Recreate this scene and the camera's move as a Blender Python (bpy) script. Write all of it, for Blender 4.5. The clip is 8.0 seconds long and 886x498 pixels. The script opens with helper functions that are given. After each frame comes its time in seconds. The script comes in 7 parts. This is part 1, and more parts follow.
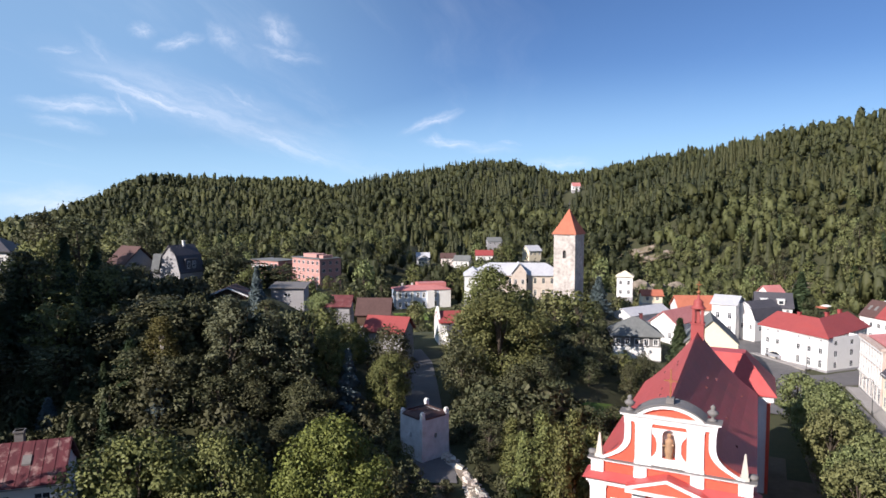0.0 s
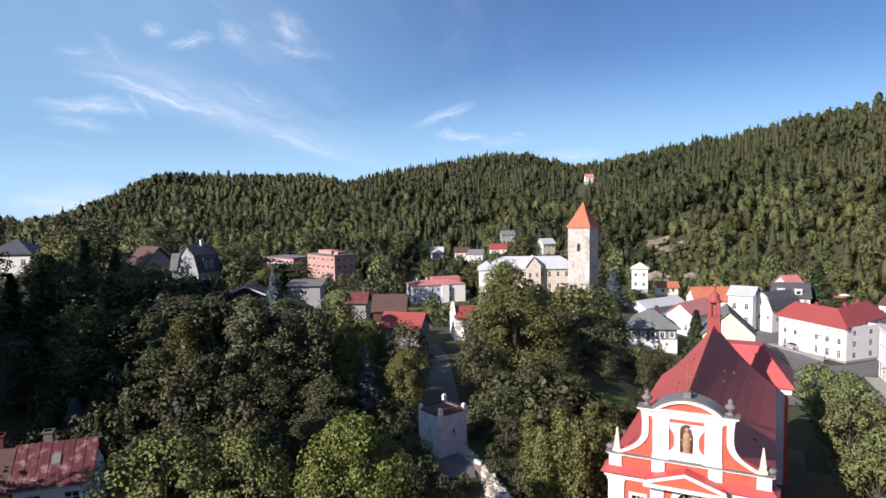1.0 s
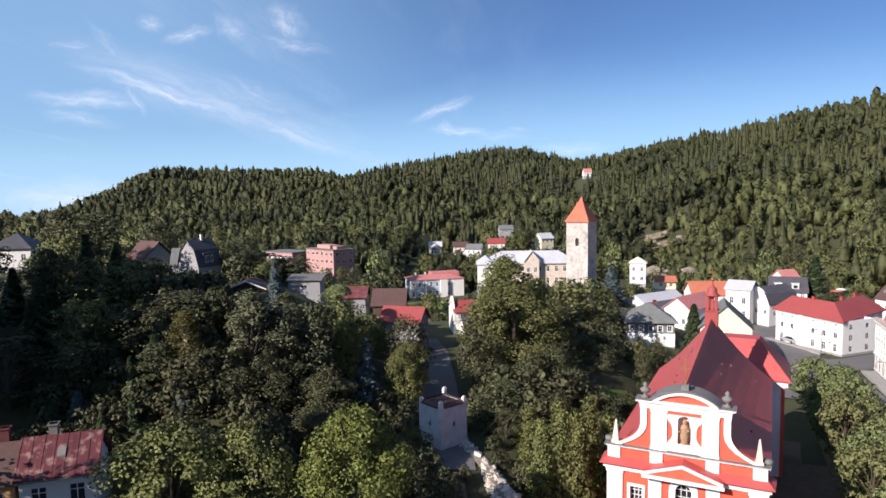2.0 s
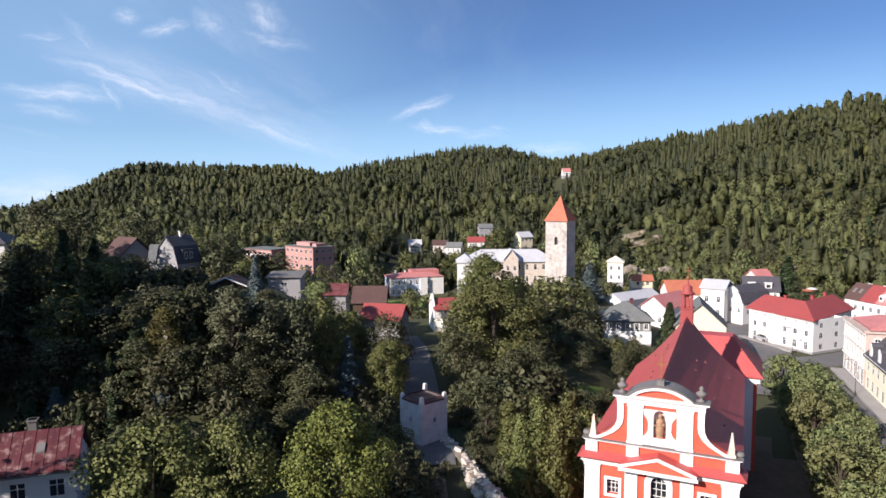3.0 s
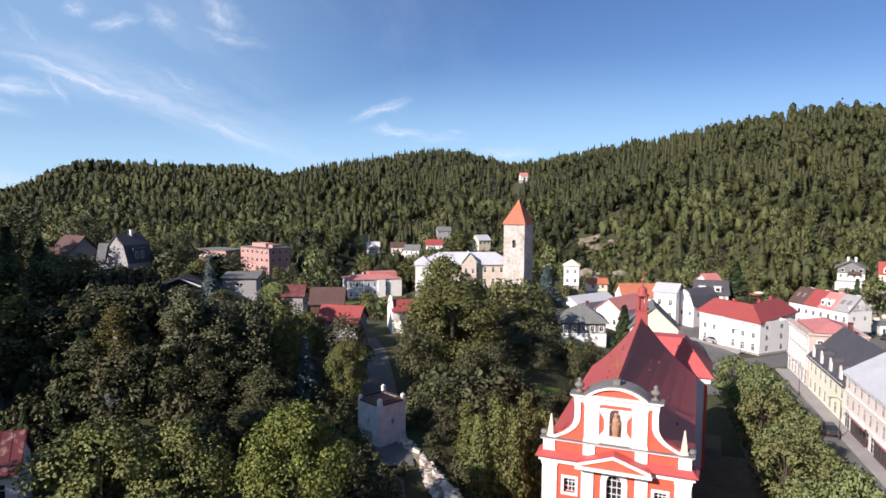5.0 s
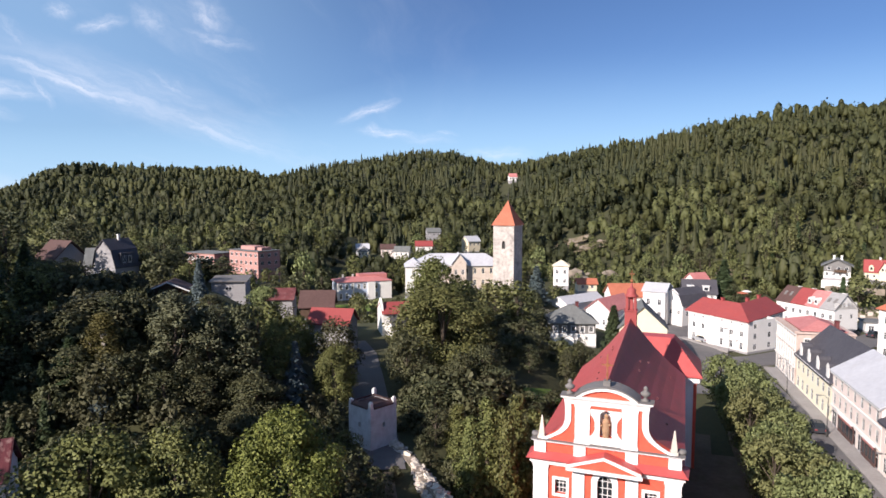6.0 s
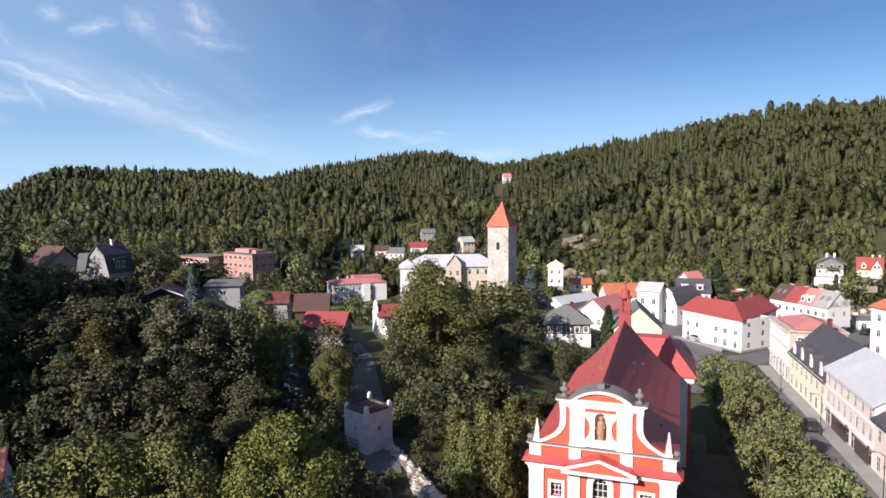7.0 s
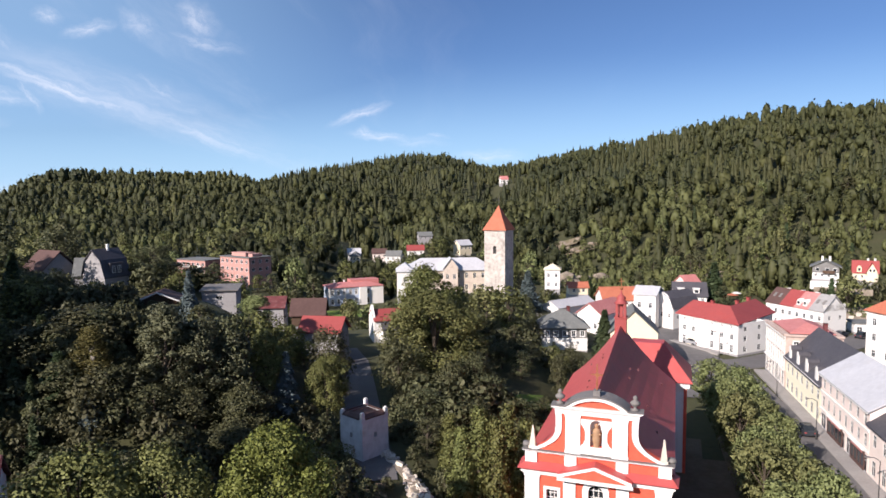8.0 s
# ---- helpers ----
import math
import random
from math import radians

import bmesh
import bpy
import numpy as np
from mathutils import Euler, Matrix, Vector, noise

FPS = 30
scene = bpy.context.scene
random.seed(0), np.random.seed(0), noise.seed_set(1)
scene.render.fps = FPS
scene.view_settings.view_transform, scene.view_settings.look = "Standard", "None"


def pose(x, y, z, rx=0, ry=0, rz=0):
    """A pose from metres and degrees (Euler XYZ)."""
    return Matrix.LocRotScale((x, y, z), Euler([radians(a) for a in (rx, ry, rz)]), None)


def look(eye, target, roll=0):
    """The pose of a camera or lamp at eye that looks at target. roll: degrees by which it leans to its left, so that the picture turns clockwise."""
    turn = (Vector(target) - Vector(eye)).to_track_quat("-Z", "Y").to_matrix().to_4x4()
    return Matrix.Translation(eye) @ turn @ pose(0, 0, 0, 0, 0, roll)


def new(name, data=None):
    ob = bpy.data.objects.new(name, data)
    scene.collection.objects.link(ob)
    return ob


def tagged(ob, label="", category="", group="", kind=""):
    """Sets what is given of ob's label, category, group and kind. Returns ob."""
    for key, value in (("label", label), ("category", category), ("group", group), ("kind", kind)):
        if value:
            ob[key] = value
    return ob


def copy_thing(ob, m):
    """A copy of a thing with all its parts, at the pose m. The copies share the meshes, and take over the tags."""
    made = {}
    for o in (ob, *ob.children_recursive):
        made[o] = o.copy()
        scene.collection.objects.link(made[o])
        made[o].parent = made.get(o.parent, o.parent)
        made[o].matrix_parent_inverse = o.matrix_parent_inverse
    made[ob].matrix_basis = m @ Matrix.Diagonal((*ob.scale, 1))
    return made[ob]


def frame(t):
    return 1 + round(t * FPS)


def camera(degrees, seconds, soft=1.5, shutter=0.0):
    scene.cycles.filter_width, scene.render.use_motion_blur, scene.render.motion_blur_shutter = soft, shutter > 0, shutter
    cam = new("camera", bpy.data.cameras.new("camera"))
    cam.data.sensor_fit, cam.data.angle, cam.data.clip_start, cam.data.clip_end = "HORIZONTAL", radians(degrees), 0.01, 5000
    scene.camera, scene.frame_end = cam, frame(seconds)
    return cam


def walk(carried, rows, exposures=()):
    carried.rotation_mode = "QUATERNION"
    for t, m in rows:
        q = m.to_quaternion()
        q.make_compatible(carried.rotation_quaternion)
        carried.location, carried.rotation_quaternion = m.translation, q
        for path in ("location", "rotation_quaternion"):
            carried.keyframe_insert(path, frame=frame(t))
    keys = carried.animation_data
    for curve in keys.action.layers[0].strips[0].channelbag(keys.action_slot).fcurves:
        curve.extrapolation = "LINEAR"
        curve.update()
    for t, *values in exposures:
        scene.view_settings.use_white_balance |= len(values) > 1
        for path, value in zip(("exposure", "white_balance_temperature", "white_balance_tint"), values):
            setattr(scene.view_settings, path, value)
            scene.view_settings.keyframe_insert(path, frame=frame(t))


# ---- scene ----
cam = camera(68.57, 8.0, soft=1.6)
# seconds, place, heading to the left, tilt, roll
PATH = [
    (0.0, 0.60, 1.78, 32.27, 5.91, -3.79, 0.07),
    (0.5, 0.50, 1.63, 32.43, 6.30, -3.98, -0.37),
    (1.0, 0.46, 1.31, 32.69, 7.10, -4.35, -0.89),
    (2.5, 0.21, 0.45, 32.72, 6.50, -4.92, -0.84),
    (3.0, 0.13, 0.08, 32.71, 5.09, -5.00, -0.40),
    (3.5, 0.01, -0.05, 32.59, 3.85, -5.00, -0.06),
    (4.0, -0.02, -0.04, 32.50, 2.92, -4.96, 0.14),
    (4.5, -0.07, 0.01, 32.44, 2.06, -4.82, 0.33),
    (5.0, -0.09, 0.09, 32.48, 1.36, -4.73, 0.42),
    (6.5, -0.06, 0.05, 32.80, 0.17, -4.63, -0.23),
    (7.0, 0.00, 0.00, 33.00, 0.00, -4.63, -0.45),
    (7.5, 0.07, 0.02, 33.20, -0.12, -4.50, -0.55),
    (8.0, 0.13, 0.00, 33.39, -0.25, -4.43, -0.45),
]


def path_pose(x, y, z, yaw, pitch, roll):
    a, b = radians(yaw), radians(pitch)
    ahead = Vector((-math.sin(a) * math.cos(b), math.cos(a) * math.cos(b), math.sin(b)))
    eye = Vector((x, y, z))
    return look(eye, eye + ahead * 10, roll)


walk(cam, [(row[0], path_pose(*row[1:])) for row in PATH], [(0.0, 0.8, 6150, 17), (3.0, 0.8, 6230, 18), (8.0, 0.8, 6350, 19)])

# ---- daylight: late sun from the left, behind the camera ----
SUN_EL, SUN_AZ = radians(29), radians(224)
to_sun = Vector((math.sin(SUN_AZ) * math.cos(SUN_EL), math.cos(SUN_AZ) * math.cos(SUN_EL), math.sin(SUN_EL)))
sun = new("sun", bpy.data.lights.new("sun", "SUN"))
sun.data.energy, sun.data.angle, sun.data.color = 4.4, radians(0.55), (1.0, 0.92, 0.80)
sun.matrix_world = look(to_sun * 200, (0, 0, 0))

world = bpy.data.worlds.new("sky")
world.use_nodes = True
scene.world = world
wn, wl = world.node_tree.nodes, world.node_tree.links
sky = wn.new("ShaderNodeTexSky")
sky.sky_type, sky.sun_disc = "NISHITA", False
sky.sun_elevation, sky.sun_rotation = SUN_EL, SUN_AZ
sky.altitude, sky.air_density, sky.dust_density, sky.ozone_density = 900, 1.0, 0.0, 7.0


def wnode(kind, **values):
    n = wn.new(kind)
    for k, v in values.items():
        n.inputs[k].default_value = v
    return n


# thin cirrus: drawn-out noise on a high layer, thicker towards the west
coord = wn.new("ShaderNodeTexCoord")
split = wn.new("ShaderNodeSeparateXYZ")
wl.new(coord.outputs["Generated"], split.inputs[0])


def wmath(op, a, b):
    n = wn.new("ShaderNodeMath")
    n.operation = op
    for k, v in enumerate((a, b)):
        if isinstance(v, (int, float)):
            n.inputs[k].default_value = v
        else:
            wl.new(v, n.inputs[k])
    return n.outputs[0]


def ramp(value, lo, hi):
    n = wn.new("ShaderNodeMapRange")
    n.interpolation_type = "SMOOTHSTEP"
    n.inputs["From Min"].default_value, n.inputs["From Max"].default_value = lo, hi
    wl.new(value, n.inputs["Value"])
    return n.outputs[0]


lift = wmath("ADD", wmath("MAXIMUM", split.outputs[2], 0.0), 0.10)
flat = wn.new("ShaderNodeCombineXYZ")
wl.new(wmath("DIVIDE", split.outputs[0], lift), flat.inputs[0])
wl.new(wmath("DIVIDE", split.outputs[1], lift), flat.inputs[1])
warp = wnode("ShaderNodeTexNoise", Scale=0.8, Detail=3.0)
wl.new(flat.outputs[0], warp.inputs["Vector"])
bent = wn.new("ShaderNodeMixRGB")
bent.blend_type, bent.inputs[0].default_value = "ADD", 0.55
wl.new(flat.outputs[0], bent.inputs[1])
wl.new(warp.outputs["Color"], bent.inputs[2])
turn = wn.new("ShaderNodeMapping")
turn.inputs["Rotation"].default_value = (0, 0, radians(8))
turn.inputs["Scale"].default_value = (1.7, 0.26, 1)
wl.new(bent.outputs[0], turn.inputs["Vector"])
wisps = wnode("ShaderNodeTexNoise", Scale=1.15, Detail=9.0, Roughness=0.62)
wl.new(turn.outputs[0], wisps.inputs["Vector"])
west = wmath("ADD", ramp(wmath("MULTIPLY", split.outputs[0], -1.0), -0.10, 0.40), 0.22)
cloud = wmath("MULTIPLY", wmath("MULTIPLY", ramp(wisps.outputs["Fac"], 0.52, 0.84), west), 0.16)

# single wisps: heading, height, half length, half width and lean in degrees, thickness
CIRRUS = [
    (-29.6, 8.4, 7.4, 0.75, -16, 0.80), (-19.8, 5.4, 7.6, 1.05, -21, 0.50), (-25.4, 7.9, 13.4, 2.6, -16, 0.42),
    (-35.0, 7.6, 4.6, 0.80, -1, 0.60), (-35.8, 6.3, 2.8, 0.60, -8, 0.35), (-31.7, 7.7, 1.6, 0.45, -61, 0.45),
    (-22.6, 8.7, 3.0, 0.65, -29, 0.35), (-30.3, 13.4, 1.2, 0.75, 7, 0.50), (-27.7, 12.8, 2.1, 0.65, 20, 0.60),
    (-24.2, 13.5, 2.0, 1.20, -26, 0.40), (-19.8, 14.3, 2.1, 1.50, -26, 0.55), (-19.4, 12.6, 3.4, 0.75, -11, 0.40),
    (-33.2, 11.4, 2.8, 0.60, -50, 0.25), (-35.9, 11.5, 1.8, 0.40, 4, 0.35), (-6.8, 7.3, 3.2, 0.55, 20, 0.65),
    (-5.2, 5.5, 3.1, 0.45, -4, 0.60), (-6.5, 5.8, 0.9, 0.50, 0, 0.60), (-2.1, 5.0, 3.2, 0.60, -3, 0.25),
    (-0.3, 5.4, 1.2, 0.25, 0, 0.30), (4.2, 3.7, 3.4, 0.70, -1, 0.40), (-36.5, 0.2, 5.5, 1.70, 4, 0.60),
]
heading = wmath("MULTIPLY", wmath("ARCTAN2", split.outputs[0], split.outputs[1]), 57.2958)
height = wmath("MULTIPLY", wmath("ARCSINE", split.outputs[2], 0.0), 57.2958)
dome = wn.new("ShaderNodeCombineXYZ")
wl.new(heading, dome.inputs[0])
wl.new(height, dome.inputs[1])
curl = wnode("ShaderNodeTexNoise", Scale=0.45, Detail=5.0, Roughness=0.6)
wl.new(dome.outputs[0], curl.inputs["Vector"])
drift = wn.new("ShaderNodeVectorMath")
drift.operation = "MULTIPLY_ADD"
drift.inputs[1].default_value, drift.inputs[2].default_value = (1.8, 1.3, 0), (-0.9, -0.65, 0)
wl.new(curl.outputs["Color"], drift.inputs[0])
shifted = wn.new("ShaderNodeVectorMath")
wl.new(dome.outputs[0], shifted.inputs[0])
wl.new(drift.outputs[0], shifted.inputs[1])
for az, el, long, wide, lean, thick in CIRRUS:
    local = wn.new("ShaderNodeMapping")
    local.vector_type = "TEXTURE"
    local.inputs["Location"].default_value, local.inputs["Rotation"].default_value, local.inputs["Scale"].default_value = (az, el, 0), (0, 0, radians(lean)), (long, wide, 1)
    wl.new(shifted.outputs[0], local.inputs["Vector"])
    away = wn.new("ShaderNodeVectorMath")
    away.operation = "LENGTH"
    wl.new(local.outputs[0], away.inputs[0])
    strand = wnode("ShaderNodeTexNoise", Scale=1.6, Detail=6.0, Roughness=0.65)
    wl.new(local.outputs[0], strand.inputs["Vector"])
    body = wmath("MULTIPLY", wmath("SUBTRACT", 1.0, ramp(away.outputs["Value"], 0.0, 1.15)), wmath("ADD", ramp(strand.outputs["Fac"], 0.30, 0.75), 0.25))
    cloud = wmath("MAXIMUM", cloud, wmath("MULTIPLY", body, thick * 0.70))
mix = wn.new("ShaderNodeMixRGB")
mix.inputs[2].default_value = (11.0, 11.4, 11.8, 1)
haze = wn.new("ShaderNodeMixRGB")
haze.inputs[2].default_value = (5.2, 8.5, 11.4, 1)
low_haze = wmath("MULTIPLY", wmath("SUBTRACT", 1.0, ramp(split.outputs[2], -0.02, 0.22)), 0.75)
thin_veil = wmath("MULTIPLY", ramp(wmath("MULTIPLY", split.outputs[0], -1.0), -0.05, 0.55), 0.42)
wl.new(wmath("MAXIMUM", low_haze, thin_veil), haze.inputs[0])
toward = wn.new("ShaderNodeVectorMath")
toward.operation = "DOT_PRODUCT"
toward.inputs[1].default_value = to_sun
wl.new(coord.outputs["Generated"], toward.inputs[0])
glare = wn.new("ShaderNodeMixRGB")
glare.inputs[2].default_value = (17.0, 16.4, 15.6, 1)
wl.new(wmath("MULTIPLY", ramp(toward.outputs["Value"], 0.2, 1.0), 0.06), glare.inputs[0])
wl.new(sky.outputs[0], glare.inputs[1])
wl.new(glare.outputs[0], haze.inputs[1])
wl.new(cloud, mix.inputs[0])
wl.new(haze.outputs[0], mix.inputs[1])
back = wn["Background"]
back.inputs["Strength"].default_value = 0.056
wl.new(mix.outputs[0], back.inputs["Color"])

# ---- materials ----


def material(name, dark, light, rough=0.8, fine=8.0, coarse=0.6, bump=0.2, bump_scale=30.0, metal=0.0, vary=0.0, island=0.0, stretch=None, stain=None, stain_amount=0.5, contrast=0.22):
    """Two colours mixed by noise at two scales, with optional stains, relief and a shift from object to object."""
    m = bpy.data.materials.new(name)
    m.use_nodes = True
    nodes, links = m.node_tree.nodes, m.node_tree.links
    bsdf = nodes["Principled BSDF"]
    bsdf.inputs["Roughness"].default_value, bsdf.inputs["Metallic"].default_value = rough, metal
    bsdf.inputs["Specular IOR Level"].default_value = 0.3
    tc = nodes.new("ShaderNodeTexCoord")
    vec = tc.outputs["Object"]
    if stretch:
        mp = nodes.new("ShaderNodeMapping")
        mp.inputs["Scale"].default_value = stretch
        links.new(vec, mp.inputs["Vector"])
        vec = mp.outputs[0]

    def noise_at(scale, detail, source=None):
        n = nodes.new("ShaderNodeTexNoise")
        n.inputs["Scale"].default_value, n.inputs["Detail"].default_value = scale, detail
        n.inputs["Roughness"].default_value = 0.6
        links.new(source or vec, n.inputs["Vector"])
        return n.outputs["Fac"]

    def calc(op, a, b):
        n = nodes.new("ShaderNodeMath")
        n.operation = op
        for k, v in enumerate((a, b)):
            if isinstance(v, (int, float)):
                n.inputs[k].default_value = v
            else:
                links.new(v, n.inputs[k])
        return n.outputs[0]

    fac = calc("ADD", calc("MULTIPLY", noise_at(fine, 6), 0.55), calc("MULTIPLY", noise_at(coarse, 4), 0.45))
    if island:
        geo = nodes.new("ShaderNodeNewGeometry")
        fac = calc("ADD", calc("MULTIPLY", fac, 1 - island), calc("MULTIPLY", geo.outputs["Random Per Island"], island))
    rng = nodes.new("ShaderNodeMapRange")
    rng.inputs["From Min"].default_value, rng.inputs["From Max"].default_value = 0.5 - contrast, 0.5 + contrast
    links.new(fac, rng.inputs["Value"])
    mixer = nodes.new("ShaderNodeMixRGB")
    mixer.inputs[1].default_value, mixer.inputs[2].default_value = (*dark, 1), (*light, 1)
    links.new(rng.outputs[0], mixer.inputs[0])
    colour = mixer.outputs[0]
    if stain:
        st = nodes.new("ShaderNodeMapRange")
        st.inputs["From Min"].default_value, st.inputs["From Max"].default_value = 0.52, 0.72
        st.inputs["To Max"].default_value = stain_amount
        links.new(noise_at(coarse * 2.3, 8, tc.outputs["Object"]), st.inputs["Value"])
        over = nodes.new("ShaderNodeMixRGB")
        over.inputs[2].default_value = (*stain, 1)
        links.new(st.outputs[0], over.inputs[0])
        links.new(colour, over.inputs[1])
        colour = over.outputs[0]
    if vary:
        info = nodes.new("ShaderNodeObjectInfo")
        hsv = nodes.new("ShaderNodeHueSaturation")
        links.new(calc("ADD", calc("MULTIPLY", info.outputs["Random"], vary * 0.12), 0.5 - vary * 0.06), hsv.inputs["Hue"])
        links.new(calc("ADD", calc("MULTIPLY", info.outputs["Random"], vary), 1 - vary * 0.5), hsv.inputs["Value"])
        links.new(colour, hsv.inputs["Color"])
        colour = hsv.outputs[0]
    links.new(colour, bsdf.inputs["Base Color"])
    if bump:
        bp = nodes.new("ShaderNodeBump")
        bp.inputs["Strength"].default_value, bp.inputs["Distance"].default_value = bump, 0.05
        links.new(noise_at(bump_scale, 5), bp.inputs["Height"])
        links.new(bp.outputs[0], bsdf.inputs["Normal"])
    return m


def woods_foliage(name, tones, through_light):
    """Leaves of the far woods: every tree has its own tone, with shade painted in, carried by the attribute "tone",
    with fine leaf noise on it.
    """
    m = foliage(name, tones[0], tones[-1], 0, 0.05, through_light, 0.7, 0.0)
    nodes, links = m.node_tree.nodes, m.node_tree.links
    bsdf = nodes["Principled BSDF"]
    grain = bsdf.inputs["Base Color"].links[0].from_node.inputs[0].links[0].from_socket
    tone = nodes.new("ShaderNodeAttribute")
    tone.attribute_name = "tone"
    mixed = nodes.new("ShaderNodeMix")
    mixed.inputs["Factor"].default_value = 0.30
    links.new(tone.outputs["Fac"], mixed.inputs["A"])
    links.new(grain, mixed.inputs["B"])
    cr = nodes.new("ShaderNodeValToRGB")
    while len(cr.color_ramp.elements) < len(tones):
        cr.color_ramp.elements.new(0.5)
    for k, c in enumerate(tones):
        cr.color_ramp.elements[k].position, cr.color_ramp.elements[k].color = 0.08 + 0.84 * k / (len(tones) - 1), (*c, 1)
    links.new(mixed.outputs[0], cr.inputs[0])
    for n in (bsdf, next(n for n in nodes if n.type == "BSDF_TRANSLUCENT")):
        links.new(cr.outputs[0], n.inputs["Base Color" if n is bsdf else "Color"])
    return m


def foliage(name, dark, light, vary=0.35, coarse=0.25, through_light=0.18, fine=1.3, island=0.35):
    m = material(name, dark, light, 0.62, fine, coarse, 0, vary=vary, island=island, contrast=0.26)
    nodes, links = m.node_tree.nodes, m.node_tree.links
    bsdf = nodes["Principled BSDF"]
    bsdf.inputs["Specular IOR Level"].default_value = 0.25
    source = bsdf.inputs["Base Color"].links[0].from_socket
    tl = nodes.new("ShaderNodeBsdfTranslucent")
    links.new(source, tl.inputs["Color"])
    ms = nodes.new("ShaderNodeMixShader")
    ms.inputs[0].default_value = through_light
    links.new(bsdf.outputs[0], ms.inputs[1])
    links.new(tl.outputs[0], ms.inputs[2])
    links.new(ms.outputs[0], nodes["Material Output"].inputs["Surface"])
    return m


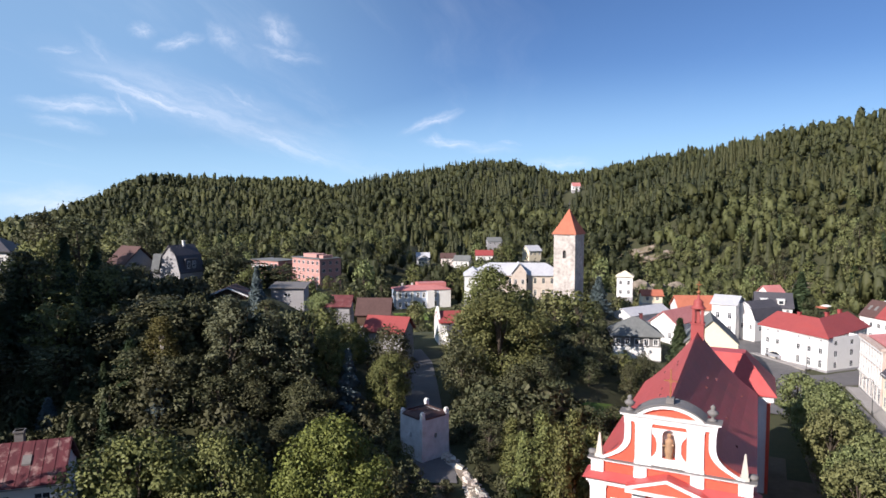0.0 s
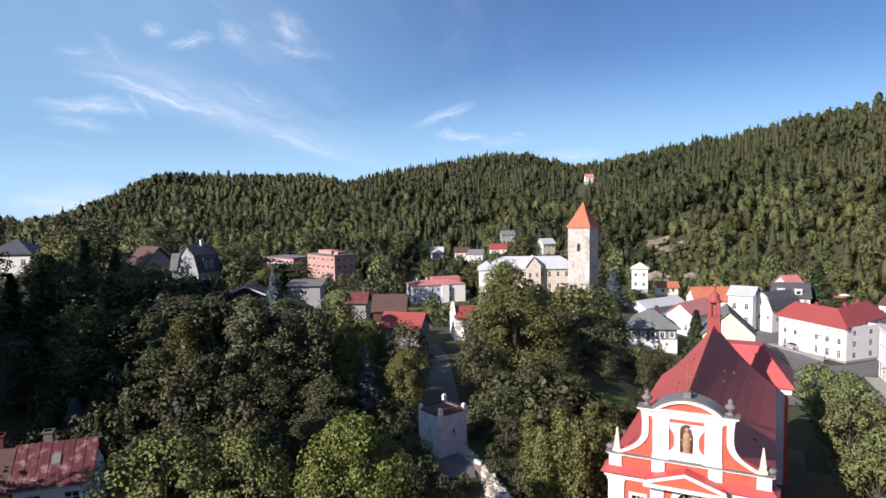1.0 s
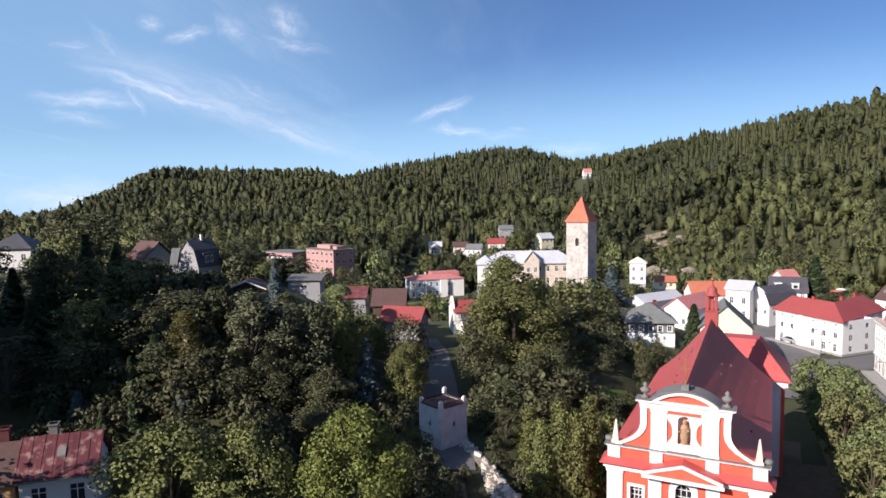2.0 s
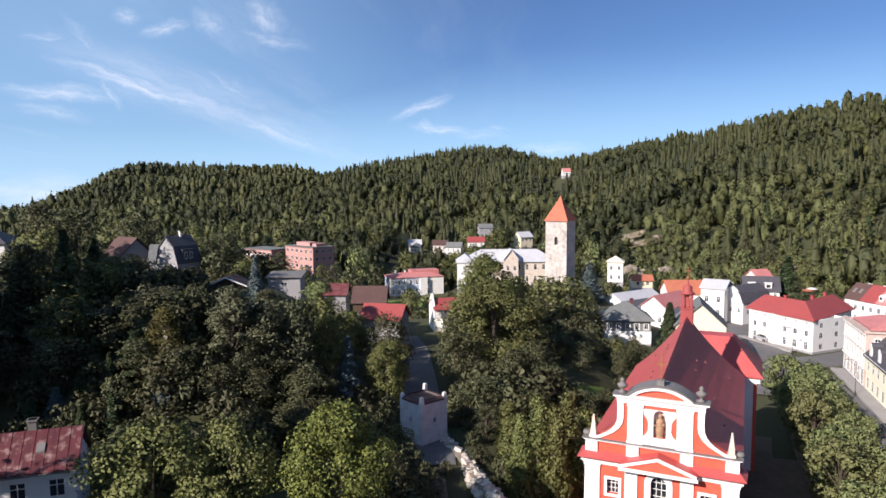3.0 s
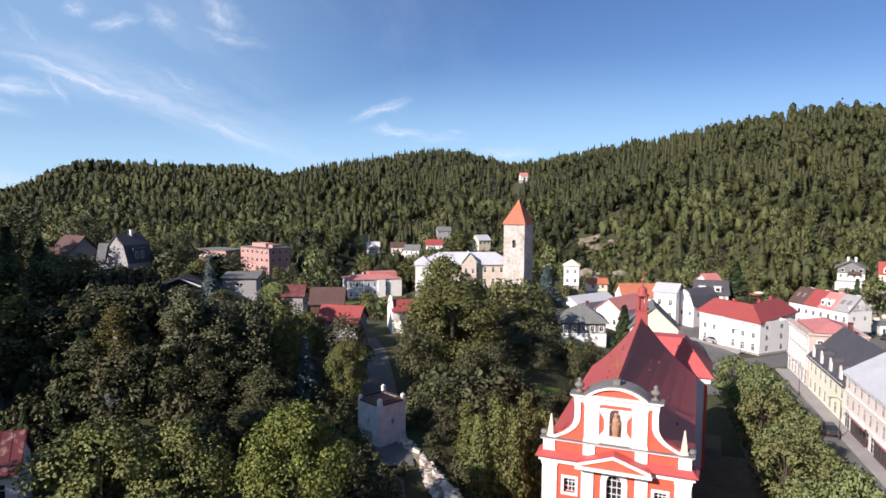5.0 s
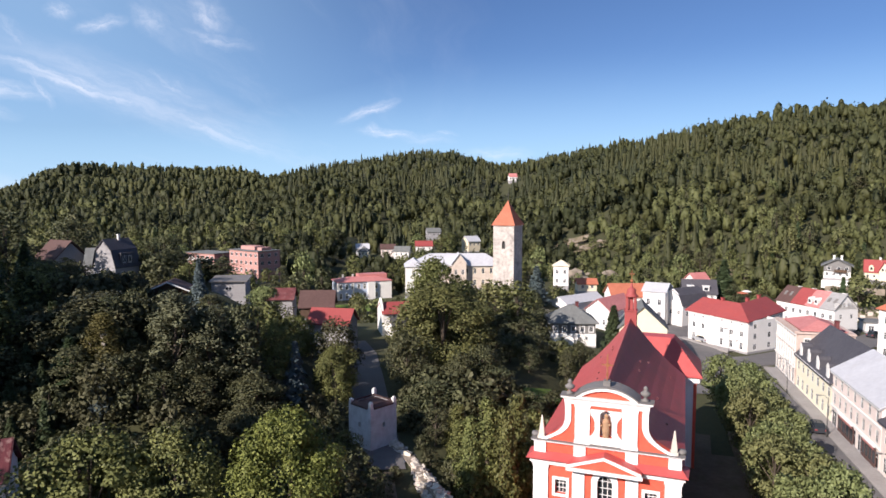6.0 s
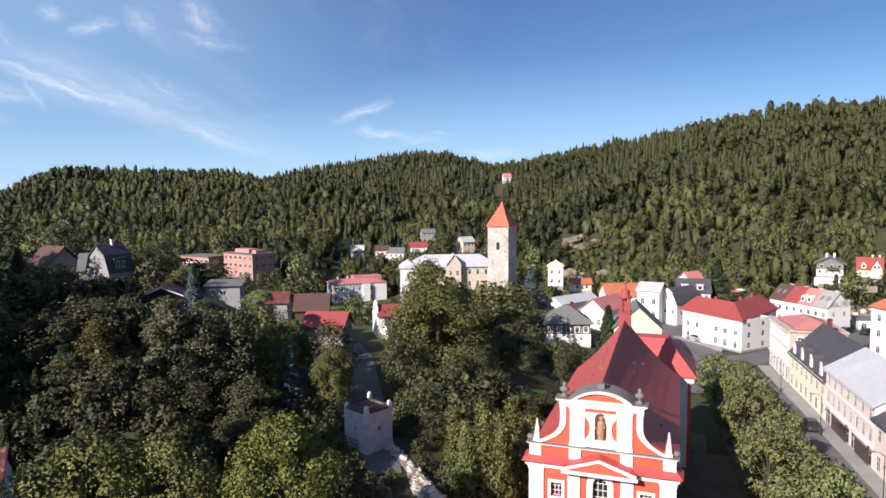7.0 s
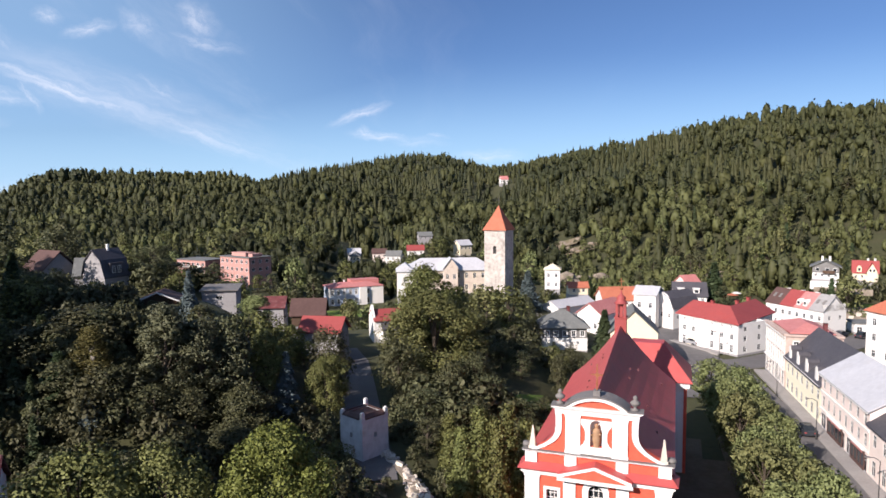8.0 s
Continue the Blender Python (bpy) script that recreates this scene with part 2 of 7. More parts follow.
M = {
    "ground": material("meadow_and_soil", (0.034, 0.036, 0.018), (0.076, 0.078, 0.032), 0.95, 1.2, 0.05, 0.6, 6, stain=(0.085, 0.070, 0.040), stain_amount=0.5),
    "lawn": material("mown_lawn", (0.075, 0.130, 0.022), (0.15, 0.22, 0.045), 0.95, 2.0, 0.15, 0.5, 12),
    "asphalt": material("asphalt", (0.105, 0.100, 0.100), (0.165, 0.156, 0.152), 0.9, 3.0, 0.2, 0.3, 40, stain=(0.20, 0.19, 0.18), stain_amount=0.4),
    "paving": material("pale_paving", (0.24, 0.22, 0.21), (0.36, 0.34, 0.32), 0.9, 4.0, 0.3, 0.3, 20),
    "white": material("white_render", (0.68, 0.66, 0.62), (0.80, 0.78, 0.75), 0.9, 3.0, 0.25, 0.15, 40, stain=(0.56, 0.53, 0.48), stain_amount=0.35),
    "cream": material("cream_render", (0.70, 0.60, 0.42), (0.80, 0.71, 0.53), 0.9, 3.0, 0.25, 0.15, 40, stain=(0.58, 0.50, 0.38), stain_amount=0.3),
    "yellow": material("yellow_render", (0.78, 0.71, 0.52), (0.83, 0.78, 0.63), 0.9, 3.0, 0.25, 0.15, 40),
    "pinkish": material("pale_pink_render", (0.72, 0.60, 0.54), (0.82, 0.72, 0.66), 0.9, 3.0, 0.25, 0.15, 40, stain=(0.55, 0.44, 0.38), stain_amount=0.4),
    "salmon": material("salmon_render", (0.42, 0.225, 0.195), (0.50, 0.285, 0.25), 0.9, 2.0, 0.2, 0.15, 40),
    "ornate": material("pale_ornate_render", (0.42, 0.31, 0.26), (0.62, 0.50, 0.44), 0.9, 1.6, 0.5, 0.2, 30, stain=(0.34, 0.23, 0.18), stain_amount=0.45),
    "old_sheet": material("peeling_red_sheeting", (0.050, 0.012, 0.016), (0.15, 0.034, 0.040), 0.55, 1.6, 0.7, 0.3, 9, stretch=(2.2, 0.35, 0.35), stain=(0.40, 0.27, 0.24), stain_amount=0.8),
    "earth": material("trodden_brown_earth", (0.10, 0.075, 0.050), (0.19, 0.145, 0.10), 0.95, 1.5, 0.2, 0.5, 8, stain=(0.07, 0.085, 0.03), stain_amount=0.5),
    "scree": material("stony_dry_slope", (0.12, 0.095, 0.055), (0.30, 0.24, 0.165), 0.95, 0.8, 0.12, 0.8, 2.5, stain=(0.08, 0.10, 0.035), stain_amount=0.7),
    "orange_wall": material("ochre_render", (0.50, 0.28, 0.12), (0.62, 0.37, 0.18), 0.9, 3.0, 0.25, 0.15, 40),
    "beige": material("weathered_beige_render", (0.50, 0.41, 0.33), (0.70, 0.61, 0.52), 0.9, 3.0, 0.4, 0.2, 30, stain=(0.34, 0.22, 0.15), stain_amount=0.5),
    "blue": material("pale_blue_render", (0.33, 0.40, 0.52), (0.44, 0.51, 0.62), 0.9, 3.0, 0.25, 0.15, 40),
    "grey_render": material("grey_render", (0.26, 0.25, 0.25), (0.37, 0.36, 0.36), 0.9, 3.0, 0.25, 0.15, 40),
    "church_red": material("church_red_render", (0.60, 0.085, 0.048), (0.74, 0.125, 0.075), 0.85, 2.5, 0.3, 0.12, 40, stain=(0.50, 0.10, 0.065), stain_amount=0.4),
    "church_white": material("church_white_render", (0.74, 0.72, 0.70), (0.83, 0.81, 0.79), 0.85, 3.0, 0.3, 0.12, 40, stain=(0.62, 0.57, 0.53), stain_amount=0.3),
    "church_roof": material("red_roof_sheeting", (0.40, 0.070, 0.066), (0.52, 0.105, 0.096), 0.45, 1.2, 0.16, 0.15, 8, stain=(0.33, 0.09, 0.075), stain_amount=0.45),
    "red_roof": material("bright_red_roofing", (0.26, 0.052, 0.050), (0.34, 0.076, 0.070), 0.6, 1.5, 0.2, 0.2, 14, stain=(0.36, 0.06, 0.05)),
    "orange_roof": material("orange_clay_roofing", (0.37, 0.115, 0.065), (0.49, 0.17, 0.10), 0.8, 2.5, 0.3, 0.4, 10, stain=(0.35, 0.10, 0.06)),
    "old_red_roof": material("faded_red_roofing", (0.085, 0.026, 0.028), (0.19, 0.055, 0.055), 0.7, 2.0, 0.5, 0.3, 12, stain=(0.30, 0.17, 0.16), stain_amount=0.6),
    "pink_roof": material("bleached_red_roofing", (0.42, 0.14, 0.13), (0.58, 0.25, 0.23), 0.6, 2.0, 0.3, 0.2, 12),
    "white_roof": material("pale_sheet_roofing", (0.42, 0.42, 0.44), (0.58, 0.58, 0.59), 0.5, 1.5, 0.2, 0.15, 12, stain=(0.42, 0.40, 0.38), stain_amount=0.3),
    "grey_roof": material("grey_slate_roofing", (0.12, 0.125, 0.12), (0.19, 0.195, 0.185), 0.8, 2.5, 0.4, 0.4, 10, stain=(0.25, 0.25, 0.24)),
    "pale_roof": material("pale_grey_tile_roofing", (0.25, 0.245, 0.24), (0.36, 0.35, 0.34), 0.8, 2.5, 0.4, 0.4, 10, stain=(0.2, 0.2, 0.19)),
    "dark_roof": material("dark_slate_roofing", (0.050, 0.048, 0.056), (0.095, 0.090, 0.100), 0.6, 2.5, 0.4, 0.4, 10, stain=(0.12, 0.11, 0.11), stain_amount=0.3),
    "brown_roof": material("brown_roofing", (0.075, 0.042, 0.038), (0.125, 0.072, 0.062), 0.8, 2.5, 0.4, 0.4, 10),
    "stone": material("rubble_masonry", (0.25, 0.22, 0.20), (0.66, 0.60, 0.54), 0.95, 1.1, 0.30, 0.9, 2.2, stain=(0.68, 0.63, 0.57), stain_amount=0.6, contrast=0.16),
    "rock": material("bare_rock", (0.16, 0.13, 0.10), (0.36, 0.30, 0.24), 0.95, 0.9, 0.25, 0.9, 3, stain=(0.10, 0.11, 0.05)),
    "pale_stone": material("pale_sandstone", (0.46, 0.40, 0.34), (0.70, 0.63, 0.54), 0.9, 6.0, 0.8, 0.4, 20, vary=0.3),
    "statue": material("brown_carved_stone", (0.26, 0.15, 0.085), (0.48, 0.30, 0.18), 0.85, 6.0, 1.5, 0.5, 18),
    "lead": material("dull_grey_sheet", (0.13, 0.12, 0.115), (0.22, 0.205, 0.19), 0.6, 4, 0.6, 0.2, 20),
    "old_white": material("grey_white_old_render", (0.45, 0.44, 0.45), (0.70, 0.69, 0.70), 0.9, 1.4, 0.35, 0.35, 14, stain=(0.36, 0.33, 0.31), stain_amount=0.5),
    "glass": material("dark_window_glass", (0.018, 0.022, 0.028), (0.040, 0.046, 0.055), 0.12, 1.0, 0.5, 0, vary=0.6),
    "frame": material("white_window_frame", (0.66, 0.65, 0.63), (0.76, 0.75, 0.73), 0.6, 5, 1, 0),
    "wood": material("dark_stained_timber", (0.060, 0.036, 0.024), (0.12, 0.075, 0.05), 0.8, 6, 0.8, 0.4, 20, stretch=(1, 1, 0.25)),
    "shingle": material("grey_wall_shingle", (0.15, 0.145, 0.14), (0.23, 0.225, 0.215), 0.85, 6, 0.8, 0.4, 14),
    "gold": material("gilded_iron", (0.22, 0.08, 0.035), (0.34, 0.14, 0.06), 0.5, 5, 1, 0),
    "iron": material("dark_iron", (0.03, 0.03, 0.03), (0.06, 0.058, 0.055), 0.55, 6, 1, 0),
    "bark": material("bark", (0.05, 0.038, 0.028), (0.11, 0.088, 0.066), 0.95, 8, 1.2, 0.7, 14, stretch=(1, 1, 0.3)),
    "birch_bark": material("birch_bark", (0.25, 0.22, 0.19), (0.50, 0.46, 0.40), 0.9, 5, 1.2, 0.4, 10),
    "leaf_maple": foliage("maple_leaf", (0.074, 0.090, 0.022), (0.228, 0.244, 0.060), 0.12),
    "leaf_broad": foliage("broad_leaf", (0.049, 0.054, 0.029), (0.138, 0.138, 0.064)),
    "leaf_oak": foliage("oak_leaf", (0.080, 0.091, 0.032), (0.205, 0.210, 0.074), 0.15),
    "leaf_walnut": foliage("walnut_leaf", (0.084, 0.094, 0.032), (0.222, 0.230, 0.076), 0.2),
    "leaf_grey": foliage("poplar_leaf", (0.068, 0.075, 0.045), (0.190, 0.196, 0.106), 0.1),
    "leaf_lime": foliage("lime_leaf", (0.112, 0.128, 0.050), (0.258, 0.272, 0.110), 0.34),
    "leaf_birch": foliage("birch_leaf_turning", (0.075, 0.065, 0.022), (0.17, 0.15, 0.05), 0.2),
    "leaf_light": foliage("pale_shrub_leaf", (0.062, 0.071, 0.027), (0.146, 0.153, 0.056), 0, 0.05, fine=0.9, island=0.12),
    "needle": foliage("spruce_needle", (0.030, 0.048, 0.022), (0.075, 0.100, 0.044), 0.3, through_light=0.1),
    "blue_needle": foliage("blue_spruce_needle", (0.060, 0.085, 0.085), (0.16, 0.20, 0.20), 0.2, through_light=0.1),
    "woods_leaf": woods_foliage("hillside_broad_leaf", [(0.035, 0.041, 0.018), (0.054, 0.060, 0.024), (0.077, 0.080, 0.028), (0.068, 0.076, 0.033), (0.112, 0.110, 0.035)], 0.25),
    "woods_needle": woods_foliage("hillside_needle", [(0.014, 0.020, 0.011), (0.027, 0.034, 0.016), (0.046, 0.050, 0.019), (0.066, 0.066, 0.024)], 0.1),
    "car_dark": material("dark_car_paint", (0.03, 0.033, 0.04), (0.045, 0.05, 0.058), 0.25, 3, 1, 0),
    "car_silver": material("silver_car_paint", (0.42, 0.43, 0.45), (0.5, 0.51, 0.53), 0.3, 3, 1, 0, metal=0.4),
    "rubber": material("black_rubber", (0.015, 0.015, 0.015), (0.03, 0.03, 0.03), 0.9, 6, 2, 0),
}

# ---- the lie of the land ----


def ease(t):
    t = np.clip(t, 0.0, 1.0)
    return t * t * (3 - 2 * t)


# heading to the right in degrees, rise of the wooded skyline in degrees, range of the crest, range of the foot
SKYLINE = np.array([
    (-180, 4, 800, 300),
    (-60, 3, 1100, 300),
    (-46, 0.6, 1200, 380),
    (-40, -1.2, 1250, 420),
    (-36.5, -0.7, 1250, 420),
    (-33.6, 0.7, 1230, 420),
    (-31.3, 1.95, 1200, 420),
    (-28.9, 2.5, 1200, 420),
    (-21.3, 2.25, 1230, 420),
    (-16.7, 1.95, 1260, 410),
    (-15.4, 1.55, 1270, 400),
    (-11, 2.7, 1180, 390),
    (-2.2, 3.85, 1150, 380),
    (0.8, 3.6, 1150, 370),
    (3.3, 3.05, 1220, 350),
    (4.5, 2.75, 1270, 320),
    (6.2, 2.95, 1200, 280),
    (13.6, 4.3, 980, 225),
    (20.9, 5.45, 880, 205),
    (26.7, 6.7, 820, 205),
    (34, 6.6, 820, 215),
    (60, 6, 900, 260),
    (180, 4, 800, 300),
])


def ground_z(x, y):
    x, y = np.asarray(x, float), np.asarray(y, float)
    r, a = np.hypot(x, y), np.degrees(np.arctan2(x, y))
    side = 4 + (np.clip(y, 30, 150) - 50) * 0.42
    far = ease((y - 126) / 45)
    z = 7.0 * ease((side + 2 - x) / 15) * (1 - far) * (1 - 0.72 * ease((x - 14) / 9) * ease((y - 104) / 14))
    z = z + far * ease((60 - x) / 30) * (-3.4 + 6.5 * ease((-x - 42) / 18) + 5.2 * ease((x + 20) / 12) + 5.0 * ease((y - 245) / 60))
    z = z + 11.5 * ease((-x - 13 - 12 * ease((y - 96) / 14)) / 25) * ease((y - 47) / 26) * (1 - ease((y - 112) / 75))
    z = z + 26 * ease((-a - 46) / 14) * ease((r - 60) / 90) * ease((y + 120) / 60)
    # unseen mound off to the left, added to cast shade over the left slope
    across, along_sun = (x + 78) * 0.77 - (y - 43) * 0.64, (x + 78) * 0.64 + (y - 43) * 0.77
    z = z + 31 * np.exp(-(across / 20) ** 4 - (along_sun / 15) ** 2)
    z = z + 5.2 * np.exp(-((x - 14) ** 2 + (y - 166) ** 2) / 300)
    rise, crest, foot = (np.interp(a, SKYLINE[:, 0], SKYLINE[:, k]) for k in (1, 2, 3))
    top = 33 + crest * np.tan(np.radians(rise)) - 10.5
    t = np.clip((r - foot) / (crest - foot), 0, 1)
    up = 0.55 * t + 0.45 * ease(t)
    folds = 8.0 * np.sin(x * 0.021 + 1.3 * np.sin(y * 0.012)) * np.sin(y * 0.017 + 0.6) * np.clip(t * 4, 0, 1) * np.clip((1 - t) * 4, 0, 1)
    z = z * (1 - ease(t * 5)) + (top * up + z * (1 - up)) * ease(t * 5) + folds
    return z - np.clip(r - crest, 0, 900) * 0.10


def gz(x, y):
    return float(ground_z(x, y))


# ---- building helpers ----


def mesh_of(bm, name, mat):
    me = bpy.data.meshes.new(name)
    bm.to_mesh(me)
    bm.free()
    me.materials.append(M[mat])
    return me


def thing(name, x, y, z, rz, label, category, group="", kind=""):
    ob = new(name)
    ob.matrix_basis = pose(x, y, z, 0, 0, rz)
    return tagged(ob, label, category, group, kind)


def part(name, bm, mat, parent, label="", smooth=False):
    bmesh.ops.recalc_face_normals(bm, faces=bm.faces)
    me = mesh_of(bm, name, mat)
    if smooth:
        for p in me.polygons:
            p.use_smooth = True
    return put(name, me, parent, label)


def put(name, me, parent, label="", m=None):
    ob = new(name, me)
    ob.parent = parent
    if m is not None:
        ob.matrix_basis = m
    return tagged(ob, label)


def box(bm, x0, x1, y0, y1, z0, z1):
    v = [bm.verts.new(p) for p in ((x0, y0, z0), (x1, y0, z0), (x1, y1, z0), (x0, y1, z0), (x0, y0, z1), (x1, y0, z1), (x1, y1, z1), (x0, y1, z1))]
    for f in ((3, 2, 1, 0), (4, 5, 6, 7), (0, 1, 5, 4), (1, 2, 6, 5), (2, 3, 7, 6), (3, 0, 4, 7)):
        bm.faces.new([v[i] for i in f])
    return bm


def boxes(*rows):
    bm = bmesh.new()
    for row in rows:
        box(bm, *row)
    return bm


def slab(bm, pts, thick):
    """A plate: the polygon pts above, thick metres deep below."""
    top = [bm.verts.new(p) for p in pts]
    low = [bm.verts.new((p[0], p[1], p[2] - thick)) for p in pts]
    bm.faces.new(top)
    bm.faces.new(low[::-1])
    for i in range(len(pts)):
        j = (i + 1) % len(pts)
        bm.faces.new((top[j], top[i], low[i], low[j]))
    return bm


def prism(bm, outline, y0, y1):
    """An outline in x, z drawn out from y0 to y1."""
    a, b = [bm.verts.new((x, y0, z)) for x, z in outline], [bm.verts.new((x, y1, z)) for x, z in outline]
    bm.faces.new(a)
    bm.faces.new(b[::-1])
    for i in range(len(outline)):
        j = (i + 1) % len(outline)
        bm.faces.new((a[j], a[i], b[i], b[j]))
    return bm


def lathe(profile, sides=10, x=0, y=0, z=0, turn=0.0):
    bm = bmesh.new()
    rings = []
    for r, h in profile:
        rings.append([bm.verts.new((x + r * math.cos(turn + 2 * math.pi * k / sides), y + r * math.sin(turn + 2 * math.pi * k / sides), z + h)) for k in range(sides)])
    for lo, hi in zip(rings, rings[1:]):
        for k in range(sides):
            bm.faces.new((lo[k], lo[(k + 1) % sides], hi[(k + 1) % sides], hi[k]))
    bm.faces.new(rings[0][::-1])
    bm.faces.new(rings[-1])
    return bm


def strips(levels, inner, outer, y0, y1, sides=(-1, 1)):
    """A plate in x, z: at each height it fills inner to outer, on both sides of the middle, from y0 (front) to y1."""
    bm = bmesh.new()
    for side in sides:
        for z0, z1 in zip(levels, levels[1:]):
            a0, b0, a1, b1 = inner(z0), outer(z0), inner(z1), outer(z1)
            if b0 - a0 < 1e-3 and b1 - a1 < 1e-3:
                continue
            pts = [(side * a0, z0), (side * b0, z0), (side * b1, z1), (side * a1, z1)]
            f, k = [bm.verts.new((px, y0, pz)) for px, pz in pts], [bm.verts.new((px, y1, pz)) for px, pz in pts]
            for i in range(4):
                j = (i + 1) % 4
                bm.faces.new((f[i], f[j], k[j], k[i]))
            bm.faces.new(f[::-1])
            bm.faces.new(k)
    bmesh.ops.remove_doubles(bm, verts=bm.verts, dist=0.004)
    return bm


def wall_plate(w, h, holes, thick=0.3, gable=0.0):
    """A wall in x, z, its face at y = 0, openings (x0, x1, z0, z1) cut through it."""
    bm = bmesh.new()
    xs = sorted({-w / 2, w / 2, *[v for o in holes for v in o[:2]]})
    zs = sorted({0.0, h, *[v for o in holes for v in o[2:]]})

    def free(cx, cz):
        return not any(o[0] < cx < o[1] and o[2] < cz < o[3] for o in holes)

    for x0, x1 in zip(xs, xs[1:]):
        for z0, z1 in zip(zs, zs[1:]):
            if free((x0 + x1) / 2, (z0 + z1) / 2):
                for yy in (0, thick):
                    bm.faces.new([bm.verts.new(p) for p in ((x0, yy, z0), (x1, yy, z0), (x1, yy, z1), (x0, yy, z1))])
    for x0, x1, z0, z1 in (*holes, (-w / 2, w / 2, 0, h)):
        for (ax, az), (cx, cz) in (((x0, z0), (x1, z0)), ((x1, z0), (x1, z1)), ((x1, z1), (x0, z1)), ((x0, z1), (x0, z0))):
            bm.faces.new([bm.verts.new(p) for p in ((ax, 0, az), (cx, 0, cz), (cx, thick, cz), (ax, thick, az))])
    if gable:
        prism(bm, [(-w / 2, h), (w / 2, h), (0, h + gable)], 0, thick)
    bmesh.ops.remove_doubles(bm, verts=bm.verts, dist=0.002)
    return bm


WINDOWS = {}


def window_meshes(w, h, surround):
    key = (round(w, 2), round(h, 2), surround)
    if key not in WINDOWS:
        rows = [(0.07, h * 0.64), (h * 0.64 + 0.06, h - 0.07)] if h > 1.2 else [(0.07, h - 0.07)]
        bm = wall_plate(w, h, [(x0, x1, z0, z1) for x0, x1 in ((-w / 2 + 0.07, -0.035), (0.035, w / 2 - 0.07)) for z0, z1 in rows], 0.06)
        bmesh.ops.translate(bm, verts=bm.verts, vec=(0, 0.015, 0))
        bmesh.ops.recalc_face_normals(bm, faces=bm.faces)
        frame_me = mesh_of(bm, "frame", "frame")
        pane_me = mesh_of(boxes((-w / 2 + 0.02, w / 2 - 0.02, 0.035, 0.045, 0.02, h - 0.02)), "pane", "glass")
        sur = None
        if surround:
            s = 0.14
            bm = wall_plate(w + 2 * s, h + 2 * s, [(-w / 2, w / 2, s, h + s)], 0.09)
            bmesh.ops.translate(bm, verts=bm.verts, vec=(0, -0.05, -s))
            bmesh.ops.recalc_face_normals(bm, faces=bm.faces)
            sur = mesh_of(bm, "surround", surround)
        WINDOWS[key] = frame_me, pane_me, sur
    return WINDOWS[key]


def window(parent, m, w, h, surround=None):
    frame_me, pane_me, sur = window_meshes(w, h, surround)
    win = put("window", frame_me, parent, "", m)
    put("pane", pane_me, win)
    if sur:
        put("surround", sur, win)
    return win


FACES = {"front": (0, -1, 0), "back": (0, 1, 180), "left": (-1, 0, -90), "right": (1, 0, 90)}


def grid_windows(w, rows):
    """rows of (count, width, height, sill): openings spaced evenly along a wall of width w."""
    return [((k + 0.5) / n * w - w / 2, ww, wh, sill) for n, ww, wh, sill in rows for k in range(n)]


def add_wall(parent, face, w, d, h, wins, mat, surround=None, gable=0.0, base=None):
    nx, ny, turn = FACES[face]
    span = (w if ny else d - 0.6)
    at = pose(nx * w / 2, ny * d / 2, 0, 0, 0, turn)
    spots = grid_windows(span, wins)
    bm = wall_plate(span, h, [(c - ww / 2, c + ww / 2, s, s + wh) for c, ww, wh, s in spots], 0.3, gable)
    ob = part("wall", bm, mat, parent)
    ob.matrix_basis = at
    for c, ww, wh, s in spots:
        window(parent, at @ pose(c, 0, s), ww, wh, surround)
    return ob


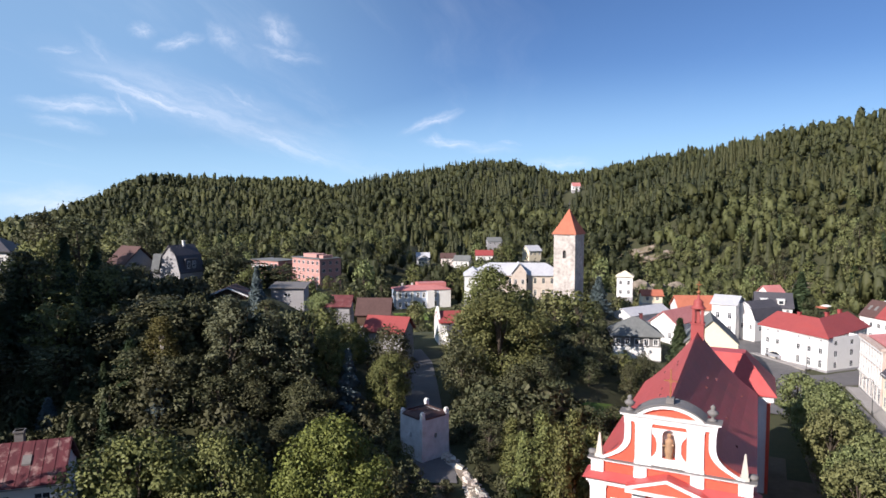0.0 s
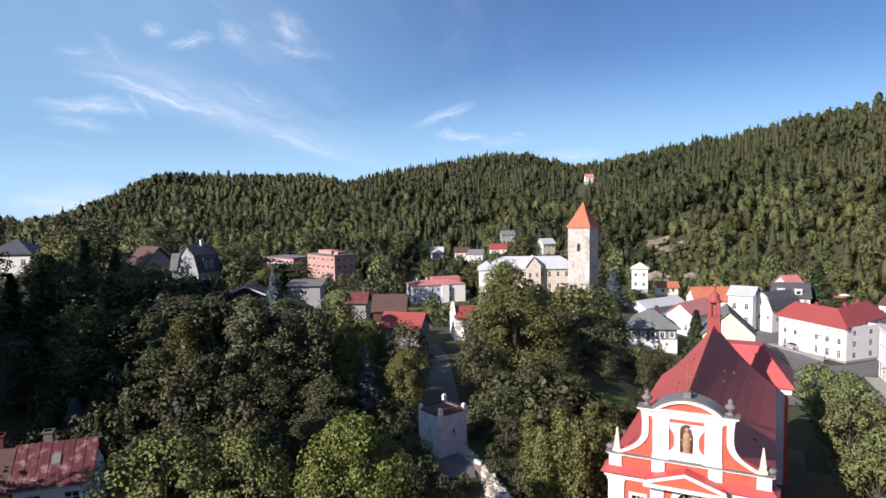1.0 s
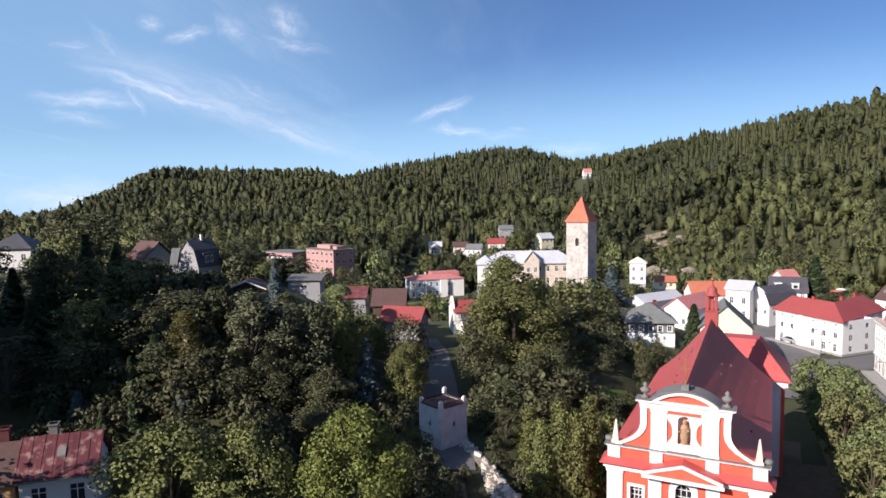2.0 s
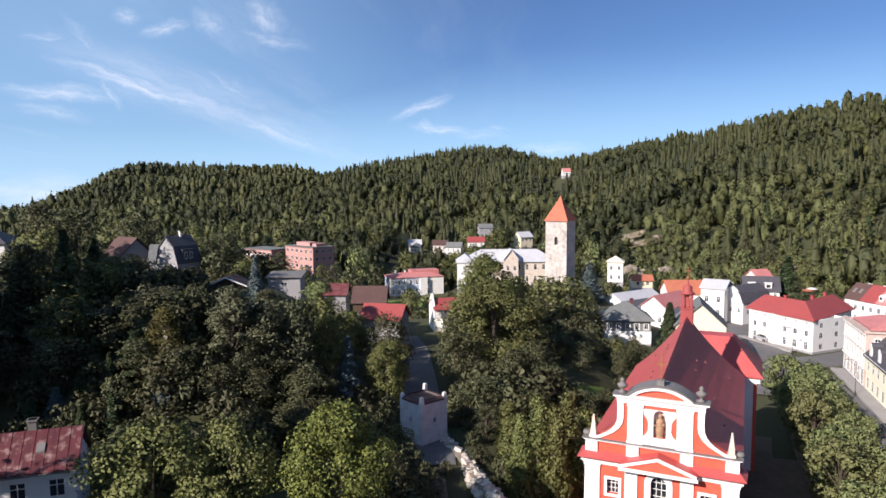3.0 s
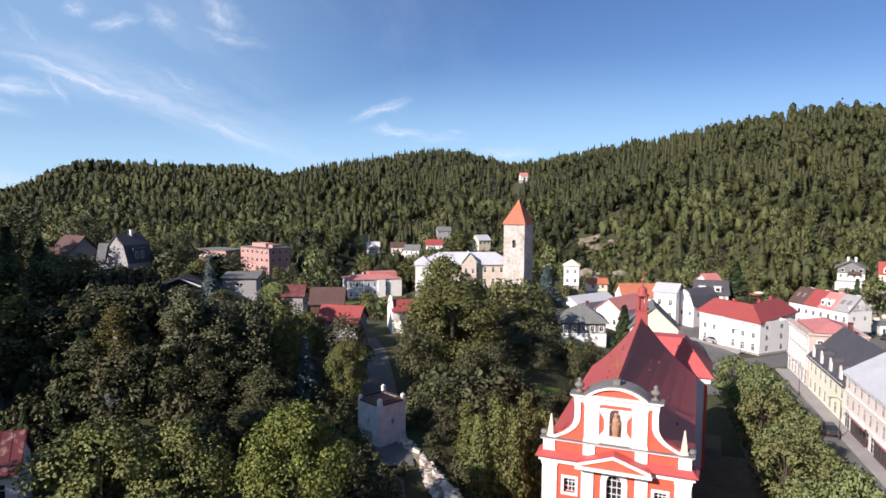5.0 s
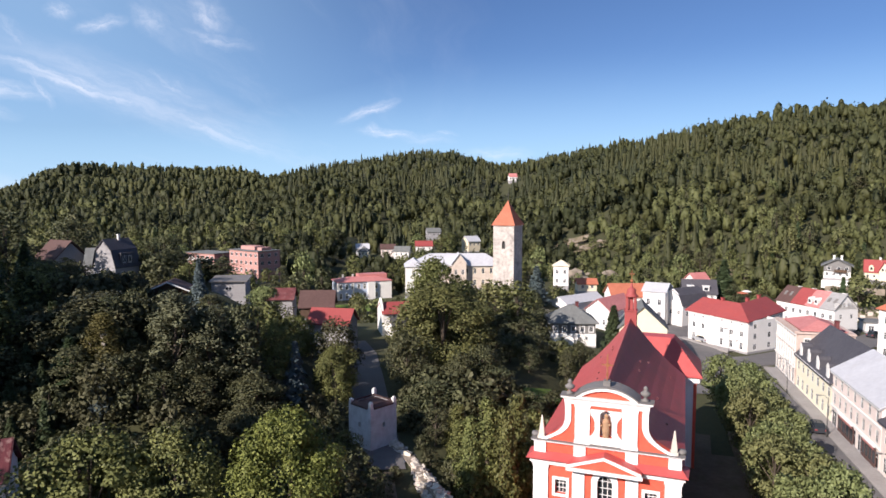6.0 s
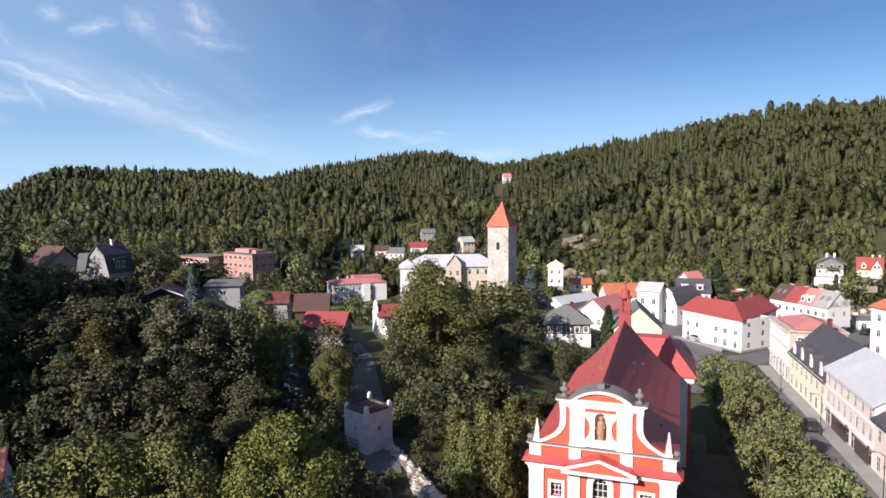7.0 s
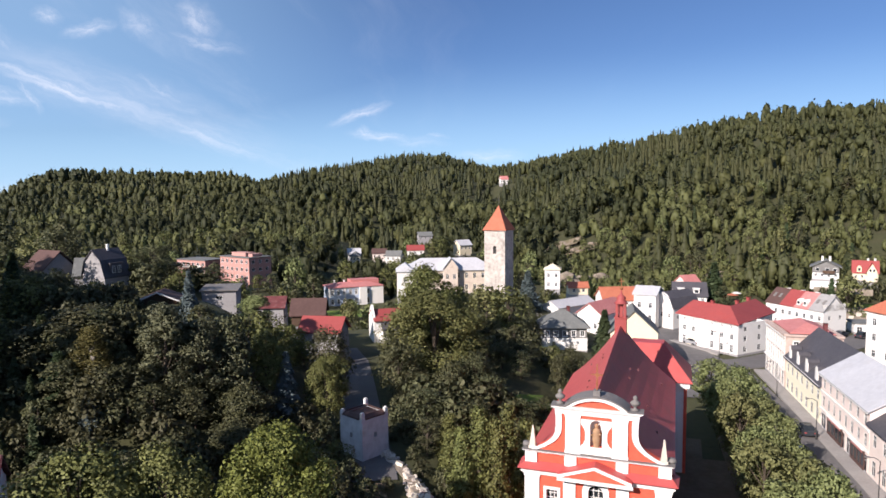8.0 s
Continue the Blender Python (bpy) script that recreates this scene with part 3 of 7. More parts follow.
def roof_on(parent, kind, w, d, h, rh, mat, over=0.4, thick=0.18):
    """Roofs: none; gx and gy have their ridge along x and y; hip; mono; flat; gambrel along y."""
    if kind == "none":
        return None
    bm = bmesh.new()
    a, b = w / 2 + over, d / 2 + over
    if kind == "gx":
        drop = rh * over / (d / 2)
        for s in (-1, 1):
            slab(bm, [(-a, s * b, h - drop + thick), (a, s * b, h - drop + thick), (a, 0, h + rh + thick), (-a, 0, h + rh + thick)], thick)
    elif kind == "gy":
        drop = rh * over / (w / 2)
        for s in (-1, 1):
            slab(bm, [(s * a, -b, h - drop + thick), (s * a, b, h - drop + thick), (0, b, h + rh + thick), (0, -b, h + rh + thick)], thick)
    elif kind == "hip":
        run = min(w, d) / 2
        e, t = h + thick - rh * over / run * 0.6, h + rh + thick
        if w >= d:
            p, q = (-(w - d) / 2 - 0.01, 0, t), ((w - d) / 2 + 0.01, 0, t)
            slab(bm, [(-a, -b, e), (a, -b, e), q, p], thick), slab(bm, [(a, b, e), (-a, b, e), p, q], thick)
            slab(bm, [(-a, b, e), (-a, -b, e), p], thick), slab(bm, [(a, -b, e), (a, b, e), q], thick)
        else:
            p, q = (0, -(d - w) / 2 - 0.01, t), (0, (d - w) / 2 + 0.01, t)
            slab(bm, [(-a, b, e), (-a, -b, e), p, q], thick), slab(bm, [(a, -b, e), (a, b, e), q, p], thick)
            slab(bm, [(-a, -b, e), (a, -b, e), p], thick), slab(bm, [(a, b, e), (-a, b, e), q], thick)
    elif kind == "mansard":
        ky, kz = d * 0.37, h + rh * 0.56
        for s in (-1, 1):
            slab(bm, [(-a, s * b, h), (a, s * b, h), (a, s * ky, kz), (-a, s * ky, kz)], thick)
            slab(bm, [(-a, s * ky, kz), (a, s * ky, kz), (a, 0, h + rh), (-a, 0, h + rh)], thick)
    elif kind == "mono":
        slab(bm, [(-a, -b, h + thick), (a, -b, h + thick), (a, b, h + rh + thick), (-a, b, h + rh + thick)], thick)
    elif kind == "flat":
        slab(bm, [(-a, -b, h + thick), (a, -b, h + thick), (a, b, h + thick), (-a, b, h + thick)], thick)
    elif kind == "gambrel":
        kx, kz = w * 0.36, h + rh * 0.62
        for s in (-1, 1):
            slab(bm, [(s * a, -b, h), (s * a, b, h), (s * kx, b, kz), (s * kx, -b, kz)], thick)
            slab(bm, [(s * kx, -b, kz), (s * kx, b, kz), (0, b, h + rh), (0, -b, h + rh)], thick)
    return part("roof", bm, mat, parent)


def chimney(parent, x, y, z, hh=1.6, s=0.6, mat="old_red_roof"):
    ob = part("chimney", boxes((-s / 2, s / 2, -s / 2, s / 2, -1.2, hh), (-s / 2 - 0.08, s / 2 + 0.08, -s / 2 - 0.08, s / 2 + 0.08, hh - 0.14, hh)), mat, parent)
    ob.matrix_basis = pose(x, y, z)
    return ob


PLACED = []


def house(name, label, x, y, rz, w, d, h, kind, rh, wall, roof, front=(), left=(), right=(), back=(), z=None, surround=None, chimneys=(), over=0.4, category="house", gable_wall=None, foot=3.0):
    """A house on its own base point: w along its front, d deep; window rows as add_wall takes them."""
    z = gz(x, y) if z is None else z
    ob = thing(name, x, y, z, rz, label, category, "houses of the town")
    PLACED.append((x, y, z, h, max(w, d)))
    gf, gs = (rh if kind == "gy" else 0), (rh * (d - 0.6) / d if kind == "gx" else 0)
    for face, wins, gable in (("front", front, gf), ("back", back, gf), ("left", left, gs), ("right", right, gs)):
        add_wall(ob, face, w, d, h, wins, wall, surround, gable)
    part("plinth", boxes((-w / 2 - 0.06, w / 2 + 0.06, -d / 2 - 0.06, d / 2 + 0.06, -foot, 0.45)), "grey_render", ob)
    roof_on(ob, kind, w, d, h, rh, roof, over)
    for cx, cy in chimneys:
        run = rh * (1 - min(1, (abs(cy) / (d / 2) if kind == "gx" else abs(cx) / (w / 2))))
        chimney(ob, cx, cy, h + run)
    return ob

# ---- ground, one sheet to the horizon ----
radii = np.concatenate([np.concatenate([[0.01], np.arange(0.5, 60, 2.4)]), np.arange(60, 260, 2.8), np.geomspace(260, 4600, 120)])
turns = np.radians(np.concatenate([np.arange(-180, -48, 3.0), np.arange(-48, 48, 0.5), np.arange(48, 180, 3.0)]))
rr, aa = np.meshgrid(radii, turns, indexing="ij")
gx, gy = rr * np.sin(aa), rr * np.cos(aa)
gverts = np.stack([gx, gy, ground_z(gx, gy)], -1).reshape(-1, 3)
nt = len(turns)
i0, j0 = np.meshgrid(np.arange(len(radii) - 1), np.arange(nt), indexing="ij")
quads = np.stack([i0 * nt + j0, i0 * nt + (j0 + 1) % nt, (i0 + 1) * nt + (j0 + 1) % nt, (i0 + 1) * nt + j0], -1).reshape(-1, 4)


def quad_mesh(name, verts, faces, mats, normals=None):
    me = bpy.data.meshes.new(name)
    me.vertices.add(len(verts))
    me.vertices.foreach_set("co", np.asarray(verts, np.float32).ravel())
    me.loops.add(faces.size)
    me.loops.foreach_set("vertex_index", np.asarray(faces, np.int32).ravel())
    me.polygons.add(len(faces))
    me.polygons.foreach_set("loop_start", np.arange(0, faces.size, faces.shape[1], dtype=np.int32))
    me.update(calc_edges=True)
    for m in mats:
        me.materials.append(M[m])
    if normals is not None:
        me.polygons.foreach_set("use_smooth", np.ones(len(faces), bool))
        me.normals_split_custom_set_from_vertices(np.asarray(normals, np.float32))
    return me


ground = tagged(new("ground", quad_mesh("ground", gverts, quads[:, ::-1], ["ground"])), "rough green and brown ground of a wooded valley", "ground", kind="structure")
for p in ground.data.polygons:
    p.use_smooth = True


def ribbon(name, line, width, mat, label, category, lift=0.10):
    """A strip along a line of places, laid on the ground."""
    pts = []
    for (xa, ya), (xb, yb) in zip(line, line[1:]):
        n = max(2, int(math.hypot(xb - xa, yb - ya) / 2))
        pts += [(xa + (xb - xa) * k / n, ya + (yb - ya) * k / n) for k in range(n)]
    pts.append(line[-1])
    bm = bmesh.new()
    rows = []
    for k, (px, py) in enumerate(pts):
        qx, qy = pts[min(k + 1, len(pts) - 1)]
        ox, oy = pts[max(k - 1, 0)]
        n = Vector((qy - oy, ox - qx)).normalized()
        row = []
        for s in (-1, -0.5, 0, 0.5, 1):
            sx, sy = px + n.x * s * width / 2, py + n.y * s * width / 2
            row.append((sx, sy, max(gz(sx, sy), gz(px, py) - 0.1) + lift))
        rows.append([bm.verts.new(p) for p in row] + [bm.verts.new((p[0], p[1], p[2] - 0.4)) for p in (row[0], row[-1])])
    for a, b in zip(rows, rows[1:]):
        for k in range(4):
            bm.faces.new((a[k], a[k + 1], b[k + 1], b[k]))
        bm.faces.new((a[5], a[0], b[0], b[5]))
        bm.faces.new((a[4], a[6], b[6], b[4]))
    bmesh.ops.recalc_face_normals(bm, faces=bm.faces)
    return tagged(new(name, mesh_of(bm, name, mat)), label, category, kind="structure")


def row_x(y):
    """The line of the house fronts along the main street."""
    return 54 + 0.25 * (y - 88)


ribbon("road", [(row_x(45) - 7, 45), (row_x(70) - 5.2, 70), (row_x(95) - 5.2, 95), (row_x(118) - 6.5, 118), (53, 132), (49, 150), (48, 175)], 6.4, "asphalt", "grey asphalt main street with parked cars", "road", 0.26)
ribbon("road", [(52, 125), (62, 127.5), (74, 134), (90, 142), (104, 152)], 7.0, "asphalt", "grey asphalt side street between white houses", "road", 0.23)
ribbon("square", [(47, 104), (50, 116), (51.5, 128), (50, 142), (46.5, 160)], 13.0, "asphalt", "worn grey asphalt square between church and houses", "road", 0.20)
ribbon("yard", [(54.5, 138), (57.5, 150), (59, 166)], 9.0, "asphalt", "grey asphalt yard between the white houses", "road", 0.17)
ribbon("pavement", [(row_x(45) - 1.3, 45), (row_x(70) - 1.0, 70), (row_x(95) - 1.0, 95), (row_x(109) - 1.1, 109), (row_x(122) - 1.4, 122)], 2.0, "paving", "pale paved footway in front of the shops", "pavement", 0.36)
ribbon("pavement", [(50, 108), (53.5, 116), (56.5, 121.5)], 5.0, "paving", "pale paved corner of the square", "pavement", 0.33)
ribbon("pavement", [(59.2, 134.5), (53.6, 148)], 1.8, "paving", "pale paved footway beside the white corner house", "pavement", 0.36)
ribbon("path", [(-3.4, 42), (-4.9, 51), (-6.2, 58.5)], 2.0, "earth", "trodden dark path beside the tumbled wall", "path", 0.10)
ribbon("road", [(-6.3, 59), (-6.8, 62), (-9.2, 76), (-11.5, 90), (-14, 104), (-17, 113)], 4.6, "asphalt", "narrow shaded lane climbing between trees", "road", 0.12)
ribbon("lawn", [(9, 85.5), (12.5, 88), (16, 91.5)], 3.2, "lawn", "sunlit strip of green lawn below the tower", "lawn", 0.15)
ribbon("lawn", [(-36, 206), (-24, 209), (-14, 207)], 13.0, "lawn", "sunlit lawn in front of the pale blue house", "lawn", 0.15)
ribbon("lawn", [(96, 172), (112, 184), (132, 190)], 9.0, "lawn", "sunny sloping meadow below the chalet", "lawn", 0.2)
ribbon("bare_ground", [(24, 40), (27, 56), (31, 70), (34, 80)], 9.0, "earth", "trodden brown ground between church and lime trees", "ground", 0.12)
ribbon("lawn", [(29.5, 56), (30.5, 62)], 2.0, "lawn", "small patch of grass in the sun", "lawn", 0.26)
ribbon("path", [(29.5, 40), (31.5, 56), (34.5, 70), (38, 82), (45, 104)], 2.6, "earth", "trodden brown path under the lime trees", "path", 0.2)
ribbon("bare_ground", [(19, 42), (22.5, 56), (27, 72), (33, 88)], 6.0, "earth", "bare brown ground beside the church", "ground", 0.09)

# ---- the red and white church ----
CHURCH = thing("church", 12.1, 49, 0, -20, "red and white baroque church with a red sheet-metal roof", "church")


def facade(name, bm, mat="church_white", label="", smooth=False):
    return part(name, bm, mat, CHURCH, label, smooth)


def arch(z, foot, top, half):
    """Half-width at height z of an opening with a round head."""
    if z < foot or z > top:
        return 0.0
    spring = top - half
    return half if z <= spring else math.sqrt(max(0.0, half * half - (z - spring) ** 2))


GABLE_Z = [13.3, 13.45, 13.65, 13.9, 14.05, 14.06, 14.3, 14.6, 14.9, 15.2, 15.5, 15.75, 15.9, 16.0, 16.08, 16.15, 16.19, 16.21, 16.6, 17.05]


def gable_edge(z):
    t = max(0.0, (15.5 - z) / 2.2)
    return 3.08 + 2.2 * t ** 2.6 + (0.1 * ease((z - 16.2) / 0.8))


def niche(z):
    return arch(z, 14.055, 16.2, 0.46)


def niche_surround(z):
    return 0.84 + 0.34 * float(ease((z - 15.3) / 0.6)) * (1 if z < 16.3 else 0.7) + 0.36 * float(ease((14.5 - z) / 0.5))


# lower storey
low = wall_plate(11.1, 12.1, [(-0.58, 0.58, 6.6, 11.0), (-3.86, -2.98, 9.05, 10.2), (2.98, 3.86, 9.05, 10.2)], 0.8)
facade("wall", low, "church_red")
facade("attic_wall", boxes((-5.5, 5.5, 0.02, 0.8, 12.1, 13.25)), "church_red")
facade("gable", strips(GABLE_Z, niche, gable_edge, 0, 0.7), "church_red")
for s in (-1, 1):
    for a, b, z0, z1, name in ((4.42, 5.6, 0, 11.4, "pilaster"), (1.55, 2.5, 0, 11.4, "pilaster"), (4.62, 5.56, 12.2, 13.18, "pilaster"), (1.5, 2.42, 12.2, 13.18, "pilaster"), (1.22, 2.36, 13.42, 16.5, "pilaster")):
        x0, x1 = sorted((s * a, s * b))
        bm = boxes((x0, x1, -0.14, 0.02, z0, z1))
        if z1 > 16:
            box(bm, x0 - 0.05, x1 + 0.05, -0.17, 0.02, 13.38, 13.62)
            box(bm, x0 - 0.05, x1 + 0.05, -0.17, 0.02, 16.32, 16.5)
        elif z0 == 0:
            box(bm, x0 - 0.06, x1 + 0.06, -0.18, 0.02, 11.15, 11.4)
        facade(name, bm)
for s in (-1, 1):
    facade("gable_trim", strips(GABLE_Z, lambda z: gable_edge(z) - 0.42, lambda z: gable_edge(z) + 0.05, -0.13, 0.02, (s,)))
facade("niche_surround", strips(GABLE_Z[1:-2], niche, niche_surround, -0.10, 0.02))
facade("frieze", boxes((-3.1, 3.1, -0.11, 0.02, 16.5, 16.92)))
facade("gable_cornice", boxes((-3.3, 3.3, -0.26, 0.7, 16.92, 17.02), (-3.45, 3.45, -0.36, 0.75, 17.02, 17.14)))
for s in (-2.9, 2.9):
    facade("cornice_cap", boxes((s - 0.6, s + 0.6, -0.4, 0.8, 17.14, 17.2)), "lead", "dull grey sheet capping")

# segmental top: red field, white moulding, grey sheet cap
R0, ZC = 3.55, 17.14 + 0.92 - 3.55
HALF = math.acos((17.14 - ZC) / R0)


def segment(r, n=18, half=HALF):
    return [(r * math.sin(-half + 2 * half * k / n), ZC + r * math.cos(-half + 2 * half * k / n)) for k in range(n + 1)]


facade("arch_field", prism(bmesh.new(), segment(R0 - 0.2), -0.02, 0.6), "church_red")


def arch_band(r0, r1, y0, y1):
    bm = bmesh.new()
    inner, outer = segment(r0), segment(r1)
    for k in range(len(inner) - 1):
        prism(bm, [inner[k], inner[k + 1], outer[k + 1], outer[k]], y0, y1)
    bmesh.ops.remove_doubles(bm, verts=bm.verts, dist=0.003)
    return bm


facade("arch_moulding", arch_band(R0 - 0.28, R0, -0.3, 0.02))
facade("arch_cap", arch_band(R0 + 0.004, R0 + 0.1, -0.42, 1.5), "lead", "dull grey sheet capping")

# niche with its figure
nb = bmesh.new()
for k in range(8):
    a0, a1 = math.pi * k / 8, math.pi * (k + 1) / 8
    prism(nb, [(-0.5, 14.0), (0.5, 14.0), (0.5, 14.04), (-0.5, 14.04)], 0.02, 0.62) if k == 0 else None
    p0, p1 = (0.5 * math.cos(a0), 0.06 + 0.55 * math.sin(a0)), (0.5 * math.cos(a1), 0.06 + 0.55 * math.sin(a1))
    q = [nb.verts.new((p[0], p[1], z)) for p, z in ((p0, 14.04), (p1, 14.04), (p1, 16.3), (p0, 16.3))]
    nb.faces.new(q)
facade("niche_back", nb, "church_white")
figure = lathe([(0.26, 0), (0.30, 0.08), (0.24, 0.2), (0.30, 0.35), (0.33, 0.7), (0.27, 1.0), (0.31, 1.22), (0.24, 1.42), (0.10, 1.50), (0.15, 1.58), (0.17, 1.70), (0.11, 1.82), (0.02, 1.86)], 12, 0, 0.18, 0)
box(figure, -0.42, -0.28, 0.0, 0.2, 0.85, 1.0), box(figure, 0.2, 0.36, -0.12, 0.1, 1.0, 1.15)
statue_me = mesh_of(figure, "statue", "statue")
for p in statue_me.polygons:
    p.use_smooth = True
statue = tagged(new("statue", statue_me), "brown carved stone figure standing in the niche", "statue")
statue.matrix_basis = pose(12.1, 49, 14.04, 0, 0, -20)

# entablature between the storeys
facade("cornice", boxes((-5.62, 5.62, -0.24, 0.85, 13.2, 13.3), (-5.75, 5.75, -0.36, 0.9, 13.3, 13.36)))
facade("cornice_cap", boxes((-5.8, 5.8, -0.4, 0.95, 13.364, 13.40)), "lead", "dull grey sheet capping")
facade("cornice", boxes((-5.72, 5.72, -0.30, 0.85, 11.42, 11.58), (-5.85, 5.85, -0.42, 0.9, 11.58, 11.74)))
skirt = bmesh.new()
slab(skirt, [(-6.05, -0.8, 12.0), (6.05, -0.8, 12.0), (5.6, 0.0, 12.38), (-5.6, 0.0, 12.38)], 0.05)
for s in (-1, 1):
    slab(skirt, [(s * 6.05, -0.8, 12.0), (s * 6.15, 1.4, 12.0), (s * 5.5, 1.4, 12.38), (s * 5.6, 0.0, 12.38)], 0.05)
facade("skirt_roof", skirt, "church_roof")
ped = bmesh.new()
for s in (-1, 1):
    prism(ped, [(s * 2.75, 11.72), (s * 2.75, 12.0), (0, 12.92), (0, 12.64)], -1.12, 0.0)
facade("pediment", ped)
capm = bmesh.new()
for s in (-1, 1):
    prism(capm, [(s * 2.8, 12.004), (s * 2.8, 12.06), (0, 12.98), (0, 12.924)], -1.18, 0.0)
facade("pediment_cap", capm, "church_roof")
facade("pediment_field", prism(bmesh.new(), [(-2.6, 11.74), (2.6, 11.74), (0, 12.62)], -0.99, -0.8), "church_red")
facade("cornice", boxes((-2.85, 2.85, -1.12, -0.42, 11.5, 11.74)))

# openings of the lower storey
facade("window_trim", strips([6.4, 8, 9.5, 10.2, 10.43, 10.6, 10.75, 10.88, 10.96, 11.0, 11.02, 11.2, 11.32], lambda z: arch(z, 6.6, 11.0, 0.57) if z >= 6.6 else 0.0, lambda z: 1.02 if z < 10.4 else 0.45 + math.sqrt(max(0, 0.57 ** 2 - (z - 10.4) ** 2 * 0.38)), -0.10, 0.02))
for cx, w, h, z0, nx, nz in ((0, 1.16, 4.4, 6.6, 3, 8), (-3.42, 0.88, 1.15, 9.05, 3, 3), (3.42, 0.88, 1.15, 9.05, 3, 3)):
    bars = boxes(*[(cx - w / 2 + w * k / nx - 0.025, cx - w / 2 + w * k / nx + 0.025, 0.3, 0.35, z0, z0 + h) for k in range(nx + 1)], *[(cx - w / 2, cx + w / 2, 0.305, 0.345, z0 + h * k / nz - 0.025, z0 + h * k / nz + 0.025) for k in range(nz + 1)])
    win = facade("window", bars, "frame", "window with thin white glazing bars")
    part("pane", boxes((cx - w / 2, cx + w / 2, 0.355, 0.365, z0, z0 + h)), "glass", win)
    if cx:
        facade("window_trim", boxes((cx - 0.66, cx - 0.44, -0.08, 0.02, 8.83, 10.42), (cx + 0.44, cx + 0.66, -0.08, 0.02, 8.83, 10.42), (cx - 0.44, cx + 0.44, -0.08, 0.02, 10.2, 10.42), (cx - 0.44, cx + 0.44, -0.08, 0.02, 8.83, 9.05)))

# pinnacles, urns and cross on the gable
for s in (-1, 1):
    pin = boxes((s * 5.0 - 0.3, s * 5.0 + 0.3, -0.1, 0.5, 13.4, 13.62), (s * 5.0 - 0.22, s * 5.0 + 0.22, -0.02, 0.42, 13.62, 14.0))
    tip = [pin.verts.new((s * 5.0 + dx, 0.2 + dy, 14.0)) for dx, dy in ((-0.2, -0.2), (0.2, -0.2), (0.2, 0.2), (-0.2, 0.2))]
    top = [pin.verts.new((s * 5.0 + dx, 0.2 + dy, 15.2)) for dx, dy in ((-0.05, -0.05), (0.05, -0.05), (0.05, 0.05), (-0.05, 0.05))]
    for k in range(4):
        pin.faces.new((tip[k], tip[(k + 1) % 4], top[(k + 1) % 4], top[k]))
    pin.faces.new(top)
    facade("pinnacle", pin, "pale_stone", "small pale stone obelisk")
    facade("urn", lathe([(0.30, 0), (0.30, 0.1), (0.12, 0.16), (0.10, 0.28), (0.34, 0.45), (0.40, 0.62), (0.22, 0.76), (0.12, 0.82), (0.20, 0.95), (0.13, 1.08), (0.03, 1.16)], 12, s * 2.85, 0.3, 17.2), "lead", "weathered grey stone urn", True)
    facade("volute", lathe([(0.30, 0), (0.36, 0.12), (0.30, 0.30), (0.12, 0.34)], 10, s * 5.55, 0.5, 13.4), "lead", "weathered stone scroll", True)
facade("cross_base", boxes((-0.26, 0.26, -0.1, 0.5, 18.1, 18.55)), "lead")
facade("cross", boxes((-0.045, 0.045, 0.15, 0.23, 18.55, 20.6), (-0.46, 0.46, 0.155, 0.225, 19.7, 19.79), (-0.12, 0.12, 0.145, 0.235, 19.6, 19.88), (-0.07, 0.07, 0.15, 0.23, 18.9, 19.1)), "gold", "rusty gilded iron cross")

# nave with its steep roof, hipped behind
NX, L1, L2, EZ, RZ = 5.35, 27.5, 23.2, 12.3, 19.4
for s, turn in ((-1, -90), (1, 90)):
    spots = [(-7.5, 1.5, 4.2, 5.2), (0, 1.5, 4.2, 5.2), (7.5, 1.5, 4.2, 5.2)]
    side = facade("wall", wall_plate(26.4, 11.7, [(c - w / 2, c + w / 2, z, z + h) for c, w, h, z in spots], 0.5), "church_red")
    side.matrix_basis = pose(s * NX, 0.8 + 13.2, 0, 0, 0, turn)
    for c, w, h, z in spots:
        window(CHURCH, side.matrix_basis @ pose(c, 0.1, z), w, h, "church_white")
    for k in range(5):
        facade("pilaster", boxes((min(s * NX, s * (NX + 0.14)), max(s * NX, s * (NX + 0.14)), 2.0 + k * 5.9, 2.9 + k * 5.9, 0, 11.3)))
    facade("eaves_cornice", boxes((min(s * 5.2, s * 5.75), max(s * 5.2, s * 5.75), 0.9, 27.2, 11.3, 11.72)))
facade("wall", boxes((-NX, NX, 26.9, 27.2, 0, 11.7)), "church_red")
E0, FY, RF = 5.8, 0.8, 18.35


def roof_z(d):
    """Height of the roof d metres beside its ridge; it flattens towards the eaves."""
    t = d / E0
    return RZ - (RZ - EZ) * (1.28 * t - 0.28 * t * t)


def front_z(d):
    """The same at the gable, where the ridge is lower."""
    return EZ + (roof_z(d) - EZ) * (RF - EZ) / (RZ - EZ)


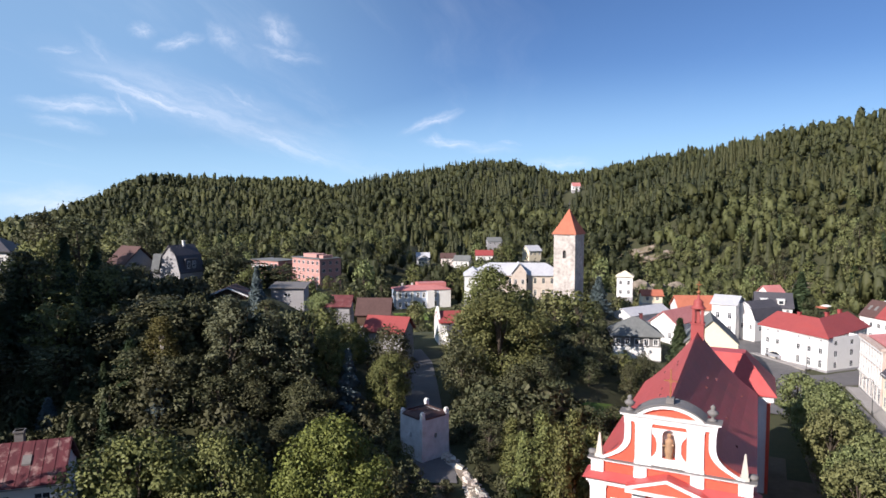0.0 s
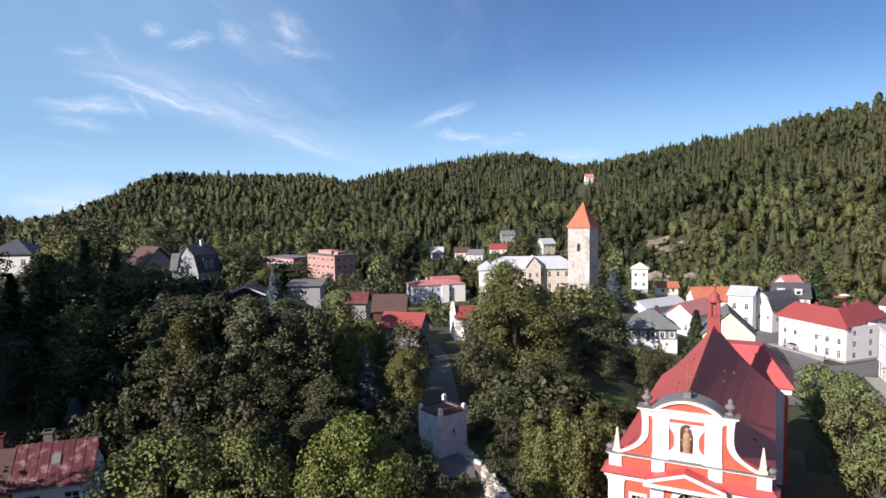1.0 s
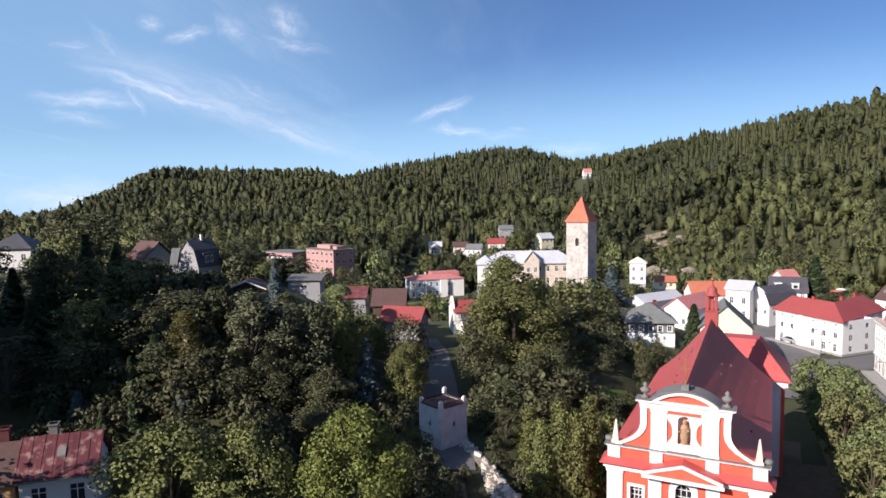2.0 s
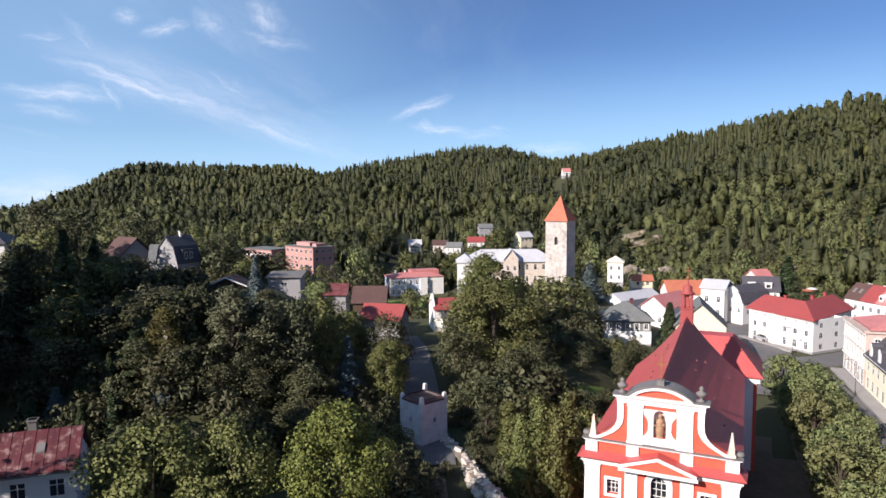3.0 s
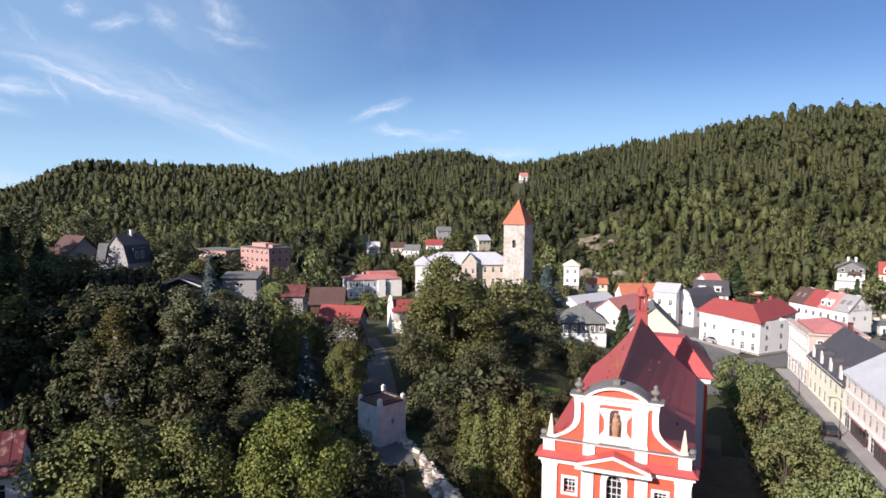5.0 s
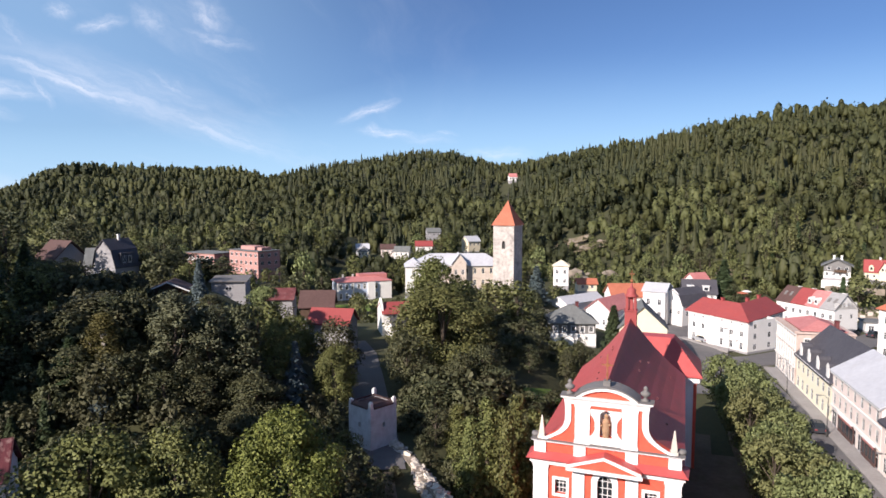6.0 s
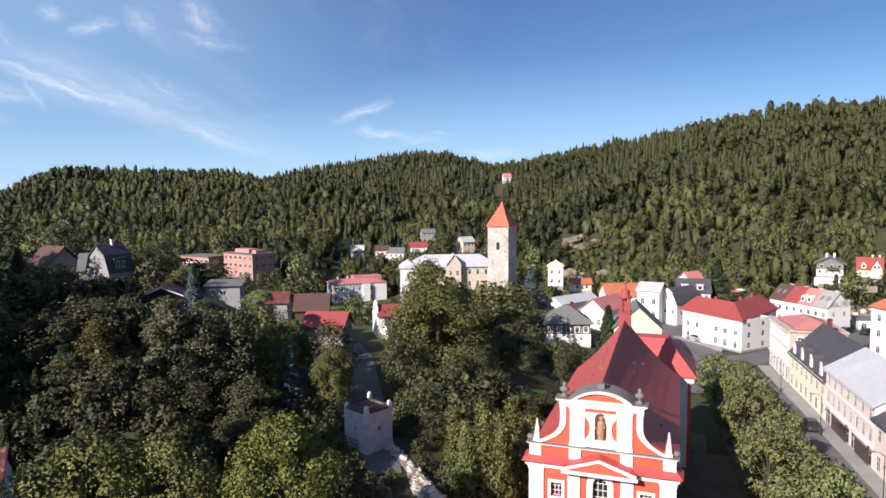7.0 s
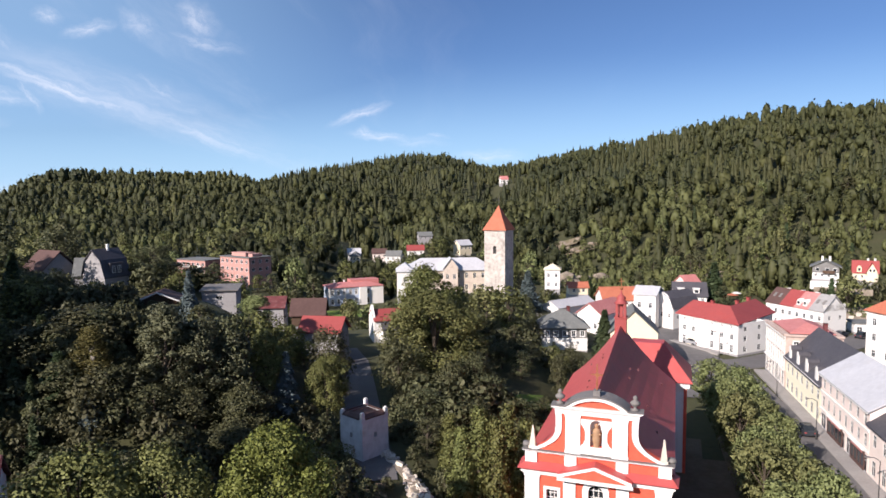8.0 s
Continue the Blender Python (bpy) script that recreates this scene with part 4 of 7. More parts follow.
nave = bmesh.new()
steps = [E0 * k / 7 for k in range(8)]
for s in (-1, 1):
    rows = []
    for d in steps:
        t = d / E0
        ends = ((FY, front_z(d)), (L2 + (L1 - L2) * t, roof_z(d)))
        rows.append([nave.verts.new((s * d, y, z - dz)) for dz in (0, 0.12) for y, z in ends])
    for p, q in zip(rows, rows[1:]):
        nave.faces.new((p[0], p[1], q[1], q[0]))
        nave.faces.new((p[2], q[2], q[3], p[3]))
        nave.faces.new((p[0], q[0], q[2], p[2]))
    nave.faces.new((rows[-1][0], rows[-1][1], rows[-1][3], rows[-1][2]))
for da, db in zip(steps, steps[1:]):
    ya, yb = (L2 + (L1 - L2) * d / E0 for d in (da, db))
    nave.faces.new([nave.verts.new(p) for p in ((-da, ya, roof_z(da)), (da, ya, roof_z(da)), (db, yb, roof_z(db)), (-db, yb, roof_z(db)))])
bmesh.ops.remove_doubles(nave, verts=nave.verts, dist=0.004)
bmesh.ops.recalc_face_normals(nave, faces=nave.faces)
facade("roof", nave, "church_roof")
facade("gable_back", prism(bmesh.new(), [(-d, front_z(d) - 0.14) for d in steps[::-1]] + [(d, front_z(d) - 0.14) for d in steps[1:]] + [(5.3, 11.6), (-5.3, 11.6)], 0.72, 0.96), "church_roof")
cap = bmesh.new()
for s in (-1, 1):
    slab(cap, [(s * 0.0, FY, RF + 0.07), (s * 0.16, FY, RF - 0.14), (s * 0.16, L2, RZ - 0.14), (0, L2, RZ + 0.07)], 0.05)
facade("ridge_cap", cap, "church_roof")
rng = random.Random(5)
for s in (-1, 1):
    for k in range(7):
        t, y = rng.uniform(0.25, 0.85), 4 + k * 2.7 + rng.uniform(-0.8, 0.8)
        d, f = E0 * (1 - t), (y - FY) / (L2 - FY)
        px, pz = s * d, front_z(d) * (1 - f) + roof_z(d) * f
        facade("roof_vent", boxes((px - 0.09, px + 0.09, y - 0.09, y + 0.09, pz - 0.1, pz + 0.08)), "old_red_roof", "small dark sheet-metal roof vent")

# ridge turret
TY = L2 - 0.25
facade("turret_base", boxes((-0.62, 0.62, TY - 0.62, TY + 0.62, 18.3, 20.2), (-0.7, 0.7, TY - 0.7, TY + 0.7, 20.2, 20.32)), "red_roof")
for dx in (-0.42, 0.42):
    for dy in (-0.42, 0.42):
        facade("turret_post", boxes((dx - 0.13, dx + 0.13, TY + dy - 0.13, TY + dy + 0.13, 20.32, 21.75)), "red_roof")
facade("turret_core", boxes((-0.2, 0.2, TY - 0.2, TY + 0.2, 20.32, 21.75)), "red_roof")
facade("turret_hood", lathe([(0.72, 0), (0.78, 0.08), (0.60, 0.2), (0.46, 0.42), (0.50, 0.62), (0.40, 0.85), (0.16, 1.0), (0.09, 1.3), (0.05, 1.6)], 12, 0, TY, 21.75), "red_roof", "", True)
facade("turret_ball", lathe([(0.02, 0), (0.17, 0.09), (0.2, 0.2), (0.17, 0.31), (0.02, 0.4)], 10, 0, TY, 23.25), "gold", "", True)
facade("turret_cross", boxes((-0.03, 0.03, TY - 0.03, TY + 0.03, 23.55, 24.6), (-0.28, 0.28, TY - 0.025, TY + 0.025, 24.2, 24.27)), "gold")

# side chapel behind the nave, under its own hipped roof
CX0, CX1, CY0, CY1 = 0.6, 7.1, 31.3, 39.0
EC, RC = 11.4, 15.2
e0, e1, f0, f1 = CX0 - 0.1, CX1 + 0.6, CY0 - 0.6, CY1 + 0.6
chapel = bmesh.new()
slab(chapel, [(e0, f0, EC), (e1, f0, EC), (4.4, 34.0, RC), (e0, 34.0, RC)], 0.14)
slab(chapel, [(e1, f0, EC), (e1, f1, EC), (4.4, 36.4, RC), (4.4, 34.0, RC)], 0.14)
slab(chapel, [(e1, f1, EC), (e0, f1, EC), (e0, 36.4, RC), (4.4, 36.4, RC)], 0.14)
facade("chapel_end", boxes((CX0, CX0 + 0.4, CY0 + 0.4, CY1 - 0.4, 11.2, 11.35)), "church_white")
slab(chapel, [(e0, 34.0, RC), (4.4, 34.0, RC), (4.4, 36.4, RC), (e0, 36.4, RC)], 0.14)
facade("chapel_roof", chapel, "church_roof")
facade("chapel_wall", boxes((CX0, CX1, CY0, CY0 + 0.4, 0, 11.2), (CX1 - 0.4, CX1, CY0 + 0.4, CY1, 0, 11.2), (CX0, CX0 + 0.4, CY0 + 0.4, CY1, 0, 11.2), (CX0 + 0.4, CX1 - 0.4, CY1 - 0.4, CY1, 0, 11.2)), "church_white")
facade("pilaster", boxes((CX1 - 0.35, CX1 + 0.003, CY0 - 0.1, CY0, 0, 10.4)), "church_red")
facade("eaves_cornice", boxes((CX0 - 0.3, CX1 + 0.3, CY0 - 0.3, CY0, 10.6, 11.2)))
facade("chapel_wall", boxes((-4.6, 4.6, 27.2, CY0, 0, 11.2)), "church_red", "red rendered link between nave and chapel")

# ---- castle tower on its rock ----
TX, TYY, TZ = 15.1, 165, 6.9
tower = thing("castle_tower", TX, TYY, TZ, -28, "square rubble-stone castle tower with an orange pyramid roof", "tower")
TW, TH = 5.6, 18.5


def tower_wall(face):
    nx, ny, turn = FACES[face]
    span = TW if ny else TW - 1.6
    holes = {"front": [(-0.45, 0.45, 12.6, 14.6), (-0.5, 0.5, 0.9, 3.1)], "right": [(-0.3, 0.3, 8, 9.2)]}.get(face, [])
    ob = part("wall", wall_plate(span, TH, holes, 0.8), "stone", tower)
    ob.matrix_basis = pose(nx * TW / 2, ny * TW / 2, 0, 0, 0, turn)
    for a, b, c, d in holes:
        w = part("opening", boxes((a, b, 0.5, 0.6, c, d)), "iron", tower, "dark deep-set window opening")
        w.matrix_basis = ob.matrix_basis
        hood = part("arch_stone", strips([d - 0.35, d - 0.2, d - 0.1, d - 0.03, d, d + 0.02], lambda z: math.sqrt(max(0.0, 0.35 ** 2 - (z - d + 0.35) ** 2)) if z < d else 0.0, lambda z: b + 0.04, -0.03, 0.3), "stone", tower)
        hood.matrix_basis = ob.matrix_basis


for f in FACES:
    tower_wall(f)
a = TW / 2 + 0.35
tr = bmesh.new()
peak = (0, 0, TH + 6.3)
cs = [(-a, -a), (a, -a), (a, a), (-a, a)]
for k in range(4):
    p, q = cs[k], cs[(k + 1) % 4]
    b = 0.465
    slab(tr, [(p[0], p[1], TH + 0.1), (q[0], q[1], TH + 0.1), (q[0] * b, q[1] * b, TH + 3.25), (p[0] * b, p[1] * b, TH + 3.25)], 0.15)
    slab(tr, [(p[0] * b, p[1] * b, TH + 3.25), (q[0] * b, q[1] * b, TH + 3.25), peak], 0.15)
part("roof", tr, "orange_roof", tower)
part("finial", boxes((-0.05, 0.05, -0.05, 0.05, TH + 6.2, TH + 8.4), (-0.45, 0.45, -0.04, 0.04, TH + 7.5, TH + 7.6)), "iron", tower)
part("eaves", boxes((-TW / 2 - 0.12, TW / 2 + 0.12, -TW / 2 - 0.12, TW / 2 + 0.12, TH - 0.25, TH + 0.02)), "stone", tower)


def boulder(name, x, y, z, sx, sy, sz, seed, label, mat="rock", detail=3):
    bm = bmesh.new()
    bmesh.ops.create_icosphere(bm, subdivisions=detail, radius=1)
    off = Vector((seed * 7.3, seed * 3.1, seed))
    for v in bm.verts:
        v.co *= 1 + 0.45 * noise.noise(v.co * 1.3 + off) + 0.2 * noise.noise(v.co * 3.1 + off)
        v.co.x, v.co.y, v.co.z = v.co.x * sx, v.co.y * sy, v.co.z * sz
    ob = new(name, mesh_of(bm, name, mat))
    ob.matrix_basis = pose(x, y, z)
    return tagged(ob, label, "rock")


boulder("castle_rock", TX - 0.5, TYY - 0.5, 3.2, 6.8, 6.8, 4.6, 1, "bare rock outcrop under the castle tower")
boulder("castle_rock", TX - 3.4, TYY - 5.5, 3.4, 3.0, 2.6, 3.2, 2, "small bare rock outcrop beside the tower")

# ---- small white gate turret beside the lane ----
gate = thing("gate_turret", -7.9, 65.9, 4.6, 47, "small square turret of old white render with a broken parapet", "tower")
S, GH = 3.5, 6.8
for face in FACES:
    nx, ny, turn = FACES[face]
    span = S if ny else S - 0.7
    hole = [(-0.16, 0.16, 4.6, 5.1)] if face in ("front", "left") else []
    w = part("wall", wall_plate(span, GH, hole, 0.35), "old_white", gate)
    w.matrix_basis = pose(nx * S / 2, ny * S / 2, 0, 0, 0, turn)
part("floor", boxes((-S / 2 + 0.35, S / 2 - 0.35, -S / 2 + 0.35, S / 2 - 0.35, GH - 0.2, GH - 0.02)), "brown_roof", gate)
for k, (sx, sy) in enumerate(((-1, -1), (1, -1), (1, 1), (-1, 1))):
    hgt = (0.55, 0.45, 0.7, 0.3)[k]
    c = S / 2 - 0.2
    part("merlon", boxes((sx * c - 0.18, sx * c + 0.18, sy * c - 0.18, sy * c + 0.18, GH, GH + hgt), (sx * c - 0.12, sx * c + 0.12, sy * c - 0.12, sy * c + 0.12, GH + hgt, GH + hgt + 0.12)), "white", gate)
for k in range(4):
    turn = 90 * k
    bm = bmesh.new()
    slab(bm, [(-1.3, -S / 2 - 0.08, GH + 0.02), (1.3, -S / 2 - 0.08, GH + 0.02), (1.3, -S / 2 + 0.42, GH + 0.28), (-1.3, -S / 2 + 0.42, GH + 0.28)], 0.14)
    cp = part("coping", bm, "brown_roof", gate, "worn brown tile coping")
    cp.matrix_basis = pose(0, 0, 0, 0, 0, turn)

# ---- houses of the main street ----


def street_house(name, label, y0, y1, d, h, kind, rh, wall, roof, front, right, **more):
    yc = (y0 + y1) / 2
    x = row_x(yc) + 0.97 * d / 2
    return house(name, label, x, yc - 0.24 * d / 2, -104, (y1 - y0) * 1.03, d, h, kind, rh, wall, roof, front=front, right=right, z=0, **more)


ornate = street_house("town_house", "ornate weathered beige town house with white arched shop windows", 110.2, 123, 9, 9.4, "hip", 1.5, "ornate", "pink_roof", [(8, 0.85, 1.5, 6.9), (8, 0.85, 1.9, 3.9), (6, 1.3, 2.5, 0.5)], [(3, 0.85, 1.5, 6.9)], surround="white", over=-0.9)
part("parapet", boxes((-6.9, 6.9, -4.8, -4.2, 9.3, 9.75), (-6.9, 6.9, 4.0, 4.6, 9.3, 9.6), (-6.9, -6.3, -4.2, 4.0, 9.3, 9.6), (6.3, 6.9, -4.2, 4.0, 9.3, 9.6), (-6.3, 6.3, -4.2, 4.0, 9.2, 9.4)), "ornate", ornate)
for z, p in ((3.3, 0.28), (6.4, 0.22), (9.0, 0.35)):
    part("string_course", boxes((-6.7, 6.7, -4.5 - p, -4.5, z, z + 0.22)), "white", ornate)
for k in range(9):
    c = -6.4 + k * 1.6
    part("pilaster", boxes((c - 0.14, c + 0.14, -4.6, -4.5, 3.55, 9.0)), "white", ornate)

yellow = street_house("town_house", "yellow rendered house with a steep dark slate roof and white dormers", 91.6, 109.4, 10, 6.1, "gx", 4.9, "yellow", "dark_roof", [(7, 0.9, 1.4, 3.7), (7, 1.0, 1.7, 0.8)], [], chimneys=((-8, 0.5),))
for c in (-7.0, -2.6, 2.0, 6.8):
    head = [(0.60 * math.cos(a), 7.75 + 0.60 * math.sin(a)) for a in np.linspace(0, math.pi, 9)]
    dm = part("dormer", prism(bmesh.new(), [(c + 0.60, 6.2)] + [(c + hx, hz) for hx, hz in head] + [(c - 0.60, 6.2)], -5.0, -4.86), "white", yellow, "white round-headed dormer")
    part("cheek", boxes((c - 0.58, c + 0.58, -4.86, -3.4, 6.25, 7.75)), "dark_roof", dm)
    part("pane", prism(bmesh.new(), [(c + 0.26, 6.75), (c + 0.26, 7.7), (c + 0.18, 7.9), (c, 7.98), (c - 0.18, 7.9), (c - 0.26, 7.7), (c - 0.26, 6.75)], -5.03, -5.005), "frame", dm, "pale glazing of the dormer")
    rim = bmesh.new()
    for (ax, az), (bx, bz) in zip(head, head[1:]):
        prism(rim, [(c + ax, az), (c + bx, bz), (c + bx * 1.12, 7.75 + (bz - 7.75) * 1.12), (c + ax * 1.12, 7.75 + (az - 7.75) * 1.12)], -4.96, -3.3)
    part("dormer_roof", rim, "dark_roof", dm)
part("cornice", boxes((-9.1, 9.1, -5.35, -5.0, 5.7, 6.0)), "white", yellow)

pale = street_house("town_house", "long pale pink shop house with a bleached sheet roof", 74.6, 91.4, 10, 8.1, "gx", 3.0, "pinkish", "white_roof", [(7, 0.75, 1.5, 6.0), (8, 0.75, 1.6, 3.4), (7, 1.7, 2.1, 0.4)], [], chimneys=((4, 0.5),))
part("cornice", boxes((-8.7, 8.7, -5.35, -5.0, 7.65, 7.95), (-8.7, 8.7, -5.14, -5.0, 5.4, 5.65), (-8.7, 8.7, -5.2, -5.0, 2.9, 3.1)), "white", pale)
for a, b in ((-5.5, 0.2), (3.2, 7.6)):
    shop = part("shop_front", boxes((a, b, -5.12, -5.0, 0.3, 0.75), (a, b, -5.16, -5.0, 2.35, 2.8), *[(a + (b - a) * k / 4 - 0.07, a + (b - a) * k / 4 + 0.07, -5.1, -5.0, 0.75, 2.35) for k in range(5)]), "brown_roof", pale, "dark wooden shop front")
    for k in range(4):
        part("pane", boxes((a + (b - a) * k / 4 + 0.07, a + (b - a) * (k + 1) / 4 - 0.07, -5.06, -5.04, 0.75, 2.35)), "glass", shop)
    part("fascia", boxes((a + 0.4, b - 0.4, -5.19, -5.16, 2.42, 2.72)), "pink_roof", shop, "faded pink shop fascia")
    part("awning_box", boxes((a, b, -5.35, -5.0, 2.82, 2.92)), "frame", shop)
near = street_house("town_house", "pale rendered house with a dark roof at the street's near end", 58, 74.4, 10, 6.6, "gx", 3.6, "pinkish", "dark_roof", [(6, 0.85, 1.5, 4.2), (6, 1.0, 1.8, 0.8)], [(3, 0.9, 1.4, 4)])

corner = house("corner_house", "large white corner house with a red hipped roof", 62.2, 141.8, 28, 9, 15.4, 6.9, "none", 3.4, "white", "red_roof", front=[(2, 0.9, 1.0, 5.2), (2, 0.9, 1.2, 3.0), (2, 0.9, 1.2, 0.8)], left=[(6, 0.55, 0.5, 5.8), (6, 0.8, 1.2, 3.4), (6, 0.8, 1.6, 0.7)], z=0, over=0.55)
part("cornice", boxes((-4.75, -4.5, -7.7, 7.7, 6.5, 6.8)), "white", corner)
part("doorway", boxes((-4.62, -4.5, 3.2, 5.2, 0.1, 2.6)), "yellow", corner, "yellow framed doorway")
wing = house("corner_house", "white wing of the corner house with three window rows", 66.4, 143.4, 43.5, 17, 9, 6.9, "none", 3.4, "white", "red_roof", front=[(6, 1.0, 1.2, 5.0), (6, 1.0, 1.3, 2.9), (6, 1.0, 1.4, 0.8)], z=0.02, over=0.5)
# one red roof over both wings
eave, ridge = 6.95, 9.8
A, C, B = Vector((53.9, 147.2, eave)), Vector((61.6, 132.1, eave)), Vector((76.7, 146.6, eave))
u1, u2 = (C - A).normalized(), (B - C).normalized()
n1, n2 = Vector((-u1.y, u1.x, 0)), Vector((-u2.y, u2.x, 0))


def inner(k):
    """The corner k metres inside both fronts."""
    det = n1.x * n2.y - n1.y * n2.x
    p, q = n1.dot(C) + k, n2.dot(C) + k
    return Vector(((p * n2.y - q * n1.y) / det, (n1.x * q - n2.x * p) / det, eave))


up = Vector((0, 0, ridge - eave))
rA, rC, rB = A + n1 * 4.0 + u1 * 1.6 + up, inner(4.0) + up, B + n2 * 4.0 - u2 * 1.4 + up
bA, bC, bB = A + n1 * 9.6, inner(9.6), B + n2 * 9.6
lift = corner.matrix_basis.inverted()
bm = bmesh.new()
for pts in ((A, C, rC, rA), (C, B, rB, rC), (bC, bA, rA, rC), (bB, bC, rC, rB), (bA, A, rA), (B, bB, rB)):
    slab(bm, [lift @ p for p in pts], 0.2)
part("roof", bm, "red_roof", corner)
for p in (rA.lerp(rC, 0.6), rC.lerp(rB, 0.35), rC.lerp(rB, 0.8)):
    q = lift @ p
    chimney(corner, q.x, q.y + 0.6, q.z - 0.4, 1.0, 0.6, "red_roof")
for z in (2.7, 4.85):
    part("string_course", boxes((-4.58, -4.5, -7.7, 7.7, z, z + 0.14)), "white", corner)
    part("string_course", boxes((-8.5, 8.5, -4.58, -4.5, z, z + 0.14)), "white", wing)
part("drainpipe", boxes((-8.42, -8.3, -4.62, -4.5, 0, 6.6)), "lead", wing)
house("cream_house", "plain cream gabled house with a dark roof behind the church", 37.6, 125, -14, 8.6, 9, 8.0, "gy", 4.0, "cream", "grey_roof", z=0)
house("white_house", "tall white town house with a pale roof", 53.4, 165, -30, 5.4, 8, 9.0, "gx", 1.6, "white", "white_roof", front=[(2, 0.9, 1.5, 5.6), (2, 0.9, 1.5, 2.4)], left=[(3, 0.9, 1.5, 5.6), (3, 0.9, 1.6, 2.2)], z=0)
gam = house("white_house", "white house with a curved gable and a dark gambrel roof", 60.6, 166, -58, 7.6, 10, 6.4, "gambrel", 4.6, "white", "dark_roof", front=[(3, 0.8, 1.3, 3.6)], right=[(3, 0.8, 1.3, 3.2)], z=0, over=0.25)
part("gable", prism(bmesh.new(), [(-3.75, 6.4), (3.75, 6.4), (2.75, 9.1), (1.6, 10.3), (0.6, 10.9), (-0.6, 10.9), (-1.6, 10.3), (-2.75, 9.1)], -5.2, -4.75), "white", gam)
gam.matrix_basis = gam.matrix_basis @ Matrix.Diagonal((0.92, 1, 0.86, 1))
slate = house("slate_house", "house with a dark slate roof and white dormers", 70.0, 181, -14, 8.5, 7, 5.6, "gx", 3.2, "white", "dark_roof", front=[(4, 0.8, 1.3, 3.6)], z=0.6)
for c in (-2.4, 1.6):
    dm = part("dormer", boxes((c - 0.8, c + 0.8, -3.1, -1.2, 5.9, 7.4), (c - 0.95, c + 0.95, -3.25, -1.0, 7.4, 7.55)), "white", slate, "white flat-topped dormer")
    part("pane", boxes((c - 0.5, c + 0.5, -3.13, -3.105, 6.3, 7.1)), "glass", dm)
house("orange_roofed_house", "low white house with a broad orange tile roof", 48.6, 174, 2, 11, 8, 6.0, "gx", 2.8, "white", "orange_roof", front=[(4, 0.8, 1.2, 3.6)], z=0.4)
house("terrace_house", "white terrace house with a faded pinkish roof", 38.5, 153, -42, 6.2, 12, 5.8, "gy", 2.4, "white", "pink_roof", z=0.8, front=[(2, 0.8, 1.3, 2.4)], left=[(4, 0.8, 1.2, 2.4)])
house("terrace_house", "narrow white house with a sheet roof", 33.5, 167, -52, 5, 14, 4.4, "gy", 1.4, "white", "white_roof", z=1.5, left=[(4, 0.8, 1.0, 1.6)])
house("small_house", "tiny cream house with an orange roof", 40, 188, 0, 5.4, 4.4, 2.6, "gx", 1.2, "cream", "orange_roof", z=5.0, front=[(2, 0.8, 1.0, 1.2)])

villa = house("shingled_villa", "white villa with a grey shingled storey and grey hipped roof", 25.9, 136, -3, 9.0, 7.8, 5.0, "hip", 2.8, "shingle", "grey_roof", front=[(5, 0.80, 1.15, 3.0)], left=[(3, 0.75, 1.1, 3.0)], right=[(3, 0.75, 1.1, 3.0)], z=1.9, surround="frame", over=0.7, chimneys=((1.2, 0),))
part("ground_floor", wall_plate(9.1, 2.6, [(-2.6, -1.9, 0.6, 1.9), (1.0, 1.7, 0.6, 1.9)], 0.25), "white", villa).matrix_basis = pose(0, -4.02, 0)
part("ground_floor", boxes((-4.62, -4.5, -4.0, 3.9, 0, 2.6)), "white", villa)
part("ground_floor", boxes((4.5, 4.62, -4.0, 3.9, 0, 2.6)), "white", villa)

# row of narrow houses behind the square
for k, (wall, roof, text) in enumerate((("white", "brown_roof", "narrow white row house with a dark brown roof"), ("white", "red_roof", "narrow white row house with a bright red roof"), ("white", "pink_roof", "narrow white row house with a faded red roof and dormers"), ("white", "pale_roof", "narrow white row house with a pale grey roof"))):
    t = 2.1 + k * 4.2
    hx, hy = 84.0 + 0.32 * t + 3.4, 165.5 - 0.95 * t + 1.1
    ob = house("row_house", text, hx, hy, -71.4, 4.2, 7.2, 6.0, "gx", 3.4, wall, roof, front=[(2, 0.8, 1.2, 3.6), (2, 0.8, 1.3, 1.0)], right=[(2, 0.7, 1.1, 3.8), (1, 0.7, 1.1, 6.4)] if k == 3 else (), z=0.4, over=0.22)
    chimney(ob, 1.2, 0.4, 8.6, 1.1, 0.6, "white")
    if k in (0, 3):
        for c in (-0.9, 0.8):
            part("skylight", slab(bmesh.new(), [(c - 0.35, -2.3, 7.53), (c + 0.35, -2.3, 7.53), (c + 0.35, -1.4, 8.38), (c - 0.35, -1.4, 8.38)], 0.1), "lead", ob, "small grey roof window")
    if k == 2:
        for c in (-0.9, 0.9):
            dm = part("dormer", prism(bmesh.new(), [(c - 0.5, 6.4), (c + 0.5, 6.4), (c + 0.5, 7.6), (c, 8.1), (c - 0.5, 7.6)], -3.3, -1.6), "white", ob)
            part("pane", boxes((c - 0.3, c + 0.3, -3.32, -3.305, 6.8, 7.5)), "glass", dm)

